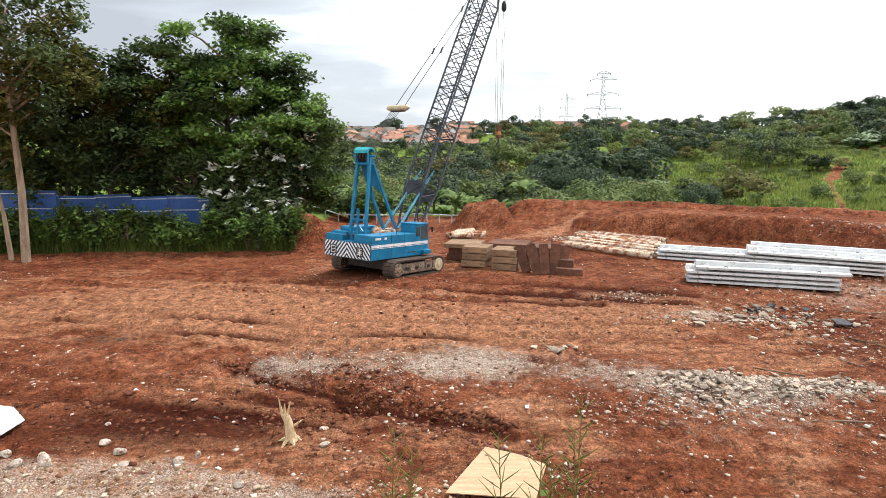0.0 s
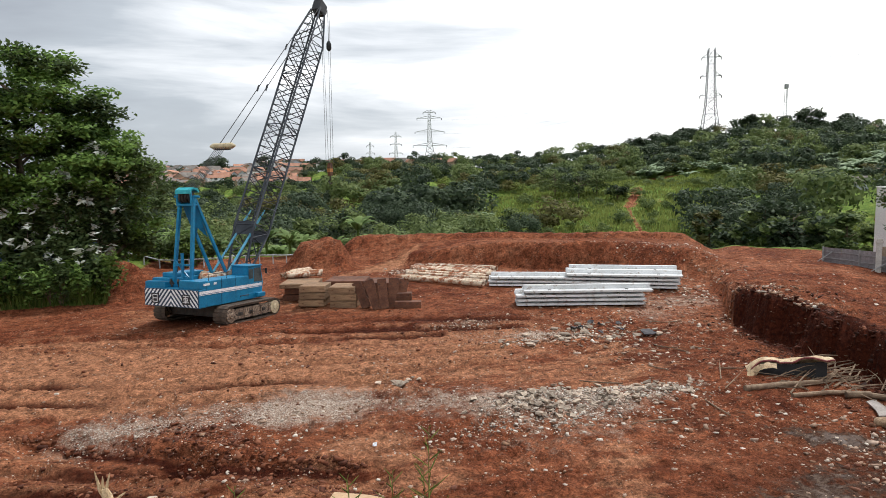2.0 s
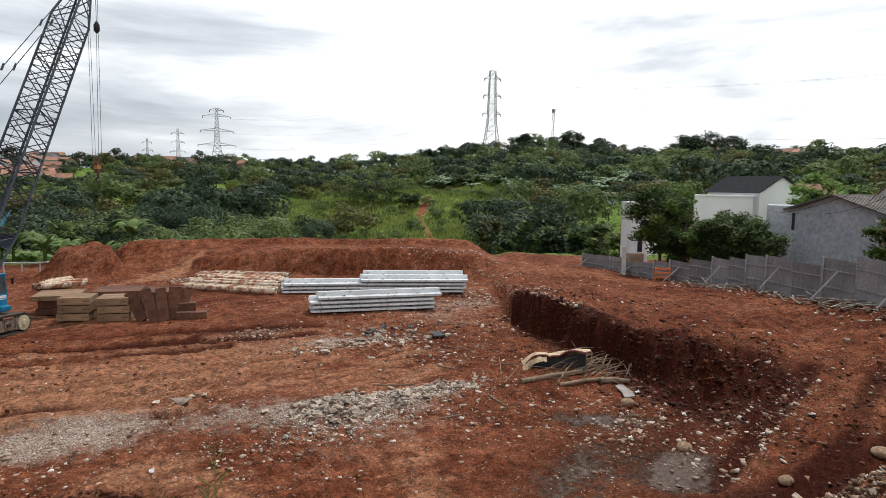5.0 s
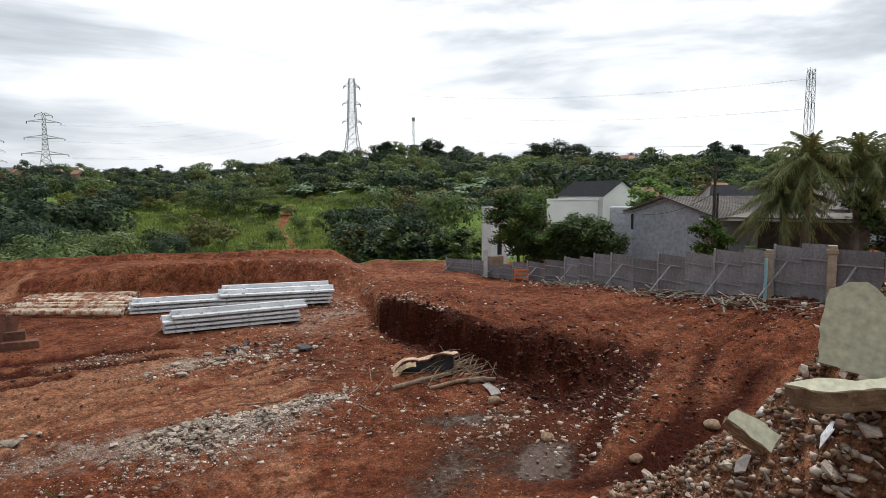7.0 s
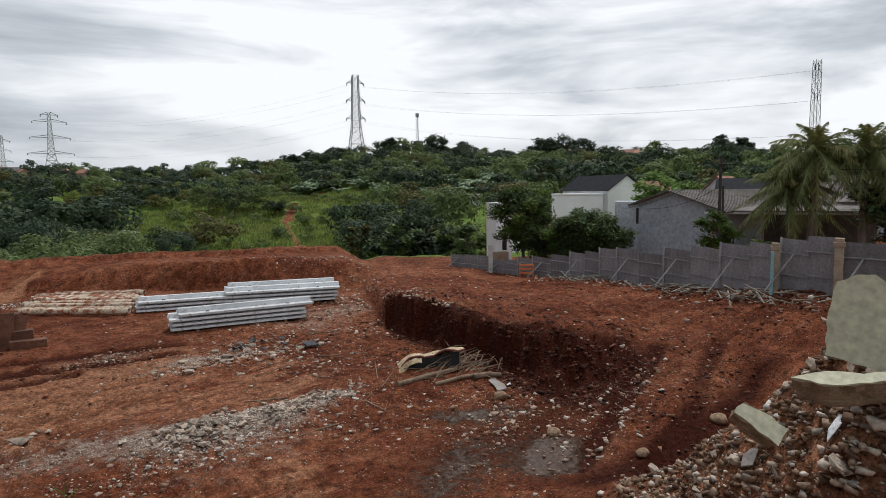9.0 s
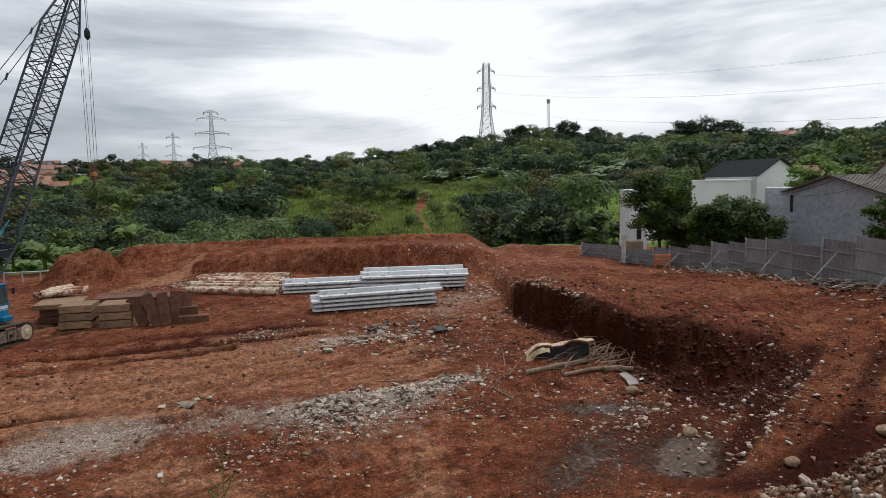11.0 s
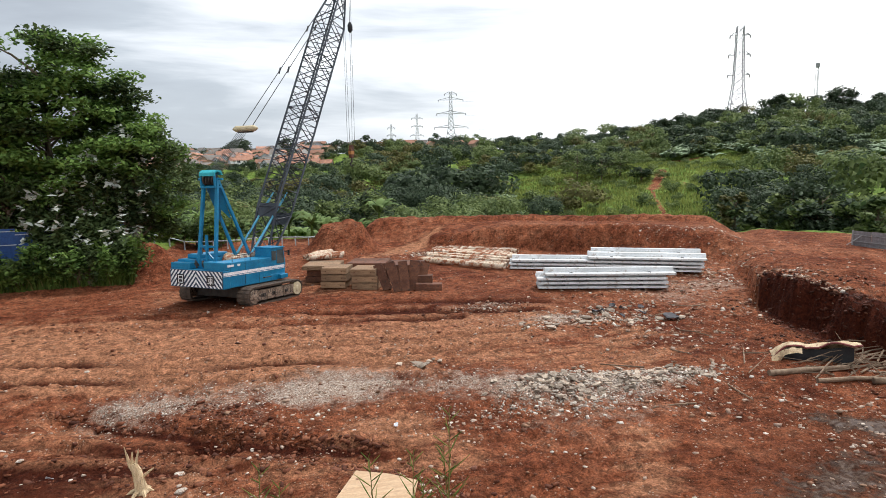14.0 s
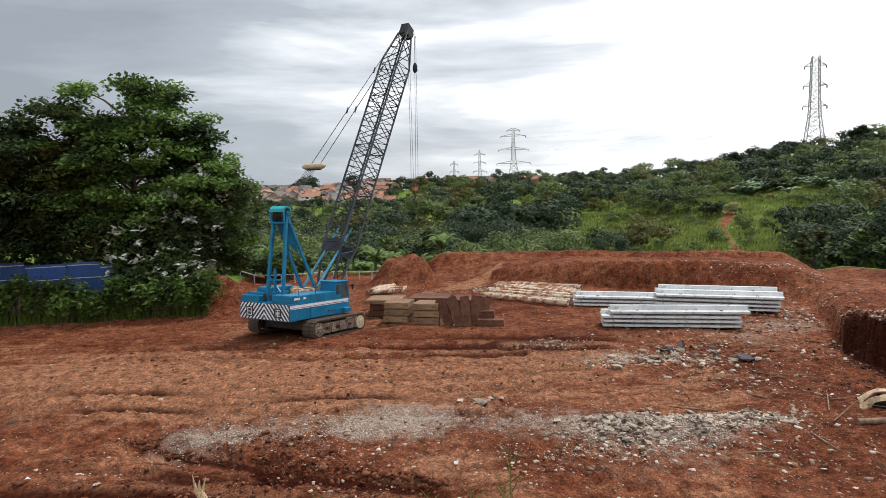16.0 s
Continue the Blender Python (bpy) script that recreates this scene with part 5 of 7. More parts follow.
# larger pale stones on the edge of the bank and about the stump
M_PALESTONE = mat("pale_limestone", (0.36, 0.3, 0.24), (0.56, 0.5, 0.43), 5.0, 0.9, 0.5, c=(0.24, 0.13, 0.08), c_at=0.56, vary=0.2)


def pale_stone(x, y, sx, sy, sz, turn, seed, label):
    bm = bmesh.new()
    bmesh.ops.create_icosphere(bm, subdivisions=2, radius=0.5)
    for v in bm.verts:
        q = v.co.copy()
        v.co *= 1 + 0.5 * noise.noise(q * 1.7 + Vector((seed * 7.1, seed * 3.3, 0))) + 0.12 * noise.noise(q * 5 + Vector((seed, 0, 0)))
        v.co = Vector((v.co.x * sx, v.co.y * sy, v.co.z * sz))
    me = bpy.data.meshes.new("pale_stone")
    bm.to_mesh(me)
    bm.free()
    me.materials.append(M_PALESTONE)
    ob = new("pale_stone", me)
    ob.matrix_world = Matrix.Translation((x, y, gz(x, y) + sz * 0.3)) @ pose(0, 0, 0, 0, 0, turn)
    tagged(ob, label, "stone", "pale stones")


for k, (x, y, sx, sy, sz, turn) in enumerate(((-8.94, 12.85, 0.42, 0.3, 0.62, 10), (-8.05, 13.75, 0.38, 0.3, 0.22, 30), (-7.56, 13.45, 0.45, 0.34, 0.24, -10), (-7.2, 13.0, 0.4, 0.3, 0.2, 50), (-5.65, 13.24, 0.22, 0.18, 0.34, 0), (-5.95, 12.95, 0.36, 0.3, 0.24, 20), (-2.82, 13.76, 0.42, 0.3, 0.2, 15), (-3.1, 15.1, 0.34, 0.26, 0.12, 0), (-9.6, 12.9, 0.5, 0.4, 0.3, 70), (-10.1, 13.3, 0.36, 0.3, 0.25, 0), (-4.3, 12.0, 0.36, 0.28, 0.22, 40), (-6.9, 16.2, 0.26, 0.2, 0.1, 0), (-8.6, 14.9, 0.22, 0.2, 0.14, 0))):
    pale_stone(x, y, sx * 0.68, sy * 0.68, sz * 0.7, turn, k, "pale upright stone at the gravel's edge" if sz > 0.5 else "pale broken stone lying on the red earth")

# boulders beside the wet ground
for x, y, s, lab in ((14.85, 9.82, 0.42, "rounded tan boulder beside the puddle"), (18.46, 6.44, 0.46, "rounded tan boulder by the trench"), (14.71, 7.01, 0.32, "reddish boulder half sunk in earth"), (16.2, 12.9, 0.4, "pale boulder on the wet earth")):
    bm = bmesh.new()
    bmesh.ops.create_icosphere(bm, subdivisions=3, radius=0.5)
    for v in bm.verts:
        v.co *= 1 + 0.22 * (noise.noise(v.co * 2.1 + Vector((x, y, 0))) )
        v.co.z *= 0.72
    me = bpy.data.meshes.new("boulder")
    bm.to_mesh(me)
    bm.free()
    me.materials.append(mat("boulder_stone", (0.2, 0.125, 0.07), (0.34, 0.24, 0.15), 4, 0.9, 0.5, c=(0.14, 0.06, 0.035), c_at=0.6))
    ob = new("boulder", smooth(me))
    ob.matrix_world = Matrix.Translation((x, y, gz(x, y) + s * 0.12)) @ Matrix.Diagonal((s * 1.25, s, s, 1))
    tagged(ob, lab, "boulder", "boulders")

# ---- loose things on the site ----
# plywood sheet
def flat_sheet(name, pts, thick, material, label, category, lift=0.04):
    sh = Shape()
    top = [(x, y, gz(x, y) + lift + thick + dz) for x, y, dz in pts]
    low = [(x, y, z - thick) for x, y, z in top]
    n = len(pts)
    sh.add(top + low, [tuple(range(n)), tuple(range(2 * n - 1, n - 1, -1))] + [(i, n + i, n + (i + 1) % n, (i + 1) % n) for i in range(n)])
    return solo(name, sh, material, label, category)


flat_sheet("plywood_sheet", [(0.05, 11.55, 0.1), (1.86, 11.35, 0.12), (2.3, 12.75, 0.02), (1.75, 13.15, 0.02), (1.0, 13.55, 0.0)], 0.02, M_PLY, "pale bare plywood sheet lying on the earth", "plywood sheet")
M_SACK = mat("white_plastic_sheet", (0.6, 0.62, 0.66), (0.72, 0.74, 0.78), 2.0, 0.45, 0.2)
flat_sheet("white_board", [(-11.9, 13.9, 0.0), (-10.75, 14.05, 0.02), (-10.62, 14.75, 0.05), (-11.2, 15.2, 0.16), (-12.3, 15.6, 0.1)], 0.03, M_SACK, "crumpled white plastic board on the gravel", "board", 0.08)

# split stump
stump = thing("tree_stump", "splintered pale tree stump standing in the earth", "stump", Matrix.Translation((-3.69, 14.0, gz(-3.69, 14.0) - 0.05)))
part("trunk", Shape().tube([(0.05, 0, 0), (0.0, 0, 0.3), (-0.05, 0, 0.62), (-0.1, 0, 0.78)], [0.17, 0.12, 0.1, 0.07], 9), M_WOODPALE, stump, soft=True)
for dx, h, a in ((-0.1, 0.5, -0.08), (0.02, 0.42, 0.09), (-0.05, 0.36, 0.02)):
    part("splinter", Shape().tube([(-0.06 + dx * 0.3, 0, 0.6), (-0.08 + dx, 0.02, 0.75), (-0.08 + dx + a, 0.02, 0.68 + h)], [0.06, 0.045, 0.008], 5), M_WOODPALE, stump)
for k in range(6):
    a = k * 1.05
    part("root", Shape().tube([(0.05, 0, 0.22), (0.2 * math.cos(a), 0.2 * math.sin(a), 0.12), (0.36 * math.cos(a), 0.36 * math.sin(a), 0.0)], [0.06, 0.045, 0.02], 5), M_WOODPALE, stump)
part("broken_branch", Shape().tube([(0.0, 0, 0.4), (0.2, 0.02, 0.55), (0.3, 0.03, 0.62)], [0.04, 0.03, 0.008], 5), M_WOODPALE, stump)

# sagging mattress over branches
M_CLOTH = mat("stained_tan_cloth", (0.36, 0.25, 0.14), (0.6, 0.48, 0.31), 3.0, 0.9, 0.3, c=(0.22, 0.1, 0.06), c_at=0.6)
mt = thing("torn_mattress", "torn tan mattress sagging over a pile of branches", "mattress", Matrix.Translation((17.35, 17.55, gz(17.35, 17.55))) @ pose(0, 0, 0, 0, 0, -36))
nx, ny = 22, 10
vs, fs = [], []
for i in range(nx):
    for j in range(ny):
        u, v = i / (nx - 1), j / (ny - 1)
        x = -1.25 + 2.6 * u
        front = 0.52 * math.sin(min(u * 5.5, 1.57)) ** 0.7 + 0.3 * u * u + 0.06 * math.sin(u * 11)
        z = front * (1 - v**4) + 0.1 * noise.noise((u * 5, v * 3, 2)) + 0.05 * noise.noise((u * 14, v * 9, 5))
        vs.append((x, -0.7 + 1.1 * v + 0.16 * noise.noise((u * 7, 0, 1)) * (1 - v) + 0.09 * math.sin(5 * u), max(z, 0.0)))
k0 = len(vs)
vs += [(x, y, max(z - 0.05, -0.04)) for x, y, z in vs]
for i in range(nx - 1):
    for j in range(ny - 1):
        a = i * ny + j
        fs += [(a, a + ny, a + ny + 1, a + 1), (k0 + a, k0 + a + 1, k0 + a + ny + 1, k0 + a + ny)]
for i in range(nx - 1):
    for j in (0, ny - 1):
        a = i * ny + j
        fs.append((a, k0 + a, k0 + a + ny, a + ny))
for j in range(ny - 1):
    for i in (0, nx - 1):
        a = i * ny + j
        fs.append((a, k0 + a, k0 + a + 1, a + 1))
part("cover", Shape().add(vs, fs), M_CLOTH, mt, soft=True)
rr = random.Random(17)
# black sheet added as the hollow's shade, and torn flap
part("lining", Shape().add([(-1.0, -0.5, -0.05), (1.2, -0.5, -0.05), (1.2, -0.46, 0.62), (0.2, -0.46, 0.42), (-0.8, -0.46, 0.38), (-1.1, -0.5, 0.2)], [(0, 1, 2, 3, 4, 5)]), M_BLACK, mt, "black sheet standing in for the hollow's shade")
flap = [(-1.3 + 0.13 * i, -0.78 - 0.05 * math.sin(i * 2.1) - 0.06 * j, (0.08 + 0.42 * math.sin(min(i * 0.3, 1.57))) * (1 - j / 3.0 * (1.0 if i < 3 else 0.45 - 0.03 * i)) + 0.02 * math.sin(3 * i + j)) for i in range(8) for j in range(4)]
part("torn_flap", Shape().add(flap, [(i * 4 + j, i * 4 + j + 4, i * 4 + j + 5, i * 4 + j + 1) for i in range(7) for j in range(3)]), M_CLOTH, mt, "torn cloth flap", soft=True)
part("piping", Shape().tube([Vector(vs[i * ny]) + Vector((0, -0.02, 0)) for i in range(nx)], 0.035, 5), mat("maroon_piping", (0.14, 0.03, 0.03), (0.2, 0.05, 0.045)), mt, "dark red edge piping")

branches = thing("branch_pile", "pile of dry cut branches on the wet earth", "branch pile", Matrix.Translation((17.2, 16.4, gz(17.2, 16.4))))
for k in range(80):
    x, y = rr.gauss(1.3, 1.1), rr.gauss(0.3, 0.8)
    wx, wy = 17.2 + x, 16.4 + y
    z = gz(wx, wy) - gz(17.2, 16.4)
    if z > 0.35:
        continue
    a, L = rr.gauss(-0.1, 0.6), rr.uniform(0.8, 2.4)
    h = rr.uniform(0.03, 0.45) if k % 3 else rr.uniform(0.02, 0.12)
    p = [Vector((x - L / 2 * math.cos(a), y - L / 2 * math.sin(a), z + 0.04)), Vector((x, y, z + h * 0.7 + 0.05 + rr.uniform(-0.05, 0.05))), Vector((x + L / 2 * math.cos(a), y + L / 2 * math.sin(a), z + h + 0.03))]
    q = rr.uniform(0.012, 0.034)
    part("branch", Shape().tube(p, [q, q * 0.8, q * 0.4], 5), M_TWIG, branches)
for x, y, a, L, q in ((16.0, 16.2, -4, 2.9, 0.1), (16.9, 15.2, -12, 2.6, 0.08), (17.7, 14.7, -30, 1.1, 0.11)):
    c, s = math.cos(radians(a)) * L / 2, math.sin(radians(a)) * L / 2
    p = [(x - c, y - s, gz(x - c, y - s) + q * 0.8), (x, y + 0.05, gz(x, y) + q), (x + c, y + s, gz(x + c, y + s) + q)]
    solo("log", Shape().tube(p, [q, q * 0.9, q * 0.75], 9), M_TWIG, "dead brown log lying by the branch pile", "log", group="logs", soft=True)
M_SLATE = mat("wet_grey_board", (0.2, 0.17, 0.15), (0.3, 0.26, 0.23), 2.0, 0.35, 0.1)
flat_sheet("broken_board", [(16.55, 13.3, 0.02), (16.9, 13.15, 0.02), (17.35, 13.6, 0.05), (17.6, 14.3, 0.1), (17.25, 14.3, 0.08), (16.95, 13.75, 0.03)], 0.04, M_SLATE, "broken pale board lying by the branches", "board")
for k in range(16):
    x, y = rr.uniform(9, 21), rr.uniform(12, 27)
    a, L = rr.uniform(0, 180), rr.uniform(0.6, 1.5)
    c, s = math.cos(radians(a)) * L / 2, math.sin(radians(a)) * L / 2
    solo("stick", Shape().tube([(x - c, y - s, gz(x - c, y - s) + 0.03), (x, y, gz(x, y) + 0.05), (x + c, y + s, gz(x + c, y + s) + 0.03)], 0.025, 5), M_TWIG, "dry stick lying on the earth", "stick", group="sticks")
# dark rags and scraps
M_RAG = mat("dark_rag", (0.02, 0.02, 0.025), (0.07, 0.065, 0.07), 4, 0.8, 0.3)
for k in range(9):
    x, y = (15.85, 23.7) if k > 6 else (rr.gauss(14.6, 0.9), rr.gauss(25.3, 0.9))
    s = 0.5 - 0.1 * (k - 7) if k > 6 else rr.uniform(0.12, 0.32)
    pts = [(x + s * math.cos(q) * rr.uniform(0.6, 1), y + s * math.sin(q) * rr.uniform(0.6, 1), rr.uniform(0, 0.16)) for q in [i * 6.283 / 7 for i in range(7)]]
    flat_sheet("rag", pts, 0.03, M_RAG, "crumpled dark rag trodden into rubble", "scrap")
for x, y in ((20.1, 24.3), (17.6, 13.6), (2.3, 15.9), (-5.9, 15.2), (-8.7, 16.6)):
    pts = [(x + 0.09 * math.cos(q) * rr.uniform(0.6, 1.1), y + 0.08 * math.sin(q), rr.uniform(0, 0.08)) for q in [i * 6.283 / 6 for i in range(6)]]
    flat_sheet("plastic_scrap", pts, 0.012, M_SACK, "small white plastic scrap on the earth", "scrap")

# ---- vegetation ----
M_LEAF_BIG = leaf_mat("broad_green_leaves", (0.045, 0.09, 0.024), (0.19, 0.3, 0.075), 0.34, 0.42)
M_LEAF_DARK = leaf_mat("dark_green_leaves", (0.026, 0.047, 0.02), (0.1, 0.14, 0.052), 0.3, 0.4)
M_LEAF_OLIVE = leaf_mat("olive_yellow_leaves", (0.045, 0.05, 0.014), (0.15, 0.14, 0.035), 0.28, 0.4)
M_LEAF_SILVER = leaf_mat("silvery_bracts", (0.40, 0.42, 0.36), (0.66, 0.68, 0.62), 0.15, 0.4)
M_LEAF_BANANA = leaf_mat("banana_leaves", (0.06, 0.105, 0.03), (0.2, 0.28, 0.1), 0.38, 0.4)
M_LEAF_SHRUB = leaf_mat("shrub_leaves", (0.035, 0.07, 0.016), (0.12, 0.18, 0.04), 0.35, 0.4)
M_LEAF_PALM = leaf_mat("palm_fronds", (0.055, 0.08, 0.025), (0.2, 0.22, 0.085), 0.2, 0.4)
M_DRY = leaf_mat("dry_grass_blades", (0.11, 0.12, 0.035), (0.24, 0.22, 0.08), 0.3, 0.4)


def leaf_cloud(centers, size, g, droop=0.3, long=1.8):
    """One four-cornered leaf at each centre, turned at random, mostly lying flat."""
    n = len(centers)
    a = g.uniform(0, 2 * np.pi, n)
    tip = np.stack([np.cos(a), np.sin(a), g.normal(-droop, 0.45, n)], 1)
    tip /= np.linalg.norm(tip, axis=1)[:, None]
    side = np.cross(tip, np.stack([g.normal(0, 0.45, n), g.normal(0, 0.45, n), np.ones(n)], 1))
    side /= np.linalg.norm(side, axis=1)[:, None]
    s = size * g.uniform(0.6, 1.3, n)[:, None]
    v = np.stack([centers - tip * s * long / 2, centers + side * s * 0.5, centers + tip * s * long / 2, centers - side * s * 0.5], 1).reshape(-1, 3)
    f = np.arange(4 * n).reshape(n, 4)
    return v, f


def ball(g, n, rx, ry, rz, shell=0.55):
    p = g.normal(0, 1, (n, 3))
    p /= np.linalg.norm(p, axis=1)[:, None]
    return p * (shell + (1 - shell) * g.random((n, 1))) * (rx, ry, rz)


def tree(x, y, height_m, crown, z0, leaf, leaf_m, bark, label, seed, clumps=60, per=110, size=0.3, trunk_r=0.22, layered=0.0, flat=0.7, lean=(0, 0), name="tree", clump=1.1, second=None, base=None, share=0.35):
    """A tree with a tapered trunk, limbs to each clump and a crown of leafy clumps. crown: half widths; z0: where the crown begins."""
    g = np.random.default_rng(seed)
    if size < 0.35:
        size, per = size * 0.76, int(per * 1.55)
    bz = gz(x, y) - 0.1 if base is None else base
    t = thing(name, label, "tree", Matrix.Translation((x, y, bz)))
    cz, hz = (z0 + height_m) / 2, (height_m - z0) / 2
    C = ball(g, clumps, crown[0], crown[1], hz, 0.45)
    keep = g.random(clumps) > 0.06
    C = C[keep]
    C[:, 2] += cz
    if layered:
        C[:, 2] = np.round(C[:, 2] / layered) * layered + g.normal(0, 0.12, len(C))
    C[:, 0] += lean[0] * C[:, 2]
    C[:, 1] += lean[1] * C[:, 2]
    sh = Shape()
    top = (lean[0] * height_m * 0.8, lean[1] * height_m * 0.8, height_m * 0.86)
    pts = [Vector((0, 0, 0)), Vector((lean[0] * height_m * 0.25 + 0.1, 0.05, height_m * 0.25)), Vector((lean[0] * height_m * 0.5, -0.1, height_m * 0.55)), Vector(top)]
    sh.tube(pts, [trunk_r, trunk_r * 0.75, trunk_r * 0.5, trunk_r * 0.12], 9)
    for c in C[:: max(1, len(C) // 34)]:
        h = min(max(c[2] - 0.35 * math.hypot(c[0], c[1]) - 0.5, height_m * 0.15), height_m * 0.8)
        s = Vector((lean[0] * h, lean[1] * h, h))
        e = Vector(c)
        mid = s.lerp(e, 0.5) + Vector((0, 0, 0.25))
        sh.tube([s, mid, e], [trunk_r * 0.34, trunk_r * 0.2, trunk_r * 0.06], 5, caps=False)
    part("trunk", sh, bark, t, soft=True)
    groups = [(C, leaf_m, "crown")]
    if second:
        pick = g.random(len(C)) < share
        groups = [(C[~pick], leaf_m, "crown"), (C[pick], second, "crown")]
    for cs, m_, nm in groups:
        if not len(cs):
            continue
        reps = np.repeat(cs, per, axis=0)
        off = ball(g, len(reps), clump, clump, clump * flat, 0.2)
        v, f = leaf_cloud(reps + off, size, g)
        me = np_mesh(nm, v, f)
        me.materials.append(m_)
        part(nm, me, None, t)
    return t


# trees along the blue fence
tree(-15.7, 46.0, 15.4, (6.6, 4.6), 2.0, None, M_LEAF_BIG, M_BARK, "large broad-leaved tree with layered green crown behind a fence", 1, 230, 190, 0.27, 0.35, 0.0, flat=0.4, clump=1.5, second=M_LEAF_DARK, share=0.2)
tree(-11.0, 47.0, 11.4, (3.9, 3.6), 1.0, None, M_LEAF_DARK, M_BARK, "green tree beside a larger one at the hedge", 2, 90, 150, 0.26, 0.22, 0, clump=1.15, second=M_LEAF_BIG)
tree(-21.6, 45.5, 13.6, (4.6, 4.0), 1.6, None, M_LEAF_DARK, M_BARK, "dark dense tree behind the blue fence", 3, 100, 150, 0.3, 0.3, 0, clump=1.35, second=M_LEAF_OLIVE, share=0.3)
tree(-26.5, 43.5, 13.2, (4.6, 3.6), 1.6, None, M_LEAF_OLIVE, M_BARK, "olive and yellowing tree behind the blue fence", 4, 90, 140, 0.28, 0.26, 0, clump=1.25, second=M_LEAF_DARK, share=0.5)
tree(-25.6, 37.3, 18.5, (5.2, 4.0), 7.8, None, M_LEAF_OLIVE, M_BARKPALE, "tall slender tree with pale trunk and thin crown", 5, 85, 110, 0.25, 0.27, 0, lean=(0.015, 0), clump=1.25, second=M_LEAF_DARK, share=0.5)
tree(-26.7, 37.6, 11.5, (2.6, 2.4), 5.8, None, M_LEAF_OLIVE, M_BARKPALE, "thin leaning tree with pale trunk", 6, 22, 70, 0.28, 0.16, 0, lean=(-0.1, 0), clump=1.0)
tree(-32.5, 45.0, 11.0, (4.6, 3.4), 1.2, None, M_LEAF_DARK, M_BARK, "dark leafy tree behind the pale trunks", 9, 80, 130, 0.28, 0.2, 0, clump=1.3, second=M_LEAF_OLIVE, share=0.3)
tree(-17.5, 43.6, 7.6, (4.6, 1.6), 2.0, None, M_LEAF_DARK, M_BARK, "dark shrubby tree leaning over the blue fence", 7, 40, 120, 0.28, 0.15, 0, clump=1.0)
tree(-22.8, 42.3, 8.0, (3.6, 1.8), 2.6, None, M_LEAF_DARK, M_BARK, "dark leafy understorey tree by the blue fence", 8, 40, 120, 0.28, 0.15, 0, clump=1.0)


def shrub(x, y, r, h, leaf_m, label, seed, n=900, size=0.2, silver=0, name="shrub"):
    g = np.random.default_rng(seed)
    t = thing(name, label, "shrub", Matrix.Translation((x, y, gz(x, y) - 0.05)))
    sh = Shape()
    C = ball(g, 12, r * 0.8, r * 0.8, h * 0.42, 0.5)
    C[:, 2] += h * 0.55
    for c in C:
        sh.tube([(0, 0, 0), (c[0] * 0.4, c[1] * 0.4, c[2] * 0.6), tuple(c)], [0.05, 0.035, 0.012], 5, caps=False)
    part("stem", sh, M_BARK, t)
    reps = np.repeat(C, n // 12, axis=0)
    p = reps + ball(g, len(reps), r * 0.5, r * 0.5, h * 0.28, 0.15)
    p[:, 2] = np.maximum(p[:, 2], 0.08)
    v, f = leaf_cloud(p, size, g)
    me = np_mesh("foliage", v, f)
    me.materials.append(leaf_m)
    part("foliage", me, None, t)
    if silver:
        heads = ball(g, silver * 2, r * 1.15, r * 1.15, h * 0.5, 0.9)
        heads[:, 2] += h * 0.6
        reps = np.repeat(heads, 7, axis=0) + g.normal(0, 0.13, (silver * 14, 3))
        v, f = leaf_cloud(reps, 0.24, g, 0.1, 2.0)
        me = np_mesh("flower_bract", v, f)
        me.materials.append(M_LEAF_SILVER)
        part("bract", me, None, t, "silvery white bracts")["kind"] = "stuff"
    return t


for k, (x, y, r, h) in enumerate(((-14.6, 42.3, 1.7, 5.2), (-12.6, 43.2, 1.6, 6.6), (-11.2, 44.2, 1.4, 7.6), (-13.6, 41.4, 1.4, 3.2), (-12.0, 42.0, 1.3, 3.6))):
    shrub(x, y, r, h, M_LEAF_DARK, "dark shrub with clusters of silvery white bracts", 40 + k, 1500, 0.22, 22 if h > 4 else 7)
sg = random.Random(8)
for k in range(40):
    u = k / 39
    x = -29 + 18.6 * u + sg.uniform(-0.3, 0.3)
    y = 40.9 + 0.1 * x + 1.0 + sg.uniform(-0.5, 0.5)
    shrub(x, y, sg.uniform(0.8, 1.3), sg.uniform(1.9, 2.9), (M_LEAF_SHRUB, M_LEAF_BIG, M_LEAF_DARK)[k % 3], "green weedy shrub at the foot of the fence", 60 + k, 700, 0.17)


for k in range(16):
    shrub(*at_az(-15 + 0.62 * k + sg.uniform(-0.3, 0.3), sg.uniform(57, 64)), sg.uniform(1.0, 1.7), sg.uniform(1.6, 3.2), (M_LEAF_SHRUB, M_LEAF_DARK)[k % 2], "green shrub growing beyond the guard rail", 110 + k, 700, 0.2)


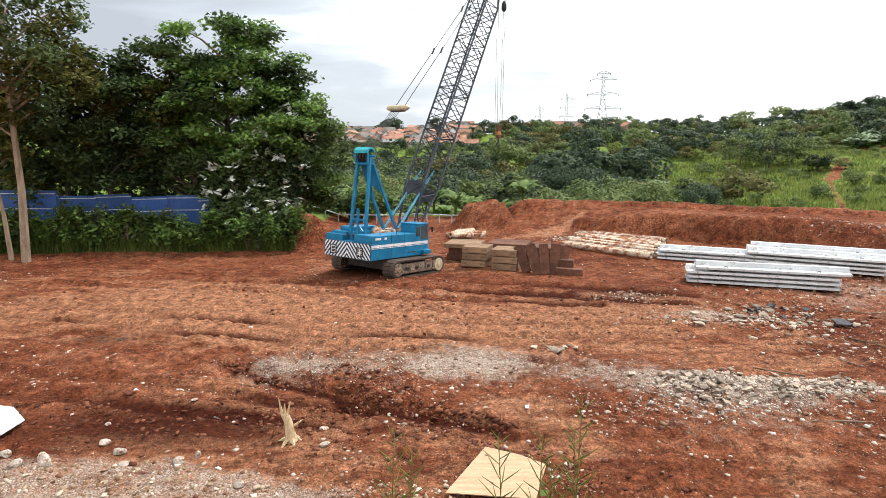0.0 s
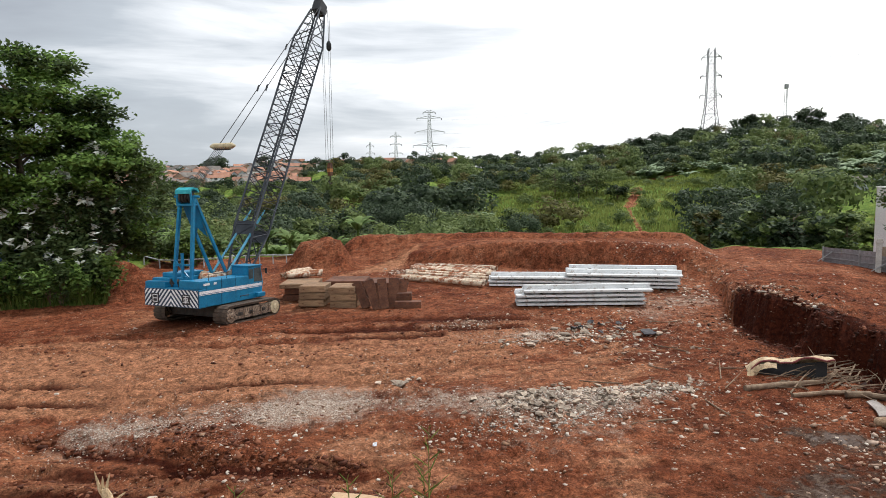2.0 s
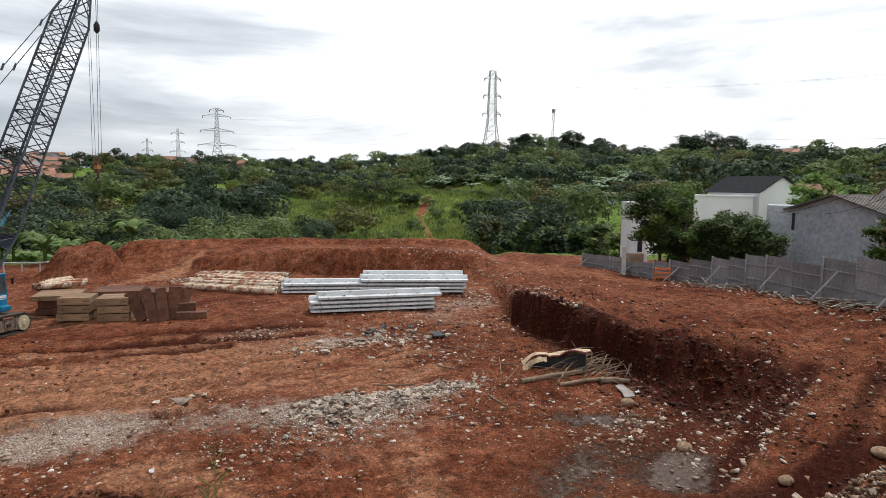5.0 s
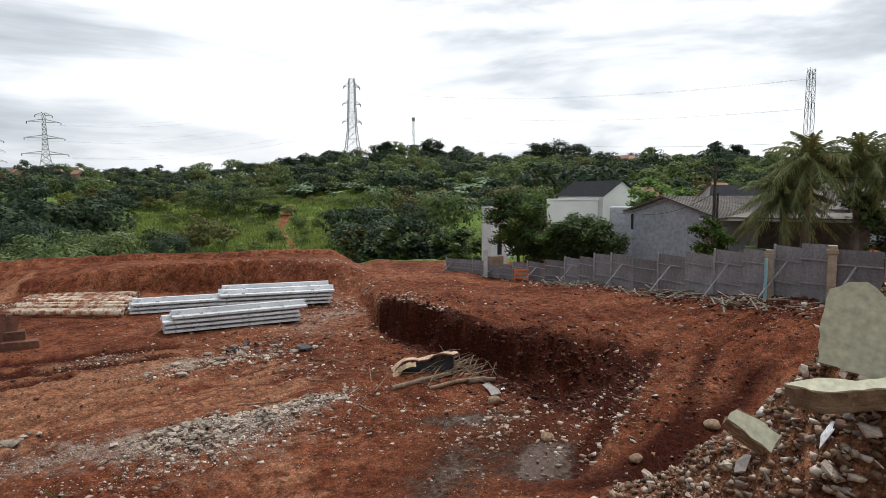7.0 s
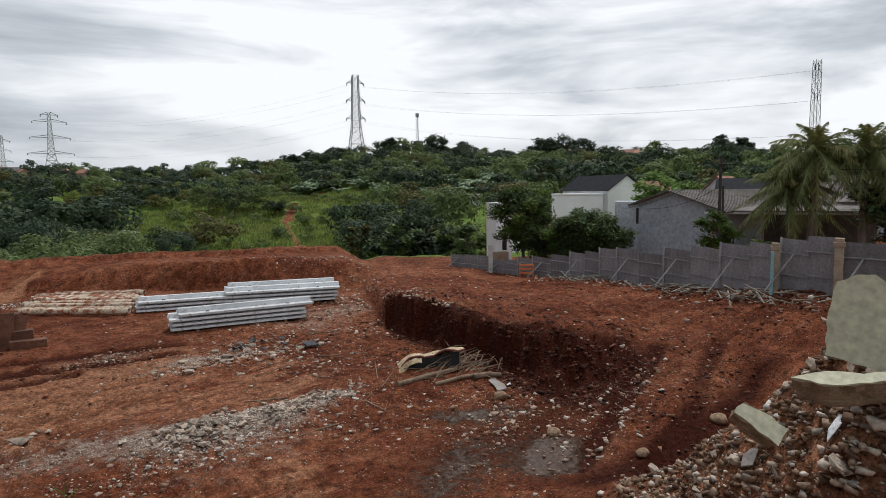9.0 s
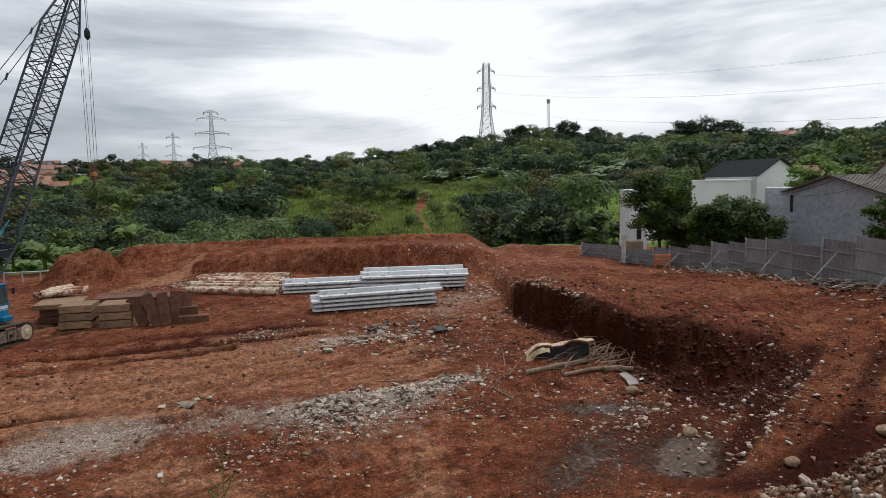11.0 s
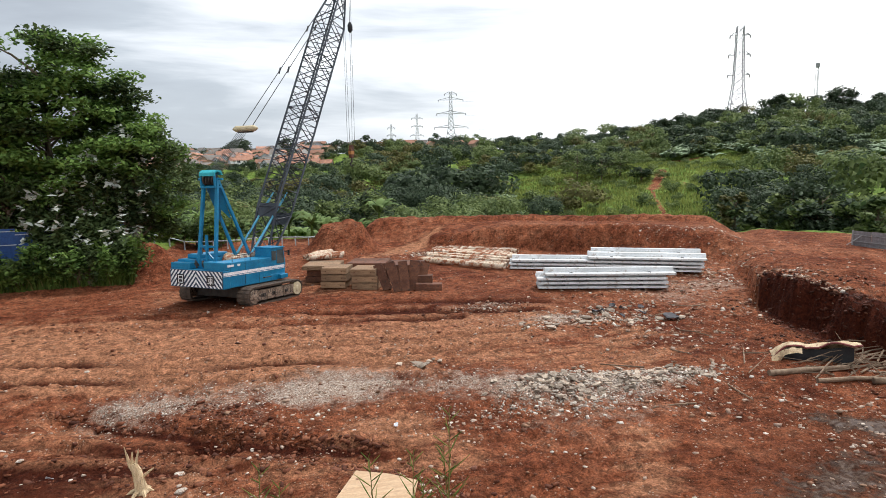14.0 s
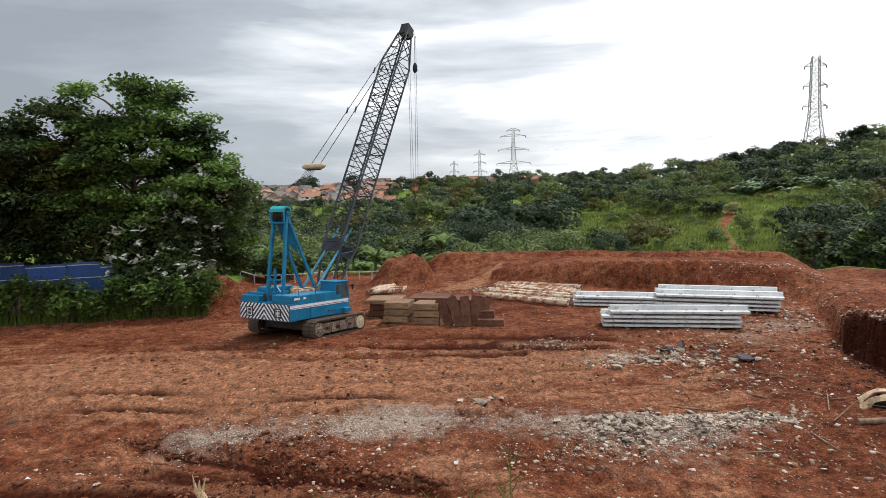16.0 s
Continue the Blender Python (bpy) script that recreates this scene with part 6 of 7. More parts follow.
def grass(name, label, samples, lo, hi, material, seed, width=0.03):
    g = np.random.default_rng(seed)
    P = samples(g)
    n = len(P)
    z = height(P[:, 0], P[:, 1])
    h = g.uniform(lo, hi, n)
    a = g.uniform(0, 6.283, n)
    d = np.stack([np.cos(a), np.sin(a)], 1)
    b = np.stack([P[:, 0], P[:, 1], z - 0.03], 1)
    w = np.stack([-d[:, 1], d[:, 0], 0 * h], 1) * (width * g.uniform(0.6, 1.5, n))[:, None]
    m1 = b + np.stack([d[:, 0] * h * 0.15, d[:, 1] * h * 0.15, h * 0.6], 1)
    t = b + np.stack([d[:, 0] * h * 0.5, d[:, 1] * h * 0.5, h], 1)
    v = np.stack([b - w, b + w, m1 + w * 0.8, m1 - w * 0.8, t], 1).reshape(-1, 3)
    i = np.arange(n)[:, None] * 5
    f = np.concatenate([i + [0, 1, 2], i + [0, 2, 3], i + [3, 2, 4]])
    me = np_mesh(name, v, f)
    me.materials.append(material)
    return tagged(new(name, me), label, "grass", kind="stuff")


def hedge_line(g):
    x = g.uniform(-31, -10, 5200)
    y = 40.3 + 0.1 * x + 1.0 + g.exponential(0.7, 5200)
    return np.stack([x, y], 1)


grass("weedy_grass", "long weedy grass along the foot of the hedge", hedge_line, 0.35, 1.3, M_LEAF_SHRUB, 5, 0.035)
grass("dry_grass", "tufts of dry yellow grass at the hedge", lambda g: hedge_line(g)[:1200], 0.3, 1.0, M_DRY, 6, 0.025)


def banana(x, y, h, seed, label="banana plant with broad arching leaves", base=None, leaves=9):
    v, f = banana_arrays(h, seed, leaves)
    me = np_mesh("leaf_crown", v, f)
    me.materials.append(M_LEAF_BANANA)
    t = thing("banana_plant", label, "banana plant", Matrix.Translation((x, y, (gz(x, y) if base is None else base) - 0.05)), "banana plants")
    part("stem", Shape().tube([(0, 0, 0), (0.02, 0, h * 0.45)], [0.14, 0.09], 8), M_LEAF_SHRUB, t)
    part("leaves", me, None, t)
    return t


def banana_arrays(h, seed, leaves=9):
    g = np.random.default_rng(seed)
    V, F = [], []
    for k in range(leaves):
        a = k * 2.4 + g.uniform(-0.4, 0.4)
        L, up = h * g.uniform(0.55, 0.85), g.uniform(0.85, 1.45)
        d = np.array([math.cos(a), math.sin(a), 0.0])
        s = np.array([-math.sin(a), math.cos(a), 0.0])
        base = np.array([0, 0, h * 0.42])
        n0 = len(V)
        for i in range(6):
            t = i / 5
            c = base + d * L * (t * math.cos(up) + 0.35 * t * t) + np.array([0, 0, L * (math.sin(up) * t - 0.6 * t**3)])
            w = 0.17 * h * 0.6 * math.sin(math.pi * min(1, 0.12 + t * 0.88)) + 0.02
            V += [c - s * w - [0, 0, w * 0.35], c, c + s * w - [0, 0, w * 0.35]]
        for i in range(5):
            q = n0 + 3 * i
            F += [(q, q + 1, q + 4, q + 3), (q + 1, q + 2, q + 5, q + 4)]
    return np.array(V), np.array(F)


bg = random.Random(12)
for k in range(46):
    az = bg.uniform(-13.5, 9.5)
    r = bg.uniform(61, 78)
    x, y = at_az(az, r)
    banana(x, y, bg.uniform(2.4, 4.0), 200 + k)

# ---- woods of the hillside ----


def crown_arrays(seed, clumps, per, size, squash=0.8):
    """A rounded crown: leaves lie on the outside of its clumps, so that it is lit above and dark below."""
    g = np.random.default_rng(seed)
    C = ball(g, clumps, 0.95, 0.95, squash, 0.62)
    C[:, 2] = np.abs(C[:, 2]) * g.choice([1, 1, 1, -0.6], clumps)
    reps = np.repeat(C, per, axis=0)
    q = g.normal(0, 1, (len(reps), 3))
    q[:, 2] = np.abs(q[:, 2]) * g.choice([1, 1, -1], len(q))
    q /= np.linalg.norm(q, axis=1)[:, None]
    big = np.repeat(g.uniform(0.75, 1.25, clumps), per)[:, None]
    p = reps + q * (0.42, 0.42, 0.34) * big * g.uniform(0.72, 1.05, (len(q), 1))
    p[:, 2] += 0.95
    p[:, 2] = np.maximum(p[:, 2], 0.05)
    nrm = q + 0.35 * reps + (0, 0, 0.3) + g.normal(0, 0.42, q.shape)
    nrm /= np.linalg.norm(nrm, axis=1)[:, None]
    u = np.cross(nrm, g.normal(0, 1, q.shape))
    u /= np.linalg.norm(u, axis=1)[:, None]
    w = np.cross(nrm, u)
    k = (size * g.uniform(0.6, 1.35, len(q)))[:, None]
    v = np.stack([p + u * k * 0.8, p - u * k * 0.5 + w * k * 0.55, p - u * k * 0.5 - w * k * 0.55], 1).reshape(-1, 3)
    return v, np.arange(len(v)).reshape(-1, 3)


def meadow(az, r):
    """Open grass on the slope."""
    a = step(18.5, 20.5, az) * step(39.0, 37.0, az) * step(80, 84, r) * step(12, 0, r - 205 - (az - 19) * 3.0)
    b = step(32, 33.5, az) * step(41.0, 39.5, az) * step(146, 152, r) * step(262, 252, r)
    c = step(29.5, 30.5, az) * step(35.5, 34.5, az) * step(80, 84, r) * step(262, 250, r)
    d = step(60, 61, az) * step(67, 66, az) * step(200, 210, r) * step(250, 240, r)
    return np.maximum(np.maximum(a, b), np.maximum(c, d))


def wood(name, label, n, az0, az1, r0, r1, lo, hi, protos, material, seed, gaps=True):
    g = np.random.default_rng(seed)
    az, r = g.uniform(az0, az1, n), np.sqrt(g.uniform(r0**2, r1**2, n))
    keep = np.ones(n, bool)
    if gaps:
        x, y = r * np.sin(np.radians(az)), r * np.cos(np.radians(az))
        keep = (meadow(az, r) < 0.5) | ((fbm(x * 0.05 + 3, y * 0.05, 3) > 0.6) & (g.random(n) < 0.35))
        keep &= ~((az < 1) & (r > 262))
        keep &= ~((az > 44) & (r < 100)) & ~((az > 60) & (r < 130))
    az, r = az[keep], r[keep]
    x, y = r * np.sin(np.radians(az)), r * np.cos(np.radians(az))
    z = height(x, y)
    vs, fs, k = [], [], 0
    for i in range(len(x)):
        v, f = protos[i % len(protos)]
        s = lo + (hi - lo) * g.random() ** 1.6
        if gaps and az[i] < 5 and r[i] > 120:
            # only low growth below the town
            s = min(s, (7.1 - 0.014 * r[i] - z[i]) / 1.6)
            if s < 0.9:
                continue
        a = g.uniform(0, 6.283)
        c, d = math.cos(a), math.sin(a)
        w = v * (s * g.uniform(0.85, 1.2), s * g.uniform(0.85, 1.2), s * g.uniform(0.68, 1.05))
        vs.append(np.stack([w[:, 0] * c - w[:, 1] * d + x[i], w[:, 0] * d + w[:, 1] * c + y[i], w[:, 2] + z[i] - 0.2], 1))
        fs.append(f + k)
        k += len(v)
    me = np_mesh(name, np.concatenate(vs), np.concatenate(fs))
    me.materials.append(material)
    return tagged(new(name, me), label, "woods", kind="stuff")


NEAR_P = [crown_arrays(s, 24, 95, 0.075) for s in range(6)]
FAR_P = [crown_arrays(20 + s, 13, 55, 0.13) for s in range(8)]
TALL_P = [crown_arrays(40 + s, 13, 50, 0.15, 1.0) for s in range(4)]
BAN_P = [banana_arrays(1.0, 70 + s, 8) for s in range(5)]
M_BANANA_PALE = leaf_mat("pale_banana_leaves", (0.1, 0.15, 0.085), (0.27, 0.35, 0.21), 0.3, 0.4)
M_WOOD_A = leaf_mat("woodland_green", (0.048, 0.08, 0.03), (0.175, 0.22, 0.08), 0.3, 0.42)
M_WOOD_B = leaf_mat("woodland_dark", (0.018, 0.032, 0.02), (0.07, 0.098, 0.055), 0.22, 0.4)
M_WOOD_C = leaf_mat("woodland_yellow_green", (0.08, 0.115, 0.028), (0.23, 0.265, 0.07), 0.36, 0.4)
M_WOOD_D = leaf_mat("woodland_olive_brown", (0.06, 0.06, 0.022), (0.16, 0.15, 0.055), 0.28, 0.42)
wood("olive_woods", "olive and brownish trees between green ones", 200, -13, 70, 110, 380, 2.4, 5.4, FAR_P, M_WOOD_D, 310)
wood("near_valley_woods", "mixed green trees filling the valley", 270, -14, 19, 78, 120, 1.8, 4.6, NEAR_P, M_WOOD_A, 301)
wood("dark_valley_woods", "dark trees between paler ones in the valley", 160, -14, 46, 84, 150, 2.2, 5.0, NEAR_P, M_WOOD_B, 302)
wood("hillside_woods", "dense green trees on the far hillside", 560, -13, 92, 120, 400, 2.6, 6.4, FAR_P, M_WOOD_A, 303)
wood("dark_hillside_woods", "dark trees scattered over the hillside", 560, -13, 92, 130, 410, 2.8, 6.8, FAR_P, M_WOOD_B, 304)
wood("ridge_woods", "tall trees along the ridge against the sky", 210, -13, 95, 360, 395, 3.0, 5.2, TALL_P, M_WOOD_B, 305, False)
wood("pale_scrub", "yellow-green scrub on the slope", 380, -8, 70, 95, 340, 1.1, 3.0, FAR_P, M_WOOD_C, 306)
wood("town_trees", "small dark trees between the houses of the town", 420, -13, 5, 150, 400, 1.0, 3.0, FAR_P, M_WOOD_B, 311, False)
wood("town_scrub", "low green growth below the town", 420, -13, 6, 130, 330, 0.8, 2.4, FAR_P, M_WOOD_A, 312, False)
wood("banana_groves", "banana groves on the hillside", 520, 0, 24, 84, 180, 2.6, 4.4, BAN_P, M_BANANA_PALE, 307)
wood("upper_banana_groves", "pale banana groves high on the hillside", 1300, 33, 60, 215, 345, 4.6, 7.2, BAN_P, M_BANANA_PALE, 308)
wood("meadow_bushes", "low bushes dotted over the open meadow", 260, 18, 42, 100, 260, 0.4, 1.9, FAR_P, M_WOOD_A, 309, False)


def meadow_points(g):
    az, r = g.uniform(17, 42, 40000), np.sqrt(g.uniform(110**2, 265**2, 40000))
    k = meadow(az, r) > 0.4
    az, r = az[k], r[k]
    x, y = r * np.sin(np.radians(az)), r * np.cos(np.radians(az))
    k = cover(x, y)["green"] > 0.6
    return np.stack([x[k], y[k]], 1)


grass("meadow_grass", "long bright green grass on the open slope", meadow_points, 0.4, 1.2, M_WOOD_C, 15, 0.12)

# trees that stand out along the ridge and in the valley
lone = [(8.5, 370, 13, 4), (9.6, 372, 11, 3), (33.0, 385, 15, 5), (36.4, 380, 14, 5), (41.5, 385, 15, 5), (45.5, 385, 20, 7), (48.0, 385, 17, 6), (55.6, 380, 19, 8), (57.2, 382, 22, 9), (58.8, 380, 20, 8), (70.5, 380, 22, 6), (72.0, 385, 20, 5)]
for k, (az, r, h, w) in enumerate(lone):
    x, y = at_az(az, r)
    tree(x, y, h * 0.68, (w, w), h * 0.16, None, M_WOOD_B, M_BARK, "tall dark tree standing out on the ridge", 500 + k, 30, 80, 0.8, 0.4, 0, clump=w * 0.45)
for k, (az, r, h, w, m_) in enumerate(((38.6, 92, 9.5, 2.4, M_WOOD_D), (41.0, 90, 9.5, 3.6, M_WOOD_B), (42.8, 88, 10.5, 4.0, M_WOOD_B), (44.8, 86, 9.5, 3.8, M_WOOD_B), (46.8, 84, 8.5, 3.4, M_WOOD_B), (48.5, 80, 7.5, 3.0, M_WOOD_A), (6.0, 92, 10, 4.6, M_WOOD_B), (7.6, 96, 9, 4.0, M_WOOD_A), (-1.5, 84, 9, 4.0, M_WOOD_B), (25.5, 205, 9, 6.0, M_WOOD_A), (27.6, 200, 8, 6.0, M_WOOD_B), (29.2, 206, 8, 5.0, M_WOOD_A), (31.0, 195, 5, 3.5, M_WOOD_B), (2.5, 86, 9, 3.6, M_WOOD_A))):
    x, y = at_az(az, r)
    tree(x, y, h, (w, w), h * 0.22, None, m_, M_BARK, "bushy green tree standing in the valley", 540 + k, 34, 70, 0.42, 0.2, 0, clump=w * 0.36, second=M_WOOD_A)

# weeds near the lens, on the bank


def weed(x, y, h, seed):
    g = random.Random(seed)
    t = thing("weed_plant", "tall green weed with feathery side shoots on the bank", "weed", Matrix.Translation((x, y, gz(x, y) - 0.03)), "weeds")
    lx, ly = g.uniform(-0.12, 0.12), g.uniform(-0.1, 0.1)
    part("stem", Shape().tube([(0, 0, 0), (lx * 0.4, ly * 0.4, h * 0.5), (lx, ly, h)], [0.010, 0.007, 0.003], 6), M_DRY, t)
    n = np.random.default_rng(seed)
    for k in range(24):
        u = 0.3 + 0.7 * k / 23
        a = k * 2.4
        L = 0.34 * (1 - u) ** 0.6 + 0.05
        p0 = Vector((lx * u, ly * u, h * u))
        d = Vector((math.cos(a), math.sin(a), 0.9))
        part("shoot", Shape().tube([p0, p0 + d * L * 0.5, p0 + d * L], [0.004, 0.007, 0.002], 5), M_WOOD_C if k % 2 else M_LEAF_SHRUB, t)
    c = np.repeat(np.array([[0, 0, h * 0.3]]), 22, 0) + n.normal(0, 1, (22, 3)) * (0.14, 0.14, h * 0.12)
    v, f = leaf_cloud(c, 0.09, n)
    me = np_mesh("leaf_cluster", v, f)
    me.materials.append(M_LEAF_SHRUB)
    part("leaves", me, None, t)


for k, (az, r, top) in enumerate(((6.2, 6.0, 4.22), (9.3, 6.1, 4.15), (13.0, 6.0, 4.62), (13.6, 6.2, 4.2), (-5.5, 6.2, 4.15), (-3.6, 6.3, 3.9), (10.6, 5.8, 3.95))):
    x, y = at_az(az, r)
    weed(x, y, top - gz(x, y), 700 + k)

# ---- fences ----
M_ZINC = mat("dull_zinc_sheet", (0.2, 0.19, 0.195), (0.29, 0.275, 0.28), 0.9, 0.6, 0.1, metal=0.0, vary=0.25, c=(0.17, 0.12, 0.095), c_at=0.66)
M_BLUESHEET = mat("blue_sheet_metal", (0.018, 0.06, 0.2), (0.03, 0.09, 0.28), 1.0, 0.5, 0.08, vary=0.2)
M_RAIL = mat("pale_metal_rail", (0.4, 0.42, 0.45), (0.55, 0.57, 0.6), 2.0, 0.5, 0.05)
M_ZRAIL = mat("weathered_rail", (0.26, 0.26, 0.26), (0.4, 0.4, 0.4), 2.0, 0.6, 0.05)
M_POST = mat("worn_tan_post", (0.3, 0.22, 0.15), (0.42, 0.33, 0.24), 2.0, 0.85, 0.3)
M_PINKWALL = mat("pale_concrete_post", (0.45, 0.43, 0.4), (0.56, 0.54, 0.5), 2.0, 0.85, 0.2)
M_ORANGE = mat("orange_plastic", (0.5, 0.13, 0.04), (0.6, 0.18, 0.06), 2.0, 0.6, 0.1)


def sheet_panel(w, h, pitch=0.34):
    """A ribbed metal sheet, thin but folded."""
    sh = Shape()
    n = max(2, int(w / (pitch / 2)))
    xs = [w * i / n for i in range(n + 1)]
    v = []
    for x, i in zip(xs, range(n + 1)):
        y = 0.018 if i % 2 else 0.0
        v += [(x, y, 0), (x, y, h), (x, y + 0.006, h), (x, y + 0.006, 0)]
    f = []
    for i in range(n):
        a, b = 4 * i, 4 * (i + 1)
        f += [(a, b, b + 1, a + 1), (a + 1, b + 1, b + 2, a + 2), (a + 2, b + 2, b + 3, a + 3), (a + 3, b + 3, b, a)]
    f += [(0, 1, 2, 3), (4 * n + 3, 4 * n + 2, 4 * n + 1, 4 * n)]
    return sh.add(v, f)


def fence_run(name, label, pts, heights, panel_w, m_panel, m_rail, seed, brace=0, rails=(0.3, 0.72), drop=0.0):
    """pts: x, y along the run; each panel is a part, with rails and posts."""
    g = random.Random(seed)
    top = thing(name, label, "fence", Matrix.Translation((pts[0][0], pts[0][1], gz(*pts[0]))))
    base = gz(*pts[0])
    for (x0, y0), (x1, y1), h0, h1 in zip(pts[:-1], pts[1:], heights[:-1], heights[1:]):
        d = Vector((x1 - x0, y1 - y0))
        L = d.length
        d.normalize()
        turn = math.degrees(math.atan2(d.y, d.x))
        n = max(1, round(L / panel_w))
        for k in range(n):
            t = k / n
            x, y = x0 + d.x * L * t, y0 + d.y * L * t
            xm, ym = x + d.x * L / n * 0.5, y + d.y * L / n * 0.5
            z = min(gz(x, y), gz(xm, ym)) - drop
            h = h0 + (h1 - h0) * t + g.uniform(-0.12, 0.12)
            m = Matrix.Translation((x - pts[0][0], y - pts[0][1], z - base)) @ pose(0, 0, 0, 0, g.uniform(-1.2, 1.2), turn)
            p = part("panel", sheet_panel(L / n - 0.02, h), m_panel, top, m=m)
            for q in rails:
                part("rail", Shape().box(0, -0.06, h * q, L / n, -0.01, h * q + 0.05), m_rail, p)
            if k % 2 == 0:
                part("post", Shape().box(-0.04, -0.09, -0.2, 0.04, -0.012, h + 0.04), m_rail if brace else m_panel, p)
            if brace and k % brace == 0:
                part("brace", Shape().tube([(L / n * 0.5, -0.06, h * 0.72), (L / n * 0.5 - 0.5, -1.0, 0.02)], 0.04, 5), m_rail, p)
    return top


ZF = [at_az(47.0, 55), at_az(50.7, 52), at_az(54.5, 48), at_az(57.9, 44.5), at_az(62, 40.5), at_az(66, 37), at_az(70.5, 33.5), at_az(75.0, 31), at_az(79.0, 29), at_az(86, 27.5), at_az(95, 27), at_az(110, 28)]
fence_run("zinc_fence", "grey corrugated zinc sheet fence with wooden braces round the site", ZF, [1.2, 1.2, 1.45, 1.9, 2.05, 2.0, 2.25, 2.3, 2.3, 2.4, 2.4, 2.4], 1.8, M_ZINC, M_ZRAIL, 3, 3)
BF = [(-33.0, 40.6), (-25.9, 41.4), (-25.9 + 0.1, 41.45), (-19.0, 42.6), (-11.0, 43.9)]
fence_run("blue_fence", "blue sheet metal fence half hidden by weeds and shrubs", BF, [3.2, 3.2, 2.75, 2.7, 2.6], 2.3, M_BLUESHEET, M_RAIL, 5, 0, (0.62, 0.93))
# fence posts of concrete
for az, r, h, w, m_, lab in ((74.6, 30.6, 2.2, 0.3, M_POST, "tan concrete post standing in the zinc fence"), (79.0, 28.6, 2.4, 0.32, M_POST, "broken tan brick pillar at the fence"), (50.6, 51.5, 2.3, 0.35, M_PINKWALL, "pale concrete gate post by the fence")):
    x, y = at_az(az, r)
    solo("fence_post", Shape().box(-w / 2, -w / 2, -0.1, w / 2, w / 2, h, cut=0.03).box(-w * 0.62, -w * 0.62, h * 0.86, w * 0.62, w * 0.62, h * 0.93, cut=0.01), m_, lab, "post", Matrix.Translation((x, y, gz(x, y))) @ pose(0, 0, 0, 0, 0, -az), "fence posts")
x, y = at_az(74.4, 30.3)
solo("pale_blue_pipe", Shape().tube([(0, 0, 0), (0, 0, 1.9)], 0.07, 8), mat("pale_blue_paint", (0.25, 0.45, 0.5), (0.32, 0.52, 0.56)), "pale blue pipe standing at the fence", "pipe", Matrix.Translation((x, y, gz(x, y))))
x, y = at_az(53.9, 47.2)
ob = thing("orange_barrier", "orange plastic barrier standing by the fence", "barrier", Matrix.Translation((x, y, gz(x, y))) @ pose(0, 0, 0, 0, 0, -54))
for e in (-0.5, 0.5):
    part("leg", Shape().box(e - 0.05, -0.2, 0, e + 0.05, 0.2, 1.0, cut=0.02), M_ORANGE, ob)
for z in (0.3, 0.6, 0.9):
    part("bar", Shape().box(-0.5, -0.04, z - 0.08, 0.5, 0.04, z + 0.08, cut=0.015), M_ORANGE, ob)
# timber scraps and rubble at the fence's foot
fg = random.Random(77)
M_SCRAP = mat("grey_timber_scrap", (0.13, 0.11, 0.085), (0.3, 0.27, 0.22), 3.0, 0.85, 0.2, vary=0.3)
for k in range(110):
    az = fg.choice((fg.gauss(58.5, 1.6), fg.gauss(66.5, 2.2), fg.gauss(73, 2.5)))
    r = float(np.interp(az, [50, 57.9, 62, 66, 70.5, 75, 79], [52, 44.5, 40.5, 37, 33.5, 31, 29])) - fg.uniform(0.6, 2.4)
    x, y = at_az(az, r)
    a, L = fg.uniform(0, 180), fg.uniform(0.5, 1.7)
    c, s = math.cos(radians(a)) * L / 2, math.sin(radians(a)) * L / 2
    z = gz(x, y)
    solo("timber_scrap", Shape().box(-L / 2, -0.035, 0, L / 2, 0.035, 0.03), M_SCRAP, "broken timber scrap heaped at the foot of the fence", "timber scrap", Matrix.Translation((x, y, z + fg.uniform(0.02, 0.3))) @ pose(0, 0, 0, fg.uniform(-8, 8), fg.uniform(-16, 16), a), "timber scraps")


def fence_foot(g, n):
    az = np.concatenate([g.normal(57.5, 2.5, n // 3), g.normal(66.5, 3.0, n // 3), g.normal(73.5, 3.0, n // 3)])
    r = np.interp(az, [50, 57.9, 62, 66, 70.5, 75, 79], [52, 44.5, 40.5, 37, 33.5, 31, 29]) - 0.2 - g.exponential(0.9, len(az))
    return np.stack([r * np.sin(np.radians(az)), r * np.cos(np.radians(az))], 1)


strew("fence_rubble", "pale rubble along the foot of the fence", 1500, fence_foot, 0.05, 0.32, M_PEBBLES, 78, 3, 0.25, CA)
strew("fence_clods", "dark earth and rotted leaves at the foot of the fence", 700, fence_foot, 0.08, 0.4, M_CLODS, 79, 3)
# low rail behind the crane
rl = thing("guard_rail", "low pale metal guard rail beyond the crane", "rail", Matrix.Translation((*at_az(-12, 58), gz(*at_az(-12, 58)))))
b0 = gz(*at_az(-12, 58))
prev = None
for k in range(13):
    az = -12 + 14 * k / 12
    x, y = at_az(az, 58 - 0.1 * k)
    p = Vector((x - at_az(-12, 58)[0], y - at_az(-12, 58)[1], gz(x, y) - b0))
    part("post", Shape().box(-0.05, -0.05, -0.1, 0.05, 0.05, 0.8), M_RAIL, rl, m=Matrix.Translation(p))
    if prev is not None:
        part("rail", Shape().tube([prev + Vector((0, 0, 0.75)), p + Vector((0, 0, 0.75))], 0.05, 6), M_RAIL, rl)
    prev = p

# ---- houses ----
M_PLASTER = mat("white_plaster", (0.78, 0.79, 0.8), (0.86, 0.86, 0.86), 0.5, 0.85, 0.05, c=(0.62, 0.61, 0.59), c_at=0.72, fine=20)
